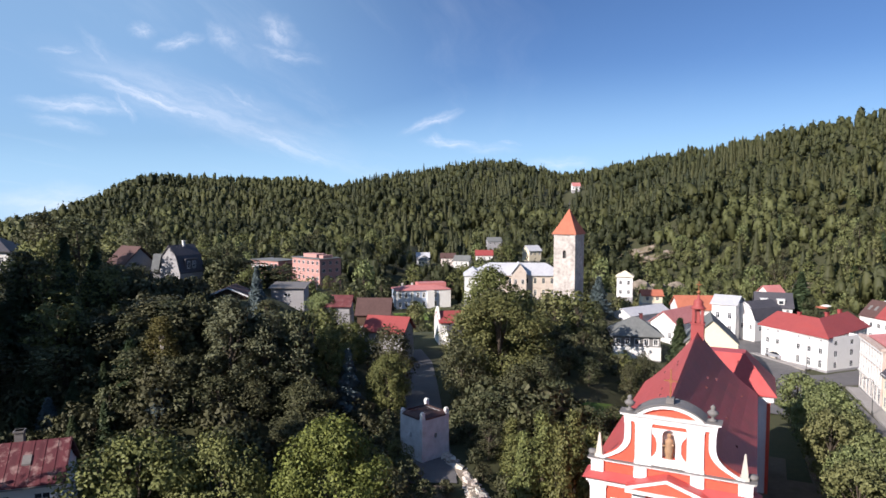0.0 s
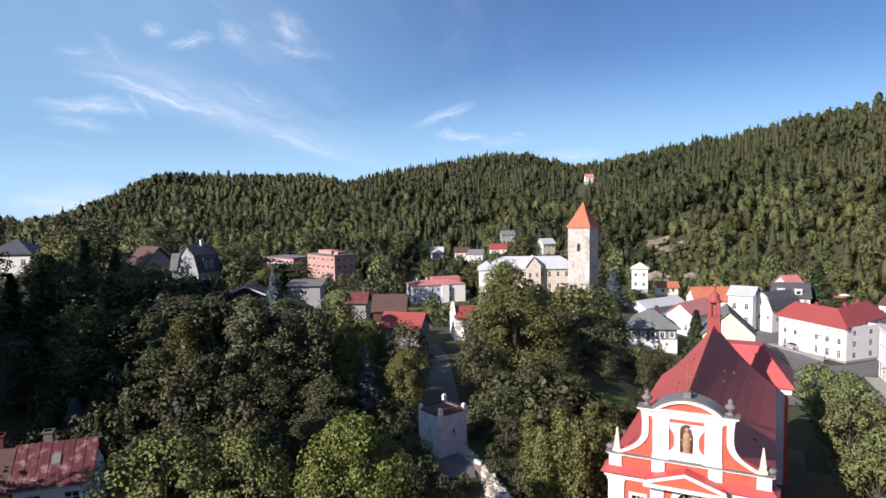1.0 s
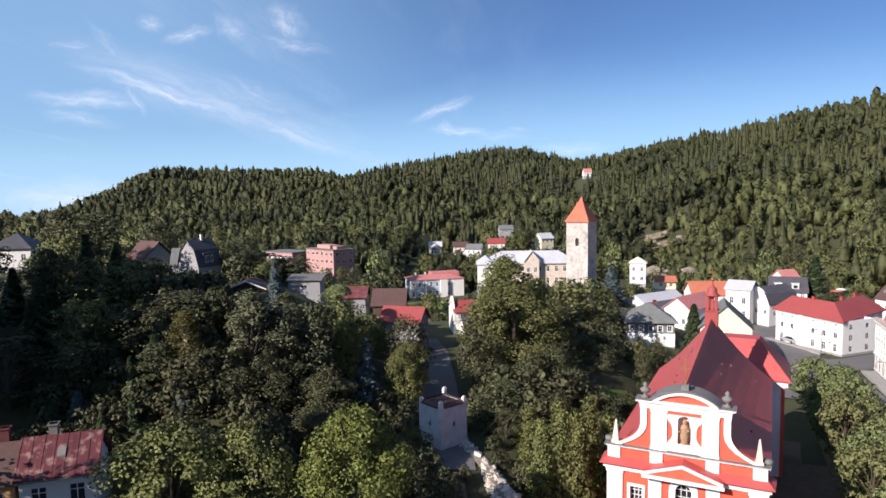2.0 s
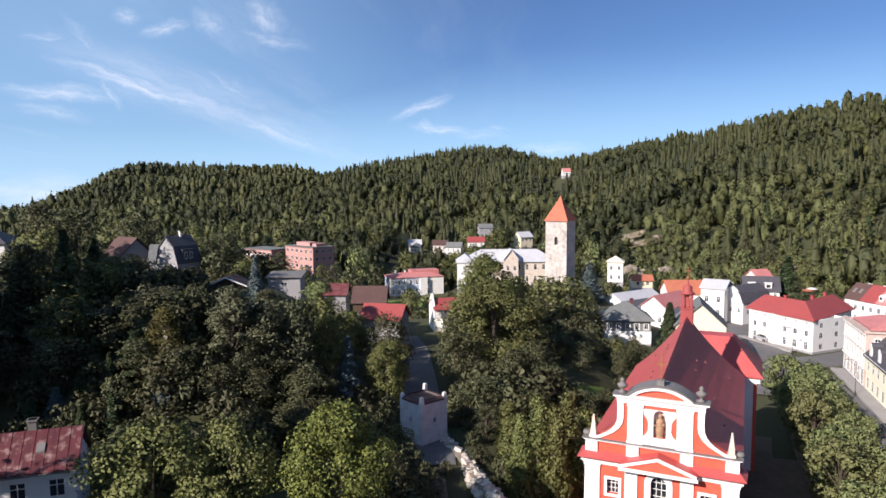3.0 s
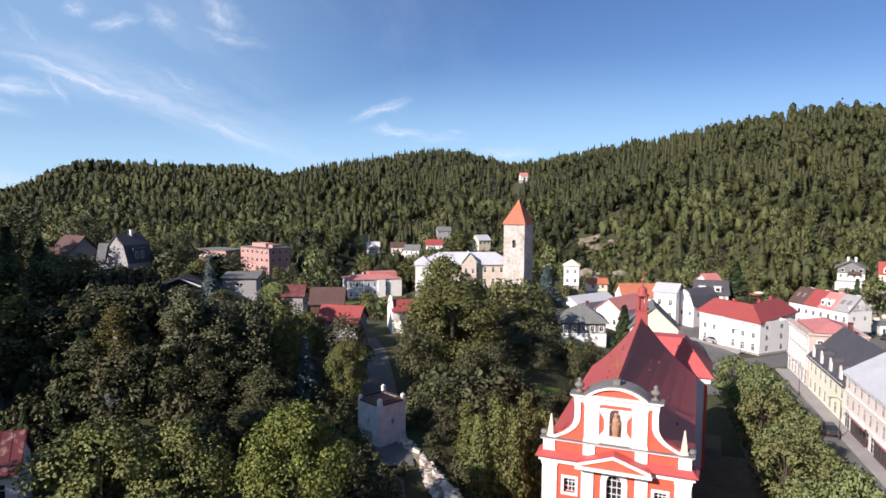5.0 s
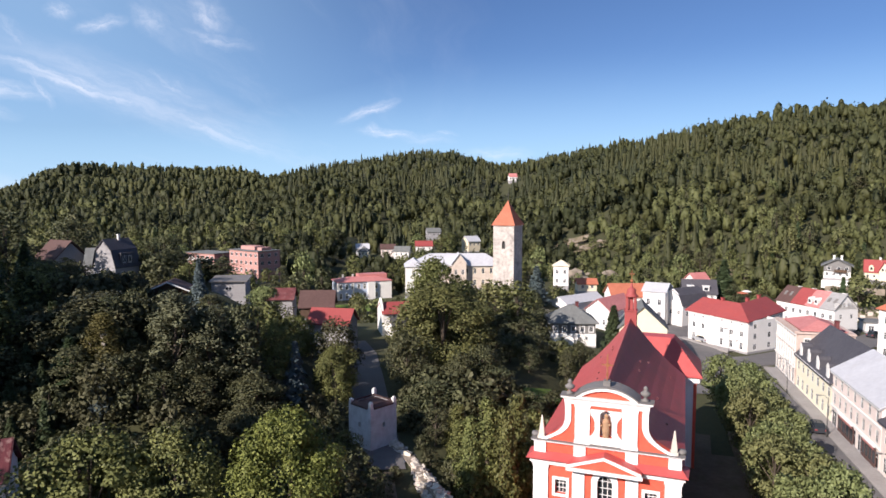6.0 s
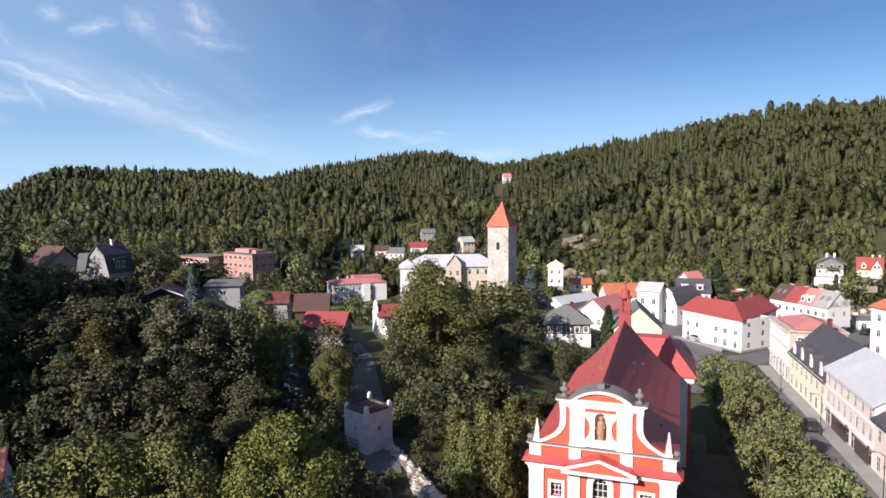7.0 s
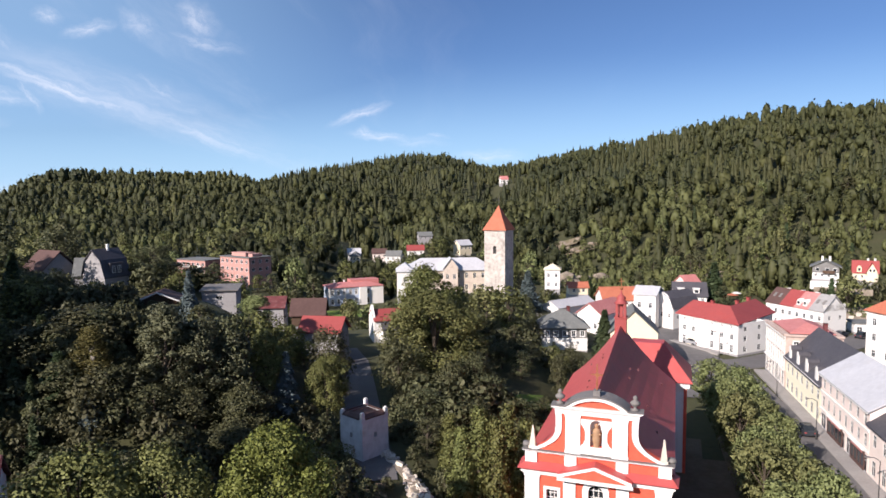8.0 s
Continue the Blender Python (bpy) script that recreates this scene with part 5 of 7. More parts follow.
chal = house("chalet", "white chalet with a timber upper storey and dark gabled roof", 118.5, 198, -30, 7.0, 5.8, 4.4, "gy", 1.8, "white", "grey_roof", front=[(4, 0.7, 1.0, 1.2)], z=7.6, over=0.8)
for c in (-0.9, 1.1):
    chimney(chal, c, 0.5, 5.9, 1.3, 0.6, "white")
part("terrace_wall", boxes((-3.0, 12.0, -6.6, -6.2, -3.4, -1.6)), "rock", chal, "long brown stone terrace wall")
for c in (-2.2, 0.4, 2.4):
    win = part("window", boxes((c - 0.5, c + 0.5, -3.14, -3.08, 3.0, 3.9)), "frame", chal)
    part("pane", boxes((c - 0.42, c + 0.42, -3.17, -3.14, 3.08, 3.82)), "glass", win)
part("timber_storey", prism(bmesh.new(), [(-3.52, 2.5), (3.52, 2.5), (3.52, 4.4), (0, 6.2), (-3.52, 4.4)], -3.08, -2.88), "shingle", chal, "weathered grey timber boarding")
part("balcony", boxes((-0.8, 2.4, -3.8, -3.0, 2.3, 2.45), (-0.8, 2.4, -3.8, -3.72, 2.45, 3.2)), "wood", chal)
part("terrace_wall", boxes((-4, 4.6, -5.0, -4.7, -2.4, 0.0)), "white", chal)
yv = house("yellow_villa", "pale yellow villa with a steep bright red roof and cross gable", 134.0, 203, -30, 8.4, 6.4, 3.4, "gx", 3.9, "cream", "red_roof", front=[(4, 0.75, 1.1, 1.2)], left=[(2, 0.75, 1.1, 1.2)], z=6.6)
part("cross_gable", prism(bmesh.new(), [(0.4, 0), (3.8, 0), (3.8, 3.6), (2.1, 6.6), (0.4, 3.6)], -4.2, -2.0), "cream", yv, "pale yellow cross gable")
cross = bmesh.new()
for s in (-1, 1):
    slab(cross, [(2.1 + s * 2.1, -4.5, 3.2), (2.1 + s * 2.1, 0, 3.2), (2.1, 0, 6.95), (2.1, -4.5, 6.95)], 0.16)
part("cross_roof", cross, "red_roof", yv)
bay = part("dormer", prism(bmesh.new(), [(-2.9, 3.2), (-1.3, 3.2), (-1.3, 4.9), (-1.7, 5.5), (-2.1, 5.7), (-2.5, 5.5), (-2.9, 4.9)], -3.3, -1.0), "cream", yv, "round-headed yellow dormer")
part("pane", boxes((-2.5, -1.7, -3.34, -3.3, 3.9, 4.9)), "glass", bay)
for c in (1.5, 2.7):
    win = part("window", boxes((c - 0.4, c + 0.4, -4.26, -4.2, 3.6, 4.7)), "frame", yv)
    part("pane", boxes((c - 0.33, c + 0.33, -4.29, -4.26, 3.67, 4.63)), "glass", win)
chimney(yv, 0.9, 0.6, 7.0, 1.3, 0.6, "white")
chimney(yv, 3.2, 0.6, 7.0, 1.3, 0.6, "white")
yv.matrix_basis = yv.matrix_basis @ Matrix.Diagonal((0.8, 0.8, 0.85, 1))
house("white_house", "tall white house with an orange-red hipped roof", 90.2, 122, 10, 11, 10, 11.0, "hip", 4.4, "white", "orange_roof", front=[(4, 0.9, 1.4, 8.2), (4, 0.9, 1.4, 5.2), (4, 0.9, 1.4, 2.0)], left=[(3, 0.9, 1.4, 8.2), (3, 0.9, 1.4, 5.2), (3, 0.9, 1.4, 2.0)], z=0)
house("garage", "low white garage with arched doors", 104, 156, -15, 7, 5, 2.6, "flat", 0, "white", "grey_roof", front=[(3, 1.2, 1.7, 0.1)], z=0)

# ---- beyond the tower ----
house("manor", "long weathered beige manor with a pale sheet-metal roof", 3, 220, 4, 30, 11, 8.2, "hip", 3.4, "beige", "white_roof", front=[(11, 1.0, 1.8, 5.4), (11, 1.0, 1.8, 1.6)], z=1.6, surround="cream", over=0.6)
wing = house("manor_wing", "white plastered wing with a pale roof", -11.5, 214, 4, 5.5, 10, 8.6, "hip", 2.2, "white", "white_roof", z=1.4, front=[(1, 0.9, 1.5, 5.2)], left=[(3, 0.9, 1.5, 5.2)])
house("manor_gable", "weathered beige middle gable of the manor", 3.4, 215.4, 4, 4.6, 6.0, 9.2, "gy", 3.0, "beige", "white_roof", z=1.6, front=[(2, 0.9, 1.6, 5.4)])
bl = house("blue_house", "pale blue and white house with a bleached red roof", -31.0, 230, 22, 19.0, 9, 6.8, "hip", 1.2, "blue", "pink_roof", front=[(9, 0.9, 1.8, 4.2), (9, 0.9, 1.8, 1.0)], left=[(3, 0.9, 1.4, 4.0)], z=-3.9, surround="white")
part("bay", boxes((1.0, 3.6, -5.6, -4.5, 0, 6.6)), "white", bl)
for a, b in ((-9.8, -9.3), (-4.2, -3.8), (5.4, 9.8)):
    part("pilaster", boxes((a, b, -4.62, -4.5, 0, 6.6)), "white", bl)
part("roof_block", boxes((-1.0, 9.3, -0.5, 4.2, 6.8, 8.8)), "pink_roof", bl, "raised bleached red roof block")
for k in range(3):
    chimney(bl, -6.5 + k * 3.6, 1.2, 7.8, 1.0, 0.5, "white")
pk = house("apartment_block", "flat-roofed salmon pink apartment block", -67.6, 225.3, -38, 16.5, 9, 10.4, "flat", 0, "salmon", "grey_roof", front=[(6, 1.3, 1.2, 8.4), (6, 1.3, 1.2, 5.8), (6, 1.3, 1.2, 3.2), (6, 1.3, 1.2, 0.8)], right=[(3, 1.2, 1.2, 8.4), (3, 1.2, 1.2, 5.8), (3, 1.2, 1.2, 3.2)], z=3.6, category="apartment block")
pk2 = house("apartment_block", "lower salmon pink apartment wing with a flat roof", -87, 236, -30, 15, 9, 7.6, "flat", 0, "salmon", "grey_roof", front=[(6, 1.5, 1.1, 5.6), (6, 1.5, 1.1, 3.0)], z=4.6, category="apartment block")
for k in range(5):
    part("balcony", boxes((-6.4 + k * 2.7, -4.6 + k * 2.7, -5.4, -4.5, 5.0, 5.12), (-6.4 + k * 2.7, -4.6 + k * 2.7, -5.4, -5.32, 5.12, 6.0)), "white", pk2)
part("roof_hut", boxes((-5, 3, -2, 2, 10.5, 11.8), (4.5, 6.8, -2, 2, 10.5, 11.6)), "salmon", pk)
house("yellow_cottage", "small whitish two-storey house on the slope", 37.5, 215, -12, 4.9, 5.1, 7.0, "hip", 1.6, "white", "cream", front=[(2, 0.85, 1.3, 4.4), (2, 0.85, 1.3, 1.4)], z=2.9)
for x, y, w, wall, roof, h, rz in ((-44, 332, 8, "white", "white_roof", 5, 10), (-42, 322, 6, "yellow", "grey_roof", 4.5, 0), (-31, 332, 9, "pinkish", "brown_roof", 5, 5), (-22, 312, 9, "white", "grey_roof", 5.5, -8), (-12, 318, 10, "white", "red_roof", 3.6, 4), (-9, 384, 10, "grey_render", "grey_roof", 6, 12), (10.5, 302, 8, "cream", "white_roof", 6, 30)):
    house("far_house", {"white": "small white far-off house", "yellow": "small yellow far-off house", "pinkish": "small pinkish far-off house", "grey_render": "small grey far-off house", "cream": "small cream far-off house", "salmon": "small salmon far-off house"}[wall], x, y, rz, w * 0.8, 6, h * 0.88, "gx" if w > 7 else "hip", 2.1, wall, roof, front=[(3, 0.8, 1.2, h * 0.88 - 2.0)], foot=6)
HX, HY = 74.8, 760
house("hill_house", "lone white house with a faded red roof high on the hill", HX, HY, 10, 9, 7, 5, "gx", 3.8, "white", "pink_roof", front=[(4, 1.2, 1.6, 1.8)], foot=10, z=gz(HX, HY) + 1.6)
house("hut", "low house with a faded red roof below the woods", 81, 211, 20, 5.6, 5, 3.4, "gx", 2.0, "pinkish", "pink_roof", front=[(2, 0.8, 1, 1.2)], z=2.4)
house("hut", "low white workshop with a flat roof", 60, 197, 12, 14, 6, 3.2, "flat", 0, "white", "white_roof", front=[(5, 0.9, 1, 1.2)], z=2.4)
house("hut", "small white outbuilding with a grey roof", 76, 190, 12, 9, 5, 3.2, "gx", 1.4, "white", "white_roof", front=[(3, 0.8, 1, 1.2)], z=1.4)

# ---- the shaded slope ----
gh = house("gambrel_house", "pale grey rendered house with a dark gambrel roof and blue-black dormer", -54.6, 106, -20, 7.0, 7.0, 3.0, "gambrel", 4.6, "grey_render", "dark_roof", right=[(2, 0.9, 1.2, 1.0)], over=0.3, z=18.3)
part("gable", prism(bmesh.new(), [(-3.5, 3.0), (3.5, 3.0), (2.5, 5.8), (0, 7.5), (-2.5, 5.8)], -3.5, -3.2), "grey_render", gh)
dm = part("dormer", boxes((2.2, 3.60, -1.9, 2.0, 3.2, 5.3)), "dark_roof", gh)
for c in (-0.9, 0.7):
    w = window(gh, pose(3.67, c, 3.6, 0, 0, 90), 0.9, 1.2)
chimney(gh, 0.3, 0.5, 7.3, 1.0, 0.5, "white")
gh.matrix_basis = gh.matrix_basis @ Matrix.Diagonal((0.66, 0.7, 0.98, 1))
house("brown_house", "house with a steep reddish brown roof among trees", -69.6, 116, -30, 6, 7, 3.6, "gx", 3.4, "grey_render", "brown_roof", z=17.6, right=[(2, 0.8, 1.1, 1.2)])
house("grey_house", "low grey house with a pale roof among trees", -62, 117, 20, 6, 6, 3.2, "gx", 2.6, "grey_render", "grey_roof", z=17.4)
house("far_left_house", "white house with a dark roof at the wood's edge", -98.6, 118, 15, 8, 8, 5.0, "hip", 2.6, "white", "dark_roof", z=18.6, front=[(3, 0.9, 1.3, 2.6)])
cabin = house("cabin", "low dark timber cabin with a pale roof edge", -41, 95, 12, 5, 4.5, 2.0, "gy", 1.0, "wood", "brown_roof", z=17.1, over=0.6)
part("bargeboard", prism(bmesh.new(), [(-3.1, 1.75), (0, 3.1), (3.1, 1.75), (3.1, 1.95), (0, 3.32), (-3.1, 1.95)], -2.95, -2.86), "frame", cabin, "pale grey bargeboard")
house("shed", "flat-roofed grey rendered shed with one small window", -38.0, 112.5, 8, 5.6, 5, 3.4, "mono", 0.4, "grey_render", "lead", front=[(1, 1.2, 0.6, 2.0)], z=14.6)
house("low_house", "low house with a brown tile roof", -22.7, 112, 4, 5.4, 5, 2.6, "gx", 2.2, "wood", "brown_roof", z=11.4)
house("low_house", "low house with a bright red sheet roof", -19.0, 105.5, -10, 6.6, 5, 2.4, "gx", 1.9, "grey_render", "red_roof", z=9.9)
house("low_house", "low outbuilding with a faded red roof", -29.6, 114, 4, 4.4, 4, 2.2, "gx", 1.4, "grey_render", "old_red_roof", z=12.7)
lane = house("lane_house", "white rendered house with a red roof beside the lane", -9.0, 122, 14, 7.4, 6.4, 4.6, "gx", 1.4, "white", "red_roof", front=[(2, 0.8, 1.2, 2.4)], left=[(2, 0.8, 1.1, 2.0)], z=6.6)
curve = [(-3.2, 0), (3.2, 0), (3.2, 4.6), (2.7, 5.0), (2.2, 5.9), (1.2, 6.4), (0.5, 7.0), (-0.5, 7.0), (-1.2, 6.4), (-2.2, 5.9), (-2.7, 5.0), (-3.2, 4.6)]
part("curved_gable", prism(bmesh.new(), curve, -0.16, 0.16), "white", lane, "white curved gable end").matrix_basis = pose(-3.9, 0, 0, 0, 0, 90)
part("annex", boxes((-2.6, 0.2, -6.4, -3.2, -0.6, 2.7)), "white", lane)
part("annex_roof", slab(bmesh.new(), [(-2.8, -6.6, 2.6), (0.4, -6.6, 2.6), (0.4, -3.22, 4.0), (-2.8, -3.22, 4.0)], 0.12), "dark_roof", lane)
part("gate_pier", boxes((-2.0, -1.2, -9.4, -8.8, -0.9, 1.6), (-2.06, -1.14, -9.46, -8.74, 1.6, 1.72)), "white", lane)
barn = house("old_house", "old white house with a patched faded red sheet roof", -35.7, 46.7, 24, 5.2, 4.8, 6.3, "gx", 2.2, "white", "old_sheet", front=[(2, 1.1, 1.4, 4.1)], z=5.7, over=0.3)
chimney(barn, -0.7, 0.3, 8.2, 1.3, 0.6, "lead")
ribs = bmesh.new()
for k in range(8):
    c = -2.8 + k * 0.8
    for s in (-1, 1):
        slab(ribs, [(c - 0.02, s * 2.68, 6.26), (c + 0.02, s * 2.68, 6.26), (c + 0.02, 0, 8.73), (c - 0.02, 0, 8.73)], 0.05)
part("roof_seams", ribs, "old_sheet", barn)
part("skylight", slab(bmesh.new(), [(-0.2, -1.5, 7.43), (0.4, -1.5, 7.43), (0.4, -0.95, 7.94), (-0.2, -0.95, 7.94)], 0.12), "lead", barn, "small grey skylight")
part("gutter", boxes((-2.9, 2.9, -2.82, -2.70, 6.02, 6.12)), "lead", barn)
house("old_house", "old ochre house with a dark weathered sheet roof", -40.7, 44.5, 24, 5.2, 4.8, 6.1, "gx", 2.2, "orange_wall", "brown_roof", front=[(2, 1.1, 1.4, 4.0)], z=5.7, over=0.25, chimneys=((1.4, 0.4),))

# ---- trees ----
rs = np.random.RandomState(11)


def unit(v):
    return v / np.maximum(np.linalg.norm(v, axis=-1, keepdims=True), 1e-6)


def leaf_quads(centres, normals, size, stretch=1.25):
    """One leaf spray a centre: a folded-looking quad of about that size, facing its normal, turned at random."""
    n = len(centres)
    t = unit(np.cross(normals, unit(rs.normal(size=(n, 3)))))
    b = np.cross(normals, t)
    s = (size * rs.uniform(0.6, 1.35, n))[:, None] * 0.5
    q = np.stack([centres - t * s * stretch, centres - b * s * 0.8 + normals * s * 0.25, centres + t * s * stretch, centres + b * s * 0.8 + normals * s * 0.25], 1)
    return q.reshape(-1, 3), np.arange(n * 4).reshape(n, 4)


def crown_points(height, radius, base, lumps, per, spread, top=0.45, pointed=False):
    """Sprays on many lumps which fill an uneven crown."""
    a, u = rs.uniform(0, 2 * math.pi, lumps), rs.uniform(0, 1, lumps)
    zz = base + (height - base) * (0.06 + 0.90 * u)
    prof = np.where(u < top, 0.55 + 0.45 * np.sin(u / top * math.pi / 2), np.sqrt(np.maximum(0.03, 1 - ((u - top) / (1 - top)) ** 2)))
    if pointed:
        prof = (1 - u) ** 0.75 + 0.06
    rad = radius * prof * (0.35 + 0.62 * np.sqrt(rs.uniform(0.05, 1, lumps))) * (0.88 + 0.2 * np.sin(3 * a + 1.7) * np.sin(5 * u + 0.4))
    c = np.stack([rad * np.cos(a), rad * np.sin(a), zz], -1)
    lump_r = spread * rs.uniform(0.6, 1.75, lumps)
    d = unit(rs.normal(size=(lumps, per, 3)) + np.array([0, 0, 0.25]))
    p = c[:, None] + d * (lump_r[:, None] * rs.uniform(0.25, 1.0, (lumps, per)) ** 0.45)[..., None] * np.array([1, 1, 0.85])
    axis = c.copy()
    axis[:, 2] = base + (height - base) * 0.45
    axis[:, :2] = 0
    outward = unit(c - axis)[:, None]
    n = unit(d * 1.0 + outward * 0.30 + rs.normal(size=d.shape) * 0.30 + np.array([0, 0, 0.12]))
    return p.reshape(-1, 3), n.reshape(-1, 3), c


def limb(bm, a, b, r0, r1, sides=6):
    a, b = Vector(a), Vector(b)
    axis = (b - a).normalized()
    u = axis.orthogonal().normalized()
    v = axis.cross(u)
    lo = [bm.verts.new(a + (u * math.cos(k * 2 * math.pi / sides) + v * math.sin(k * 2 * math.pi / sides)) * r0) for k in range(sides)]
    hi = [bm.verts.new(b + (u * math.cos(k * 2 * math.pi / sides) + v * math.sin(k * 2 * math.pi / sides)) * r1) for k in range(sides)]
    for k in range(sides):
        bm.faces.new((lo[k], lo[(k + 1) % sides], hi[(k + 1) % sides], hi[k]))
    bm.faces.new(hi)


def broad_tree(name, height, radius, base, lumps, per, spread, leaf, mat, label, bark="bark", top=0.45, pointed=False):
    """A template standing at the origin: trunk with limbs, and a crown of sprays."""
    ob = tagged(new(name), label, "tree", "trees of the valley")
    p, n, lumps_at = crown_points(height, radius, base, lumps, per, spread, top, pointed)
    bm = bmesh.new()
    r = height * 0.022
    limb(bm, (0, 0, -1.5), (0.05 * radius, 0, base * 1.1), r * 1.3, r, 8)
    limb(bm, (0.05 * radius, 0, base * 1.1), (0, 0.04 * radius, height * 0.82), r, r * 0.25, 7)
    for k in range(0, lumps, max(1, lumps // (14 if height > 5 else 5))):
        c = lumps_at[k]
        limb(bm, (0.03 * radius, 0.02 * radius, min(c[2] * 0.75, base + (c[2] - base) * 0.4 + 0.2)), c, r * 0.42, r * 0.08, 5)
    part("trunk", bm, bark, ob)
    v, f = leaf_quads(p, unit(n + rs.normal(size=n.shape) * 0.55), leaf)
    heart = np.array([0, 0, base + (height - base) * 0.42])
    soft = unit(n * 0.95 + unit(p - heart) * 0.25 + rs.normal(size=n.shape) * 0.34)
    put("crown", quad_mesh("crown", v, f, [mat], np.repeat(soft, 4, 0)), ob)
    return ob


def conifer_points(height, radius, tiers, per, base=0.06):
    k = np.repeat(np.arange(tiers), per)
    t = (k + rs.uniform(-0.4, 0.4, len(k))) / tiers
    t = np.clip(t, 0, 0.985)
    a = rs.uniform(0, 2 * math.pi, len(k))
    out = radius * (1 - t) ** 0.9 * rs.uniform(0.25, 1.0, len(k)) ** 0.6 * (0.85 + 0.25 * np.sin(a * 3 + k))
    z = height * (base + (1 - base) * t) - out * 0.28
    p = np.stack([out * np.cos(a), out * np.sin(a), z], -1)
    n = unit(np.stack([np.cos(a) * 0.5, np.sin(a) * 0.5, np.full(len(k), 0.9)], -1) + rs.normal(size=(len(k), 3)) * 0.35)
    return p, n


def conifer(name, height, radius, tiers, per, leaf, mat, label):
    ob = tagged(new(name), label, "tree", "trees of the valley")
    p, n = conifer_points(height, radius, tiers, per)
    bm = bmesh.new()
    limb(bm, (0, 0, -1.5), (0, 0, height * 0.98), height * 0.016, 0.02, 7)
    part("trunk", bm, "bark", ob)
    v, f = leaf_quads(p, n, leaf, 1.6)
    put("crown", quad_mesh("crown", v, f, [mat]), ob)
    return ob


# templates; each is moved to its own place, its copies to theirs
T_MAPLE = broad_tree("maple_tree", 13.5, 5.0, 2.6, 92, 250, 1.15, 0.23, "leaf_maple", "bright yellow-green maple with a dense rounded crown")
T_BROAD = [broad_tree("broadleaf_tree", 13, 4.6, 2.4, 66, 90, 1.2, 0.32, "leaf_broad", "dark green broadleaf tree with an uneven crown"),
           broad_tree("broadleaf_tree", 14, 4.0, 2.0, 66, 90, 1.1, 0.32, "leaf_broad", "tall dark green broadleaf tree"),
           broad_tree("broadleaf_tree", 10, 4.2, 1.4, 60, 88, 1.15, 0.32, "leaf_broad", "low bushy broadleaf tree", top=0.35)]
T_FAR = [broad_tree("garden_tree", 12, 4.4, 1.6, 42, 20, 1.2, 0.66, "leaf_broad", "green garden tree between the houses"),
         broad_tree("garden_tree", 13, 3.8, 1.4, 42, 20, 1.1, 0.64, "leaf_oak", "olive green garden tree between the houses"),
         broad_tree("garden_tree", 10, 4.4, 1.0, 40, 20, 1.25, 0.66, "leaf_lime", "broad light green garden tree", top=0.35)]
T_MID = [broad_tree("slope_tree", 13, 4.6, 1.6, 44, 45, 1.35, 0.40, "leaf_broad", "dark green tree on the shaded slope"),
         broad_tree("slope_tree", 14, 3.8, 1.4, 44, 45, 1.2, 0.40, "leaf_broad", "tall dark green tree on the shaded slope"),
         broad_tree("slope_tree", 10, 4.3, 1.0, 42, 44, 1.3, 0.40, "leaf_oak", "bushy olive green tree on the shaded slope", top=0.35)]
T_OAK = broad_tree("oak_tree", 19, 8.4, 1.0, 150, 200, 1.45, 0.31, "leaf_oak", "huge spreading oak with olive green foliage", top=0.35)
T_OLIVE = broad_tree("walnut_tree", 12.5, 4.6, 2.0, 84, 165, 1.1, 0.25, "leaf_walnut", "broad olive green tree with a loose crown beside the lane")
T_LIME = [broad_tree("lime_tree", 9.5, 3.4, 1.6, 62, 98, 0.92, 0.28, "leaf_lime", "rounded lime tree in the street row"),
          broad_tree("lime_tree", 8.8, 3.5, 1.5, 62, 98, 0.95, 0.28, "leaf_lime", "broad rounded lime tree in the street row", top=0.4)]
T_POPLAR = broad_tree("slender_tree", 15, 2.7, 1.5, 115, 80, 0.9, 0.28, "leaf_grey", "tall slender tree with grey-green foliage", top=0.3)
T_CYPRESS = broad_tree("columnar_tree", 10, 2.2, 0.3, 100, 70, 0.65, 0.24, "leaf_walnut", "columnar garden tree, pointed at the top", pointed=True)
T_BIRCH = broad_tree("birch_tree", 14, 3.6, 0.8, 170, 60, 0.8, 0.24, "leaf_birch", "thin birch with brownish sparse foliage", "birch_bark", 0.3, True)
T_SPRUCE = conifer("spruce_tree", 13, 2.6, 30, 80, 0.55, "needle", "dark green spruce with drooping branches")
T_FIR = conifer("garden_spruce", 12, 2.7, 18, 40, 0.85, "needle", "dark spruce in a garden")
T_BLUE = conifer("blue_spruce", 9, 2.2, 26, 80, 0.42, "blue_needle", "blue-grey spruce with a pointed crown")
T_BUSH = broad_tree("bush", 3.2, 2.0, 0.2, 20, 20, 0.75, 0.46, "leaf_broad", "low green bush on the slope", top=0.3)
T_UNDER = broad_tree("bush", 3.2, 2.0, 0.2, 34, 26, 0.55, 0.29, "leaf_broad", "low dense green bush under the trees", top=0.3)
T_SHRUB = broad_tree("shrub", 3.6, 2.3, 0.2, 20, 17, 0.8, 0.50, "leaf_lime", "light green shrub on the sunny slope", top=0.3)
USED, HEIGHT = set(), {}


def plant(template, x, y, s=1.0, sz=None, z=None, turn=None):
    z = gz(x, y) if z is None else z
    m = pose(x, y, z, 0, 0, rs.uniform(0, 360) if turn is None else turn) @ Matrix.Diagonal((s, s, sz or s, 1))
    if template.name not in USED:
        USED.add(template.name)
        template.matrix_basis = m
        return template
    return copy_thing(template, m @ Matrix.Diagonal([1 / v for v in template.scale] + [1]))


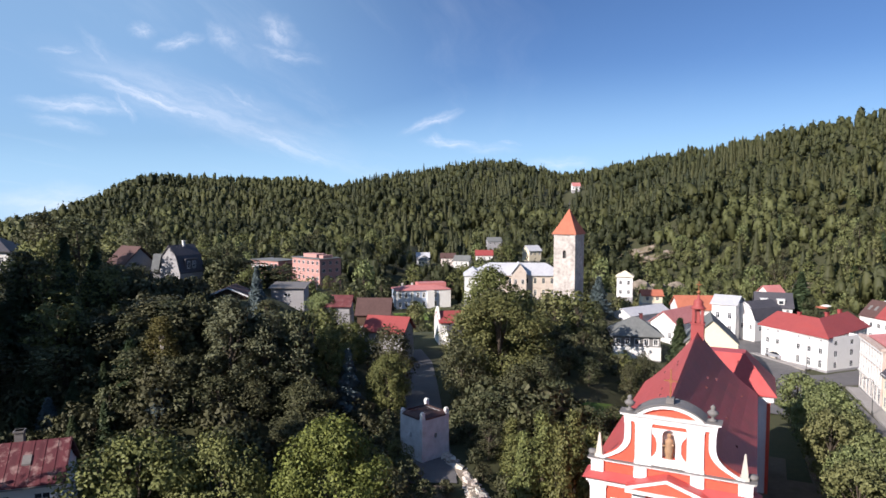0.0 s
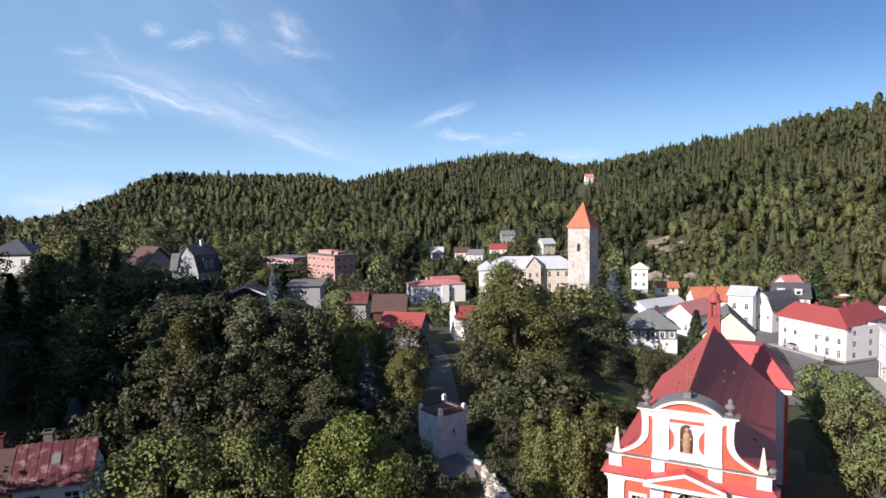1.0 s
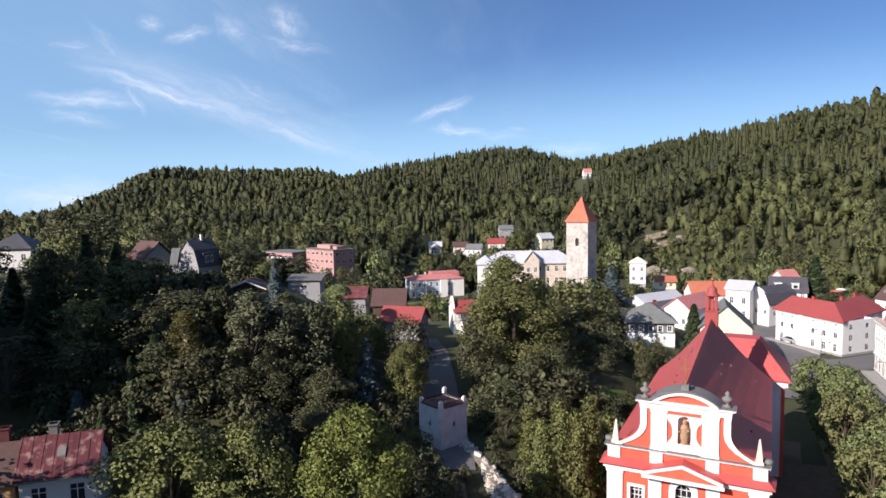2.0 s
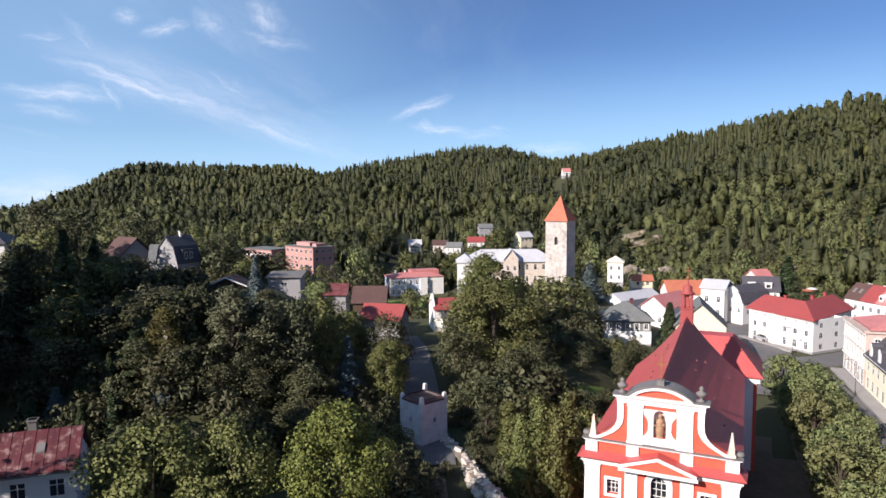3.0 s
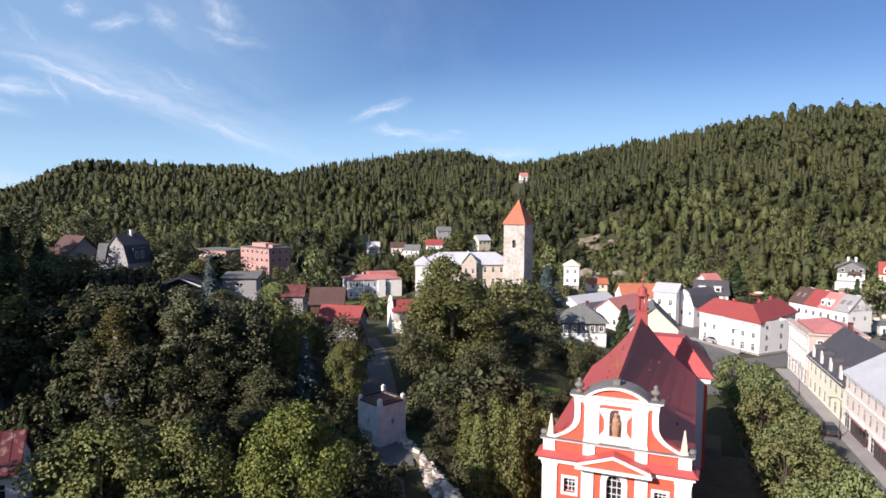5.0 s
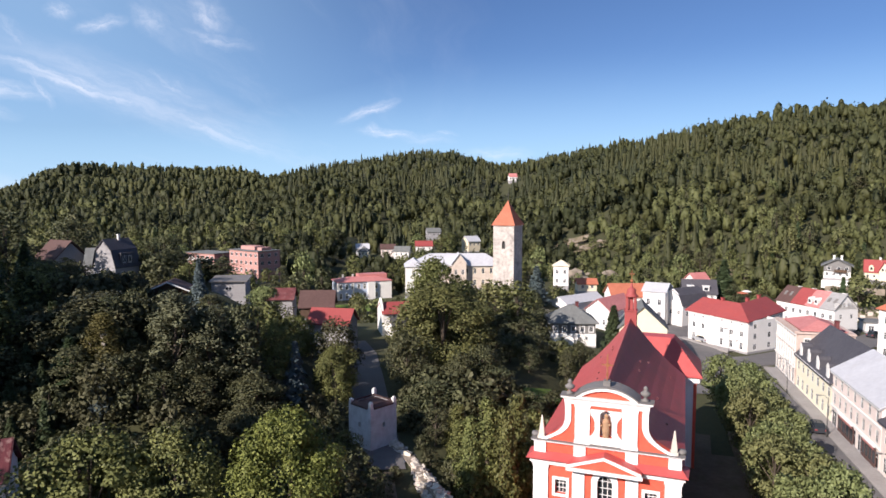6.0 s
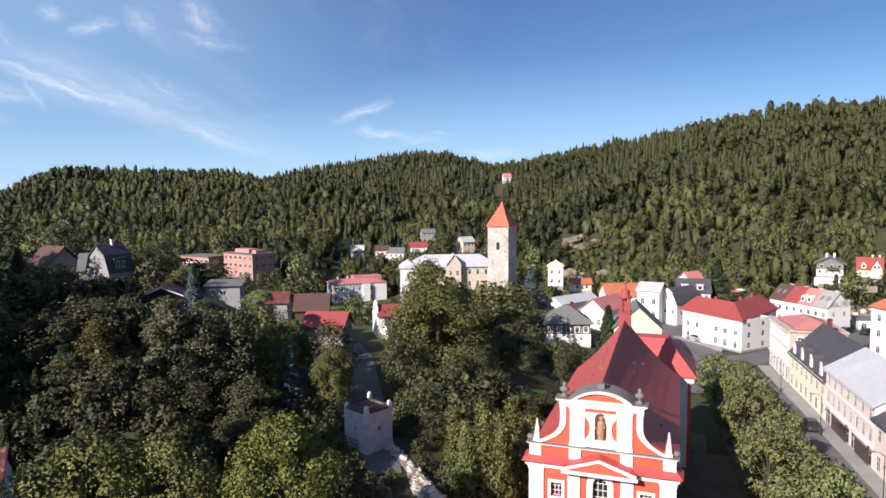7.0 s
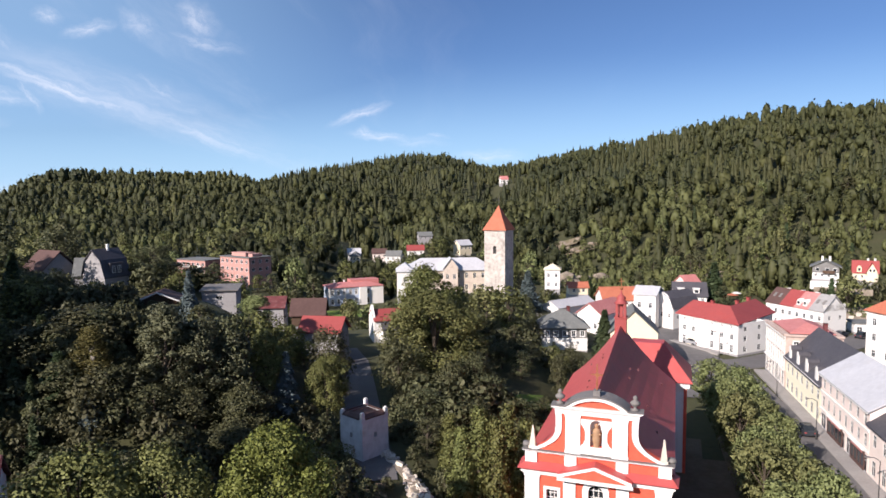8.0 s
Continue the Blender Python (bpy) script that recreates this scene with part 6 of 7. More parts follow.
def plant_to(template, x, y, top, s=1.0):
    """Plants a tree whose crown ends at the height top."""
    if template.name not in HEIGHT:
        HEIGHT[template.name] = max(v.co.z for v in template.children[1].data.vertices)
    h, z = HEIGHT[template.name], gz(x, y)
    return plant(template, x, y, s, max(0.3, (top - z) / h))


PLACED += [(93, 206, 1.0, 4, 9), (15, 165, 8.5, 12, 6), (-10, 92, 8, 1, 4), (-13, 108, 8, 1, 5), (23, 122, 5.2, 4, 8)]


def low_enough(x, y, top, r):
    """The height to which the gardeners let a tree grow, so that it leaves the houses behind it in the open."""
    for hx, hy, hz, hh, hw in PLACED:
        if hy > y + 3 and abs(x / y - hx / hy) < (hw * 0.5 / hy + r * 0.8 / y):
            top = min(top, 33 + (hz + hh * 0.12 - 33) / hy * y)
    return top


bpy.context.view_layer.update()
# foreground
plant_to(T_MAPLE, -11.0, 43, 17.4, 0.80)
for x, y, s in ((-8.6, 58, 0.8), (-9.4, 55, 0.9), (-8.4, 51.5, 0.9), (-7.8, 47.5, 0.9), (-9.6, 61.5, 0.6), (-7.5, 44.5, 0.8)):
    plant(T_UNDER, x, y, s)
for x, y, s in ((-3.6, 70, 0.7), (-1.2, 68.4, 0.75), (-4.6, 73, 0.8), (-1.6, 72, 0.9), (0.8, 70, 0.8), (-5.2, 69.4, 0.5), (-3.0, 67.2, 0.5), (-4.8, 76.5, 0.9), (-11.5, 66.5, 0.8), (-12.4, 70, 0.9), (-14.6, 67.5, 1.0), (-13.4, 63.5, 0.9), (-15.6, 71.5, 1.0), (-17.2, 64.5, 0.9), (-0.4, 52, 0.6), (1.0, 54.2, 0.7), (2.6, 50.6, 0.7), (-6.6, 55.2, 0.6), (-6.8, 51, 0.7), (-6.4, 48, 0.7), (-4.9, 57.2, 0.4), (-5.6, 53.4, 0.5), (-5.0, 46.5, 0.7), (-0.6, 57.6, 0.5), (-1.8, 61.2, 0.5), (0.4, 60.4, 0.7), (1.8, 56.4, 0.7), (-2.8, 64.2, 0.45)):
    plant(T_UNDER, x, y, s)
plant_to(T_OLIVE, -23.4, 41, 16.6, 0.95)
plant_to(T_OLIVE, -18.8, 42.5, 16.2, 0.74)
for x, y, s in ((-30, 52, 1.0), (-27.5, 54, 1.1), (-25, 52.5, 1.0), (-28, 49.5, 1.0), (-24.5, 56.5, 1.2), (-31, 56, 1.2), (-21.5, 54, 1.1), (-26, 59, 1.2), (-29.5, 60, 1.1), (-33, 53.5, 1.0), (-22, 49.5, 1.0)):
    plant(T_UNDER, x, y, s)
plant_to(T_BIRCH, -34.6, 64, 20.6, 0.76)
for x, y, top, s in ((-36.8, 62, 14.6, 0.6), (-32.0, 62.5, 15.0, 0.55)):
    plant_to(T_MID[0], x, y, top, s)
for x, y, top, s in ((-43.5, 55.5, 13.2, 0.5), (-40.6, 58.5, 14.0, 0.5), (-38.2, 55.0, 12.6, 0.45), (-45.5, 59, 14.6, 0.5), (-36.2, 56.6, 12.6, 0.4), (-41.5, 62.5, 14.6, 0.45), (-38.8, 60.6, 13.6, 0.4)):
    plant_to(T_SPRUCE, x, y, top, s)
for x, y, top, s in ((-28.2, 66, 22.4, 0.95), (-25.2, 67.6, 20.6, 0.9), (-22.4, 69.4, 18.8, 0.85)):
    plant_to(T_POPLAR, x, y, top, s)
for x, y, top, s in ((-30.6, 70.5, 16.5, 0.65), (-24.6, 63.8, 13.0, 0.5), (-27.8, 62.0, 12.6, 0.5), (-21.0, 65.0, 13.2, 0.55)):
    plant_to(T_MID[0], x, y, top, s)
for k in range(18):
    plant(T_UNDER, -34 + 0.8 * k + rs.uniform(-0.8, 0.8), 62 + (k * 5.1) % 12 + rs.uniform(-1, 1), rs.uniform(0.8, 1.25))
plant_to(T_BLUE, -32.6, 84, 24.2, 0.8)
plant_to(T_OLIVE, -20.2, 74, 17.6, 0.66)
plant_to(T_BROAD[0], -14.6, 84, 16.0, 0.75)
plant_to(T_OLIVE, -20.8, 87, 16.0, 0.6)
plant_to(T_BLUE, -17.6, 73, 16.0, 1.05)
plant_to(T_OLIVE, -13.2, 75, 14.6, 0.6)
plant_to(T_LIME[1], -28.0, 98, 18.6, 0.8)
plant_to(T_OAK, -0.8, 92, 19.3, 0.98)
plant_to(T_OLIVE, -2.4, 106, 21.4, 1.15)
for x, y, top, s in ((-3.5, 84, 10.6, 0.55), (1.5, 83.5, 11.2, 0.6), (4.6, 86, 11.6, 0.6)):
    plant_to(T_BROAD[2], x, y, top, s)
for x, y, s in ((2, 80, 1.1), (5, 79, 1.2), (8, 77.5, 1.1), (11, 76.5, 1.0), (0, 78.5, 1.2), (13.5, 79, 1.1), (9, 81.5, 1.0), (4, 76, 1.2), (6.8, 74.5, 1.1), (-2.5, 80, 1.2), (15, 82.5, 1.0), (1.5, 74, 1.1), (12, 73, 1.0), (7.5, 84, 0.8), (18, 87, 1.0)):
    plant(T_BUSH, x, y, s)
plant_to(T_BROAD[1], 2.8, 108, 13.0, 0.85)
for x, y, top, s in ((-6.3, 98, 11.5, 0.6), (-8.2, 107, 10.6, 0.45), (-4.4, 104, 12.5, 0.65)):
    plant_to(T_BROAD[2], x, y, top, s)
for x, y, top in ((131, 197.5, 6.0), (135.5, 198.5, 6.2), (127.5, 199, 6.4), (114.5, 191, 5.0), (118.5, 190, 5.0), (123, 191.5, 5.4), (139, 200, 6.4)):
    plant_to(T_BUSH, x, y, top, 1.0)
plant_to(T_BROAD[2], -5.5, 84, 13.5, 0.7)
for x, y, top, s in ((2.0, 58, 12.0, 0.72), (5.0, 57.5, 12.8, 0.78), (1.0, 62, 10.4, 0.66), (8.2, 60.5, 11.6, 0.8), (3.8, 63, 12.2, 0.8), (7.0, 65, 11.6, 0.78), (1.0, 66, 10.8, 0.7)):
    plant_to(T_CYPRESS, x, y, top, s)
for x, y, top, s in ((12.8, 103, 10.2, 0.6), (9, 118, 10.2, 0.7), (15, 122, 9.8, 0.6), (17.5, 94, 9.4, 0.4), (9.5, 99, 9.6, 0.5), (21.5, 104, 8.6, 0.5), (18, 136, 11.0, 0.7)):
    plant_to(T_BROAD[rs.randint(3)], x, y, top, s)
for x, y, top, s in ((4, 73, 9.6, 0.5), (9.5, 71, 8.4, 0.45), (-1.5, 75, 10.5, 0.6), (14, 99, 9.4, 0.4), (18.5, 100, 9.2, 0.4), (6.5, 82, 9.4, 0.5), (10.5, 80, 7.6, 0.5), (14, 84.5, 6.6, 0.5), (6, 90, 10, 0.5), (18.5, 89, 7.0, 0.5), (12, 95, 9.4, 0.5), (7, 96, 11.5, 0.6), (19, 110, 8, 0.5), (5, 112, 12.5, 0.7), (22, 96, 8.5, 0.5), (13, 112, 9.6, 0.5)):
    plant_to(T_MID[rs.randint(3)], x, y, top, s)
plant_to(T_SPRUCE, 31.8, 124, 11.6, 1.25)
for x, y, top, s in ((12.5, 156.5, 10.0, 0.6), (17.5, 155, 9.2, 0.55), (8.5, 153, 9.6, 0.6), (20.5, 157.5, 9.0, 0.5)):
    plant_to(T_BROAD[2], x, y, top, s)
plant_to(T_BLUE, 22.0, 161, 15.2, 1.7)
plant_to(T_SPRUCE, 77.5, 182, 14.6, 1.8)
plant_to(T_BROAD[0], 79.0, 181, 8.0, 0.7)
for k in range(8):
    y = 48 + k * 6.7
    plant_to(T_LIME[k % 2], row_x(y) - 11.0 - rs.uniform(0, 0.5), y + rs.uniform(-0.8, 0.8), 7.7 + rs.uniform(-0.9, 0.8), rs.uniform(0.74, 0.92))
    if k < 8:
        plant_to(T_LIME[(k + 1) % 2], row_x(y + 3.2) - 14.2 - rs.uniform(0, 0.5), y + 3.2 + rs.uniform(-0.8, 0.8), 7.8 + rs.uniform(-0.9, 0.8), rs.uniform(0.74, 0.92))
# slope on the left, shaded by an unseen mound added outside the view
for x, y, top, s, kind in ((-66, 96, 29.8, 1.1, 0), (-39, 70, 20.5, 1.0, 0), (-71, 88, 29.4, 1.1, 0), (-78, 104, 30.4, 1.1, 1), (-48, 117, 25.0, 1.1, 0), (-45, 120, 26.6, 1.2, 0), (-60, 124, 24, 1.0, 2), (-73, 124, 27.4, 1.0, 0), (-84, 112, 29.6, 1.1, 1), (-44, 62, 15.5, 0.9, 0), (-50, 58, 19, 1.1, 1), (-27.5, 76, 18.0, 0.8, 0), (-60, 64, 24, 1.1, 0), (-88, 98, 29.6, 1.1, 0), (-70, 76, 28, 1.1, 1)):
    plant_to(T_MID[kind], x, y, max(gz(x, y) + 3, low_enough(x, y, top, 3)), s)
for x, y, top in ((-42, 68, 21.5), (-37.5, 63, 18.5), (-47.5, 73, 24.5), (-52, 64, 22.0), (-45, 76, 23.5), (-52, 82, 25), (-55, 70, 25), (-62, 78, 27.5), (-46, 66, 22.5), (-58, 88, 26.5), (-50, 75, 24), (-56, 79, 25), (-60, 71, 26)):
    plant_to(T_SPRUCE, x, y, max(gz(x, y) + 4, low_enough(x, y, top, 2)), 0.85)
# firs out of view on the mound, added to lengthen its shadow
for k in range(14):
    u, v = -17 + 34 * ((k * 0.382) % 1), rs.uniform(-8, 9)
    x, y = -78 + u * 0.77 + v * 0.64, 43 - u * 0.64 + v * 0.77
    plant(T_FIR, x, y, rs.uniform(0.9, 1.15))
# two unseen trees added on the sun side to shade the old house walls
plant_to(T_MID[0], -42.2, 35.5, 17.0, 1.1)
plant_to(T_MID[2], -46.5, 38.5, 16.0, 1.1)
# overtall poplars out of view, added to block the sun from lane and gate turret
for x, y, top in ((-40.9, 31.4, 36.5), (-39.3, 29.8, 37.0), (-42.3, 28.6, 37.0), (-45.5, 27.4, 39.0), (-43.7, 25.2, 38.5), (-44.2, 30.2, 38.0)):
    plant_to(T_POPLAR, x, y, top, 1.25)
plant_to(T_BLUE, -33, 60, 14.0, 0.75)
plant_to(T_BLUE, -42, 57, 14.4, 0.7)
plant_to(T_BROAD[0], -50.3, 113, 25.2, 0.85)
# middle distance: gardens and the valley floor
for x, y, top, s, kind in ((-73.8, 211, 12.4, 0.9, 0), (-48.4, 216, 12.2, 1.0, 2), (-60, 213, 8.5, 0.6, 1), (-84, 222, 10.5, 0.8, 1), (-54, 208, 9.0, 0.7, 0)):
    plant_to(T_FAR[kind], x, y, top, s)
HOUSES = [(row[0], row[1]) for row in PLACED]
PLACED[:] = [(hx, hy, hz + (hh * 0.3 if hy > 215 and hx < -4 and not 212 < hy < 232 else hh * 0.6 if hx < -50 and hy < 130 else 0), hh, hw) for hx, hy, hz, hh, hw in PLACED]


def clear(x, y, r):
    return all(math.hypot(x - hx, y - hy) > r for hx, hy in HOUSES)


def hidden_by(x, y, x0, x1, y0, y1):
    return x0 < x < x1 and y0 < y < y1


n = tries = 0
while n < 190 and tries < 5000:
    tries += 1
    y = rs.uniform(112, 345)
    x = rs.uniform(-0.70, 0.66) * y
    if not clear(x, y, 8.0) or (y < 186 and 30 < x < 108) or hidden_by(x, y, -34, -10, 168, 190) or hidden_by(x, y, 13, 30, 125, 178):
        continue
    pick, s, z = rs.rand(), rs.uniform(0.6, 1.0), gz(x, y)
    tpl = T_FIR if pick < 0.14 else T_FAR[rs.randint(3)]
    top = low_enough(x, y, z + rs.uniform(6, 12), 4 * s)
    if top < z + 2.5:
        continue
    plant_to(tpl, x, y, top, min(s, (top - z) / 8))
    n += 1
n = tries = 0
while n < 36 and tries < 3000:
    tries += 1
    x, y = rs.uniform(-85, -13), rs.uniform(50, 118)
    if not clear(x, y, 5.5) or hidden_by(x, y, -45, -23, 48, 67) or hidden_by(x, y, -44, -32, 67, 92) or x / y < -0.8 or abs(x + 6 + 0.19 * (y - 60)) < 5:
        continue
    z, s = gz(x, y), rs.uniform(0.6, 1.0)
    top = low_enough(x, y, z + rs.uniform(5, 9.5), 4 * s)
    if top < z + 2.5:
        continue
    plant_to(T_FIR if rs.rand() < 0.24 else T_MID[rs.randint(3)], x, y, top, min(s, (top - z) / 7))
    n += 1
for x, y, top, s in ((-19.5, 60, 12.0, 0.7), (-20, 66, 13.5, 0.8)):
    plant_to(T_BROAD[1], x, y, top, s)
for x, y, top, s in ((-11.2, 57, 10.5, 0.45), (-10.2, 52, 10.8, 0.5), (-12.5, 50, 11.5, 0.55), (-9.8, 61.5, 9.6, 0.35), (-1.4, 65.5, 9.6, 0.35)):
    plant_to(T_MID[rs.randint(3)], x, y, top, s)
n = 0
while n < 90:
    y = rs.uniform(50, 200)
    x = rs.uniform(-0.55, 0.6) * y
    if not clear(x, y, 6) or 3 < x < 21 and 79 < y < 99 or x > 8 + 0.1 * y and y < 190 or -14 < x - (-6 - 0.1 * (y - 60)) < 3.2 or y < 66 and -20 < x < 3.2:
        continue
    plant(T_UNDER if y < 75 else T_BUSH, x, y, min(rs.uniform(0.6, 1.3), max(0.35, (low_enough(x, y, 99, 2) - gz(x, y)) / 4)))
    n += 1

for k in range(26):
    x, y = rs.uniform(-47, -29), rs.uniform(66, 93)
    if clear(x, y, 4.5):
        plant(T_UNDER, x, y, min(rs.uniform(0.8, 1.6), max(0.4, (low_enough(x, y, 99, 2) - gz(x, y)) / 3.6)))
for k in range(16):
    plant(T_UNDER, rs.uniform(-46, -37), rs.uniform(47, 64), rs.uniform(0.5, 1.0))
for x, y, top, s in ((-39.6, 67, 14.6, 0.75), (-36.8, 69.5, 15.2, 0.6), (-42.6, 66, 15.0, 0.7)):
    plant_to(T_MID[0], x, y, top, s)
for x, y, s in ((-37.5, 65, 1.0), (-39, 66.5, 1.1), (-36.2, 66.2, 0.9), (-38, 68.2, 1.1), (-35.5, 68.5, 1.0), (-40.6, 64.8, 1.0)):
    plant(T_UNDER, x, y, s)
for k in range(9):
    plant(T_UNDER, -43 + k * 0.9, 64 + (k * 3.7) % 8, rs.uniform(0.7, 1.1))
for k in range(20):
    plant(T_UNDER, -45.5 + 0.62 * k + rs.uniform(-1, 1), 53 + (k * 5.3) % 10 + rs.uniform(-1, 1), rs.uniform(0.6, 1.0))

# bare stony places on the slope
BARE = [(64, 715, 16), (70, 735, 14), (67, 352, 8.5), (72, 330, 7.5), (60, 340, 6.0), (104, 250, 8.0), (112, 262, 6.0), (96, 232, 5.0), (122, 236, 5.0)]
for bx, by, br in BARE[2:4] + BARE[5:6] + BARE[7:]:
    ribbon("bare_slope", [(bx - br, by + 3), (bx, by), (bx + br, by - 3)], br * 2.2, "scree", "bare brown stony slope with dry grass", "ground", 0.25)
    for k in range(9):
        x, y = bx + rs.uniform(-br, br), by + rs.uniform(-br, br)
        s = rs.uniform(0.6, 1.7)
        boulder("boulder", x, y, gz(x, y) + 0.3 * s, s * 1.5, s, s, k + bx, "pale weathered boulder on the bare slope", "rock", 2)
    for k in range(8):
        x, y = bx + rs.uniform(-br, br) * 1.3, by + rs.uniform(-br, br)
        plant(T_BUSH, x, y, rs.uniform(0.5, 0.9))
PLACED += [(67, 352, 9, 4, 16), (72, 330, 6, 4, 14), (104, 250, 16, 4, 16)]

n = 0
while n < 130:
    y = rs.uniform(184, 280)
    x = rs.uniform(0.16, 0.60) * y
    if not clear(x, y, 5.0):
        continue
    plant(T_SHRUB, x, y, rs.uniform(0.6, 1.25))
    n += 1

for k in range(46):
    x, y = 104 + rs.normal() * 11, 249 + rs.normal() * 8
    if clear(x, y, 5.0):
        plant(T_SHRUB, x, y, rs.uniform(0.5, 1.0))

# ---- the wooded hills: one growth of many trees ----


def ball(n):
    """A cube blown up to a ball: quads with their corner points, n by n a side."""
    g = np.linspace(-1, 1, n + 1)
    out = []
    for axis in range(3):
        for side in (-1, 1):
            for i in range(n):
                for j in range(n):
                    c = [(g[i], g[j]), (g[i + 1], g[j]), (g[i + 1], g[j + 1]), (g[i], g[j + 1])]
                    if side < 0:
                        c = c[::-1]
                    out.append([np.insert(np.array(p), axis, side)[[0, 1, 2]] if axis != 1 else np.array([p[1], side, p[0]]) for p in c])
    return unit(np.tan(np.array(out) * math.pi / 4.4))


def lumpy(q, seed):
    """Bulges of a crown, the same for the same direction."""
    f = 0
    for k, w in ((2.3, 0.20), (4.1, 0.15), (7.3, 0.09)):
        f = f + w * np.sin(q[..., 0] * k + seed * 1.7) * np.sin(q[..., 1] * k * 1.1 + seed * 2.9) * np.cos(q[..., 2] * k * 0.9 + seed)
    return 1 + 1.6 * f


def far_broad(seed, near):
    """A crown for the hills: a lumpy body with loose sprays round it. Quads, their shading normals."""
    q = ball((3, 2, 2)[near])
    h, r = 8.5 + rs.uniform(0, 3), rs.uniform(2.7, 3.6)
    size = np.array([r, r, h * 0.5])
    body = q * lumpy(q, seed)[..., None] * size * (0.68, 0.70, 0.84)[near] + (0, 0, h * 0.52)
    d = unit(rs.normal(size=((62, 34, 13)[near], 3)) + (0, 0, 0.3))
    p = d * lumpy(d, seed)[:, None] * size * rs.uniform((0.66, 0.66, 0.8)[near], (1.12, 1.06, 1.0)[near], (len(d), 1)) + (0, 0, h * 0.52)
    v, _ = leaf_quads(p, unit(d + rs.normal(size=d.shape) * 0.4), (0.86, 1.16, 1.45)[near])
    bumps = unit(q + 0.42 * np.sin(q[..., [1, 2, 0]] * 5 + seed) + rs.normal(size=(len(q), 1, 3)) * 0.22)
    return np.concatenate([body, v.reshape(-1, 4, 3)]), np.concatenate([bumps, np.repeat(unit(d + rs.normal(size=d.shape) * 0.28)[:, None], 4, 1)])


def far_spruce(seed, near):
    h, r = rs.uniform(9, 12.5), rs.uniform(2.1, 2.9)
    tiers, sides = (6, 4, 3)[near], (8, 7, 6)[near]
    quads_, nor = [], []
    for k in range(tiers):
        z0, z1 = h * (0.05 + 0.85 * k / tiers), h * min(1.0, 0.05 + 0.85 * (k + 1.5) / tiers)
        r0, r1 = r * (1 - k / tiers) ** 0.85 + 0.15, r * (1 - min(1, (k + 1.5) / tiers)) * 0.6 + 0.05
        rim = r0 * rs.uniform(0.72, 1.25, sides + 1)
        rim[-1] = rim[0]
        for j in range(sides):
            t0, t1 = 2 * math.pi * j / sides + k, 2 * math.pi * (j + 1) / sides + k
            quads_.append([(rim[j] * math.cos(t0), rim[j] * math.sin(t0), z0), (rim[j + 1] * math.cos(t1), rim[j + 1] * math.sin(t1), z0), (r1 * math.cos(t1), r1 * math.sin(t1), z1), (r1 * math.cos(t0), r1 * math.sin(t0), z1)])
            nor.append([(math.cos(t), math.sin(t), 0.45) for t in (t0, t1, t1, t0)])
    body, nor = np.array(quads_), unit(np.array(nor))
    p, nn = conifer_points(h, r * 1.35, 9, (8, 5, 3)[near], 0.04)
    v, _ = leaf_quads(p, unit(nn * 0.5 + unit(p * (1, 1, 0)) * 0.7), (0.9, 1.1, 1.3)[near])
    return np.concatenate([body, v.reshape(-1, 4, 3)]), np.concatenate([nor, np.repeat(unit(nn + unit(p * (1, 1, 0)))[:, None], 4, 1)])


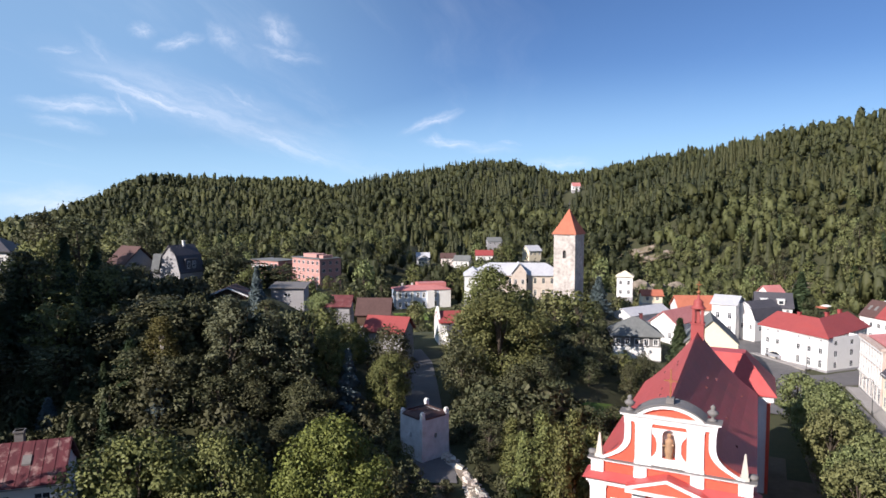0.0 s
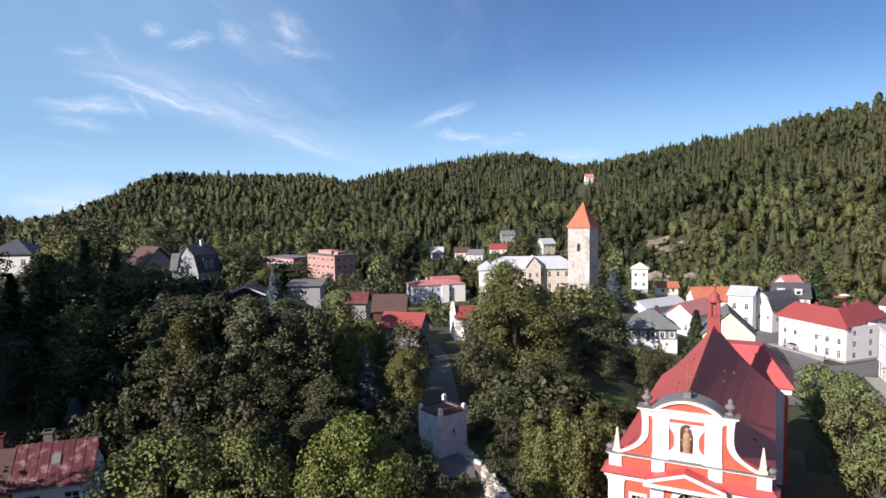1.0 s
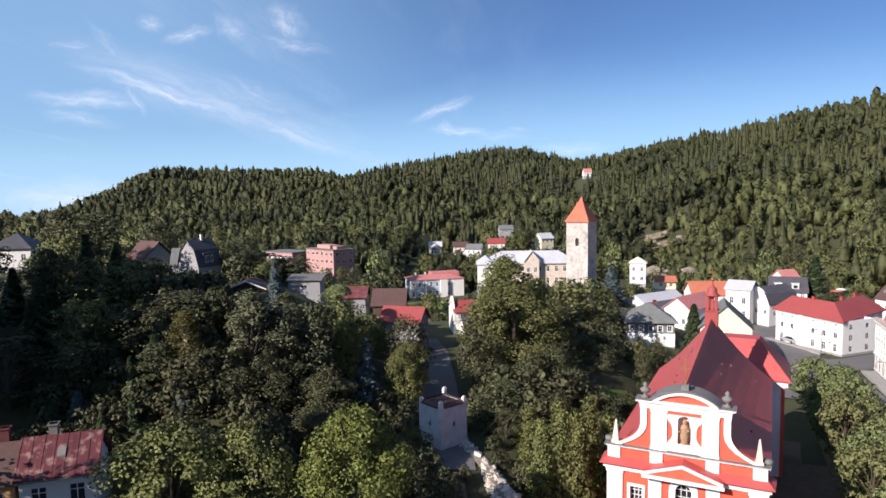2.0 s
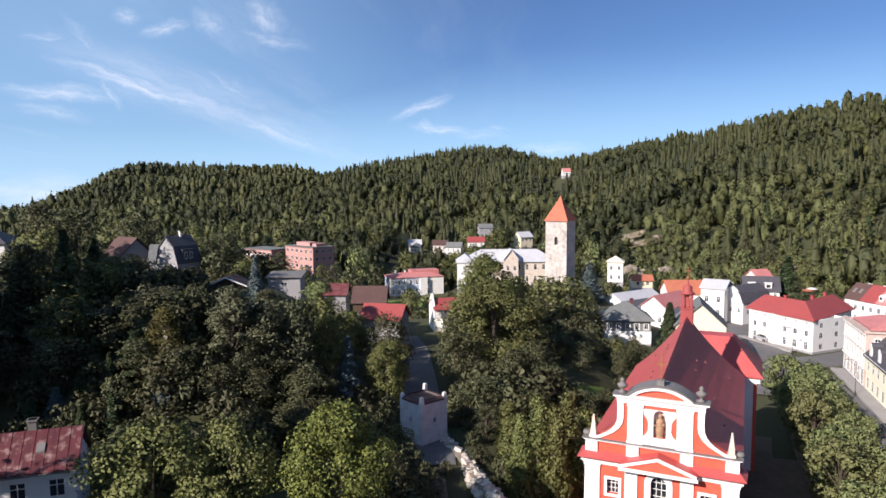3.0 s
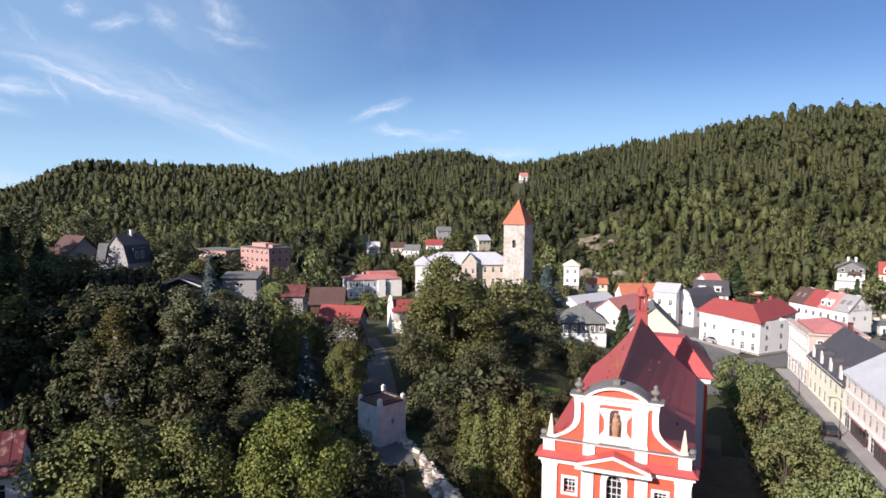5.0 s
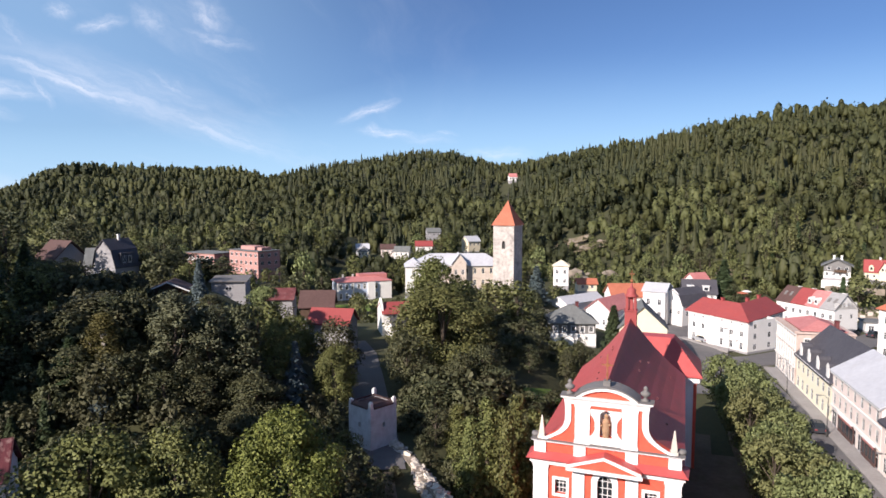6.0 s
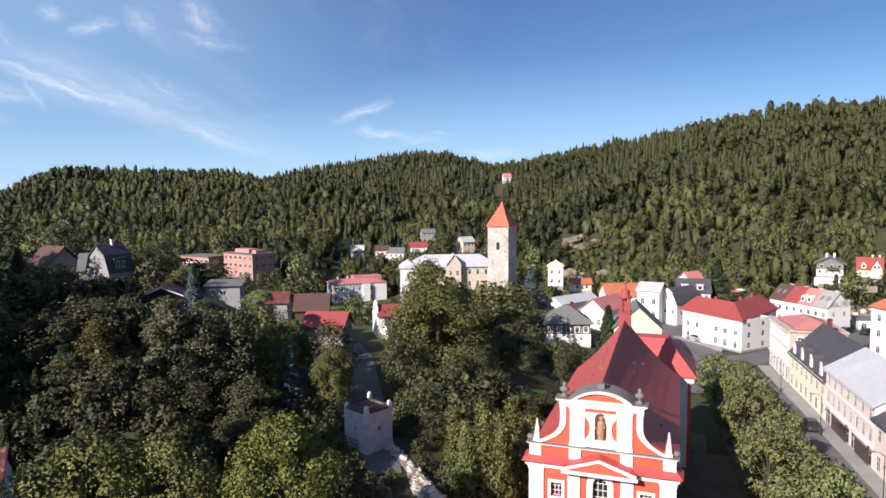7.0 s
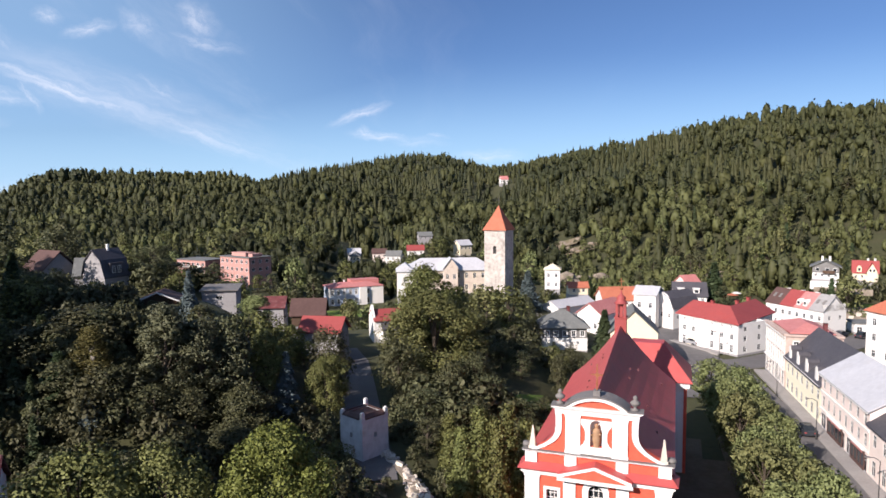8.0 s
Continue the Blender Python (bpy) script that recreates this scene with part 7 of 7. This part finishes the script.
def woods():
    kinds = {(near, m, k): (far_broad, far_spruce)[m](k * 3.7 + near, near) for near in (0, 1, 2) for m in (0, 1) for k in range(8)}
    verts, faces, mats, shade, tones, count = [], [], [], [], [], 0
    a = radians(-44)
    spots = []
    for r in np.geomspace(205, 1320, 96):
        step = (5.1 + r * 0.0042) / r
        for a in np.arange(radians(-46), radians(46), step):
            aa_, r_ = a + rs.uniform(-0.6, 0.6) * step, r * (1 + rs.uniform(-0.009, 0.009))
            spots.append((r_ * math.sin(aa_), r_ * math.cos(aa_), math.degrees(aa_), r_))
    spots = np.array(spots)
    foot, crest = np.interp(spots[:, 2], SKYLINE[:, 0], SKYLINE[:, 3]), np.interp(spots[:, 2], SKYLINE[:, 0], SKYLINE[:, 2])
    valley = (spots[:, 3] < foot + 14) & (spots[:, 1] > 232) & (spots[:, 2] < 9) & (spots[:, 2] > -46) & (rs.rand(len(spots)) < 0.7)
    keep = (spots[:, 3] > foot + 14) & (spots[:, 3] < crest + 45) | valley
    spots, foot = spots[keep], foot[keep]
    zz = ground_z(spots[:, 0], spots[:, 1])
    for (x, y, turn, r), z, low in zip(spots, zz, foot):
        if any(abs(x - hx) < 7 + 0.004 * hy and -8 - 0.05 * max(0, hy - 300) < y - hy < 7 for hx, hy in HOUSES) or any(math.hypot(x - bx, (y - by) * 0.6) < br for bx, by, br in BARE):
            continue
        patch = noise.noise((x * 0.011, y * 0.009, 2.0)) + 0.6 * noise.noise((x * 0.03, y * 0.03, 7.0))
        if patch < -0.85 and r < 420:
            continue
        high = r > low + (280 if turn < 2.5 else 210)
        conif = patch + rs.uniform(-0.35, 0.35) > (0.60 if turn < -14 else (-0.02 if high else 0.42) if turn < 2.5 else 0.04 if high else 0.38)
        conif = conif and not (turn > 8 and r < low + 85 and patch < 0.45)
        m = int(conif)
        tint = 2 if not conif and r < low + 190 and noise.noise((x * 0.02, y * 0.02, 4.0)) > 0.16 else m
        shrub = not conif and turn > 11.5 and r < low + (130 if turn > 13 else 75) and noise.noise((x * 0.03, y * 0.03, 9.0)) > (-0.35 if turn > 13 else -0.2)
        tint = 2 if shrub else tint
        q, nn = kinds[0 if r < 380 else 1 if r < 700 else 2, m, rs.randint(8)]
        s = (0.62 + 0.85 * rs.beta(1.8, 2.2)) * (1.08 if r > 380 else 0.94) * (0.6 if shrub else 1.0)
        if r < 480:
            s *= 0.8 if r < low + 14 else 1.0
            top = low_enough(x, y, z + 11 * s, 4 * s)
            if top < z + 3 and turn < 6:
                continue
            top = max(top, z + 3.2)
            s = min(s, (top - z) / 11)
        # shade of the hollow near the tower painted into the tones; hill foot darkened too
        hollow_shade = 0.34 * math.exp(-((turn - 10.0) / 2.6) ** 2) * (r < low + 170) + (0.22 if turn < 11 and r < low + 85 else 0)
        for copy in range(3 if s < 0.5 and r < 480 else 1):
            t = rs.uniform(0, 2 * math.pi)
            c, sn = math.cos(t), math.sin(t)
            rot = np.array([[c, -sn, 0], [sn, c, 0], [0, 0, 1]])
            off = (rs.uniform(-3.2, 3.2), rs.uniform(-3.2, 3.2), 0) if copy else (0, 0, 0)
            v = ((q @ rot.T) * s * (0.9, 0.9, rs.uniform(0.92, 1.35)) + (x, y, z - 0.8) + off).reshape(-1, 3)
            f = np.arange(len(v)).reshape(-1, 4)
            shade.append((nn @ rot.T).reshape(-1, 3))
            verts.append(v)
            faces.append(f + count)
            mats.append(np.full(len(f), tint, np.int32))
            tones.append(np.full(len(v), np.clip((0.60 if turn > 2.5 else 0.46) + (0.12 if turn > 14 and r < low + 150 else 0) - hollow_shade + 0.75 * patch + 0.3 * noise.noise((x * 0.005, y * 0.005, 11.0)) + rs.normal() * 0.15, 0, 1), np.float32))
            count += len(v)
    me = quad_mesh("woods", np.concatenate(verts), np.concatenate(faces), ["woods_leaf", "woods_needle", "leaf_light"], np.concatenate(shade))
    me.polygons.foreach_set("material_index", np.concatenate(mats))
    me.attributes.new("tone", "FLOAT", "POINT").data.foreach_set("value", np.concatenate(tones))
    return tagged(new("woods", me), "dense mixed woods of spruce and broadleaf trees covering the hills", "woods", kind="stuff")


woods()

# ---- small things ----
# tumbled stone wall running down from the gate turret
rubble = thing("stone_wall", -5.4, 64.5, 0, 0, "tumbled pale dry-stone wall running downhill", "wall")
bank = bmesh.new()
LINE = [(-5.6, 65.4), (-3.6, 61.5), (-2.1, 57.7), (-0.5, 54.3), (1.2, 50.6)]


def along(t):
    k = min(int(t * 4), 3)
    f = t * 4 - k
    return LINE[k][0] + (LINE[k + 1][0] - LINE[k][0]) * f, LINE[k][1] + (LINE[k + 1][1] - LINE[k][1]) * f


def wall_top(t):
    return 7.5 - 0.7 * t


core = []
for k in range(21):
    x, y = along(k / 20)
    core.append((x + 5.4, y - 64.5, wall_top(k / 20) - 0.25))
ring = [[bank.verts.new((x + dx, y + dx * 0.5, z if up else z - 4)) for dx, up in ((-0.75, 0), (-0.5, 1), (0.5, 1), (0.8, 0))] for x, y, z in core]
for p, q in zip(ring, ring[1:]):
    for k in range(3):
        bank.faces.new((p[k], p[k + 1], q[k + 1], q[k]))
part("core", bank, "rock", rubble)
rs2 = random.Random(21)
shapes = []
for k in range(5):
    bm = bmesh.new()
    box(bm, -0.5, 0.5, -0.4, 0.4, -0.3, 0.3)
    for v in bm.verts:
        v.co *= 1 + rs2.uniform(-0.28, 0.22)
        v.co.x += rs2.uniform(-0.08, 0.08)
    bmesh.ops.recalc_face_normals(bm, faces=bm.faces)
    shapes.append(mesh_of(bm, "stone", "pale_stone"))
for k in range(230):
    t = (k + rs2.random()) / 230
    x, y = along(t)
    side = rs2.uniform(-0.75, 0.8) * (1 + 0.5 * t)
    s = rs2.uniform(0.28, 0.75)
    m = pose(x + 5.4 + side, y - 64.5 + side * 0.5, wall_top(t) - 0.2 - abs(side) * 0.9 + rs2.uniform(-0.1, 0.15), rs2.uniform(-25, 25), rs2.uniform(-25, 25), rs2.uniform(0, 360))
    put("stone", shapes[k % 5], rubble, "", m @ Matrix.Diagonal((s, s, s, 1)))


def car(x, y, rz, paint, label):
    ob = thing("car", x, y, gz(x, y) + 0.27, rz, label, "car", "parked cars")
    bm = bmesh.new()
    prism(bm, [(-2.1, 0.3), (2.1, 0.3), (2.15, 0.62), (1.9, 0.82), (1.05, 0.92), (-1.75, 0.95), (-2.12, 0.8)], -0.84, 0.84)
    bmesh.ops.bevel(bm, geom=bm.edges[:], offset=0.06, segments=2, affect="EDGES")
    part("body", bm, paint, ob)
    bm = bmesh.new()
    prism(bm, [(-1.7, 0.94), (1.0, 0.92), (0.35, 1.38), (-1.2, 1.42)], -0.70, 0.70)
    bmesh.ops.bevel(bm, geom=bm.edges[:], offset=0.07, segments=2, affect="EDGES")
    part("glasshouse", bm, "glass", ob, "dark tinted car glazing")
    part("car_roof", boxes((-1.15, 0.3, -0.62, 0.62, 1.40, 1.45)), paint, ob)
    for wx in (-1.35, 1.3):
        for wy in (-0.84, 0.84):
            tyre = part("wheel", lathe([(0.20, -0.1), (0.31, -0.09), (0.31, 0.09), (0.20, 0.1)], 14), "rubber", ob)
            tyre.matrix_basis = pose(wx, wy, 0.31, 90)
            part("rim", lathe([(0.19, -0.105), (0.19, 0.105)], 10), "lead", tyre)
    for wy in (-0.6, 0.6):
        part("headlight", boxes((2.08, 2.16, wy - 0.16, wy + 0.16, 0.58, 0.72)), "frame", ob)
        part("tail_light", boxes((-2.16, -2.08, wy - 0.14, wy + 0.14, 0.64, 0.8)), "red_roof", ob)
    return ob


for y, off, paint, text in ((88.5, 3.0, "car_dark", "dark parked car at the kerb"), (86.6, 6.6, "car_silver", "silver parked car under the limes"), (80.3, 6.4, "car_silver", "pale parked car under the limes"), (77.0, 6.4, "car_dark", "dark parked car beside the lime trees")):
    car(row_x(y) - off, y, 76, paint, text)
car(94.5, 150.5, 35, "car_dark", "dark car parked in the yard behind the houses")
car(98.5, 149.0, 30, "car_dark", "dark car parked beside the garage")
car(56.5, 144, 112, "car_silver", "silver car parked at the white corner house")


def lamp_post(x, y, rz):
    ob = thing("street_lamp", x, y, gz(x, y), rz, "slim dark iron street lamp with a curved arm", "street lamp", "street lamps")
    part("pole", lathe([(0.11, 0), (0.11, 0.8), (0.06, 0.9), (0.045, 5.6)], 8), "iron", ob)
    bm = bmesh.new()
    limb(bm, (0, 0, 5.55), (0.5, 0, 5.9), 0.04, 0.035)
    limb(bm, (0.5, 0, 5.9), (1.1, 0, 5.95), 0.035, 0.03)
    part("arm", bm, "iron", ob)
    part("lamp_head", boxes((0.95, 1.5, -0.12, 0.12, 5.86, 5.98)), "lead", ob)


for y in (66, 86, 106):
    lamp_post(row_x(y) - 2.4, y, 166)
lamp_post(57.2, 131.0, 200)

# railing along the path below the tower
rail = thing("railing", 24, 150, 0, 0, "thin grey railing along the path below the tower", "railing")
for k in range(12):
    x, y = 20.5 + k * 1.5, 158 - k * 1.3
    part("post", boxes((x - 24 - 0.04, x - 24 + 0.04, y - 150 - 0.04, y - 150 + 0.04, gz(x, y) - 0.2, gz(x, y) + 1.1)), "lead", rail)
bm = bmesh.new()
for k in range(11):
    a, b = (20.5 + k * 1.5, 158 - k * 1.3), (20.5 + (k + 1) * 1.5, 158 - (k + 1) * 1.3)
    for h in (0.55, 1.05):
        limb(bm, (a[0] - 24, a[1] - 150, gz(*a) + h), (b[0] - 24, b[1] - 150, gz(*b) + h), 0.03, 0.03, 5)
part("rails", bm, "lead", rail)

# bare outcrops and terraced gardens at the foot of the woods
for x, y, sx, sz, k in ((46, 238, 5.5, 4.0, 4), (54, 246, 4.5, 3.2, 5), (62, 252, 6.0, 3.6, 6), (50, 262, 4.0, 3.5, 7)):
    boulder("rock_outcrop", x, y, gz(x, y) + 1.0, sx, 3.0, sz, k, "brownish bare rock outcrop on the wooded slope")
for k in range(7):
    x, y = 107 + k * 1.6, 158 + k * 4.6
    z = gz(x, y)
    terrace = thing("terrace_wall", x, y, z, -18, "low brown stone terrace wall in a steep garden", "wall", "garden terraces")
    for j in range(9):
        c = -6.3 + j * 1.4 + 0.1 * ((j * 5 + k) % 3)
        part("stone_block", boxes((c, c + 1.26, -0.3 - 0.06 * (j % 2), 0.3, -1.0, 0.8 + 0.17 * ((j * 7 + k * 3) % 4))), "rock" if (j + k) % 3 else "pale_stone", terrace)
    for j in range(3):
        plant(T_SHRUB, x - 5 + 4.6 * j + rs.uniform(-1, 1), y + 1.8 + rs.uniform(-0.4, 0.4), rs.uniform(0.25, 0.42))


def parasol(x, y, z, r, mat, label):
    ob = thing("garden_parasol", x, y, z, rs.uniform(0, 60), label, "parasol", "garden parasols")
    part("pole", lathe([(0.25, 0), (0.25, 0.06), (0.03, 0.1), (0.03, 2.5)], 8), "iron", ob)
    canopy = part("canopy", lathe([(r, 2.05), (r + 0.02, 2.1), (r * 0.55, 2.38), (0.05, 2.55)], 8), mat, ob)
    part("ribs", lathe([(0.04, 2.5), (0.05, 2.56), (0.02, 2.66)], 6), "frame", canopy)


for x, y, r, mat, label in ((90.0, 204, 1.6, "orange_roof", "open orange garden parasol"), (93.6, 206, 1.9, "orange_roof", "broad orange garden parasol"), (96.4, 209, 1.5, "white", "open white garden parasol")):
    parasol(x, y, gz(x, y), r, mat, label)
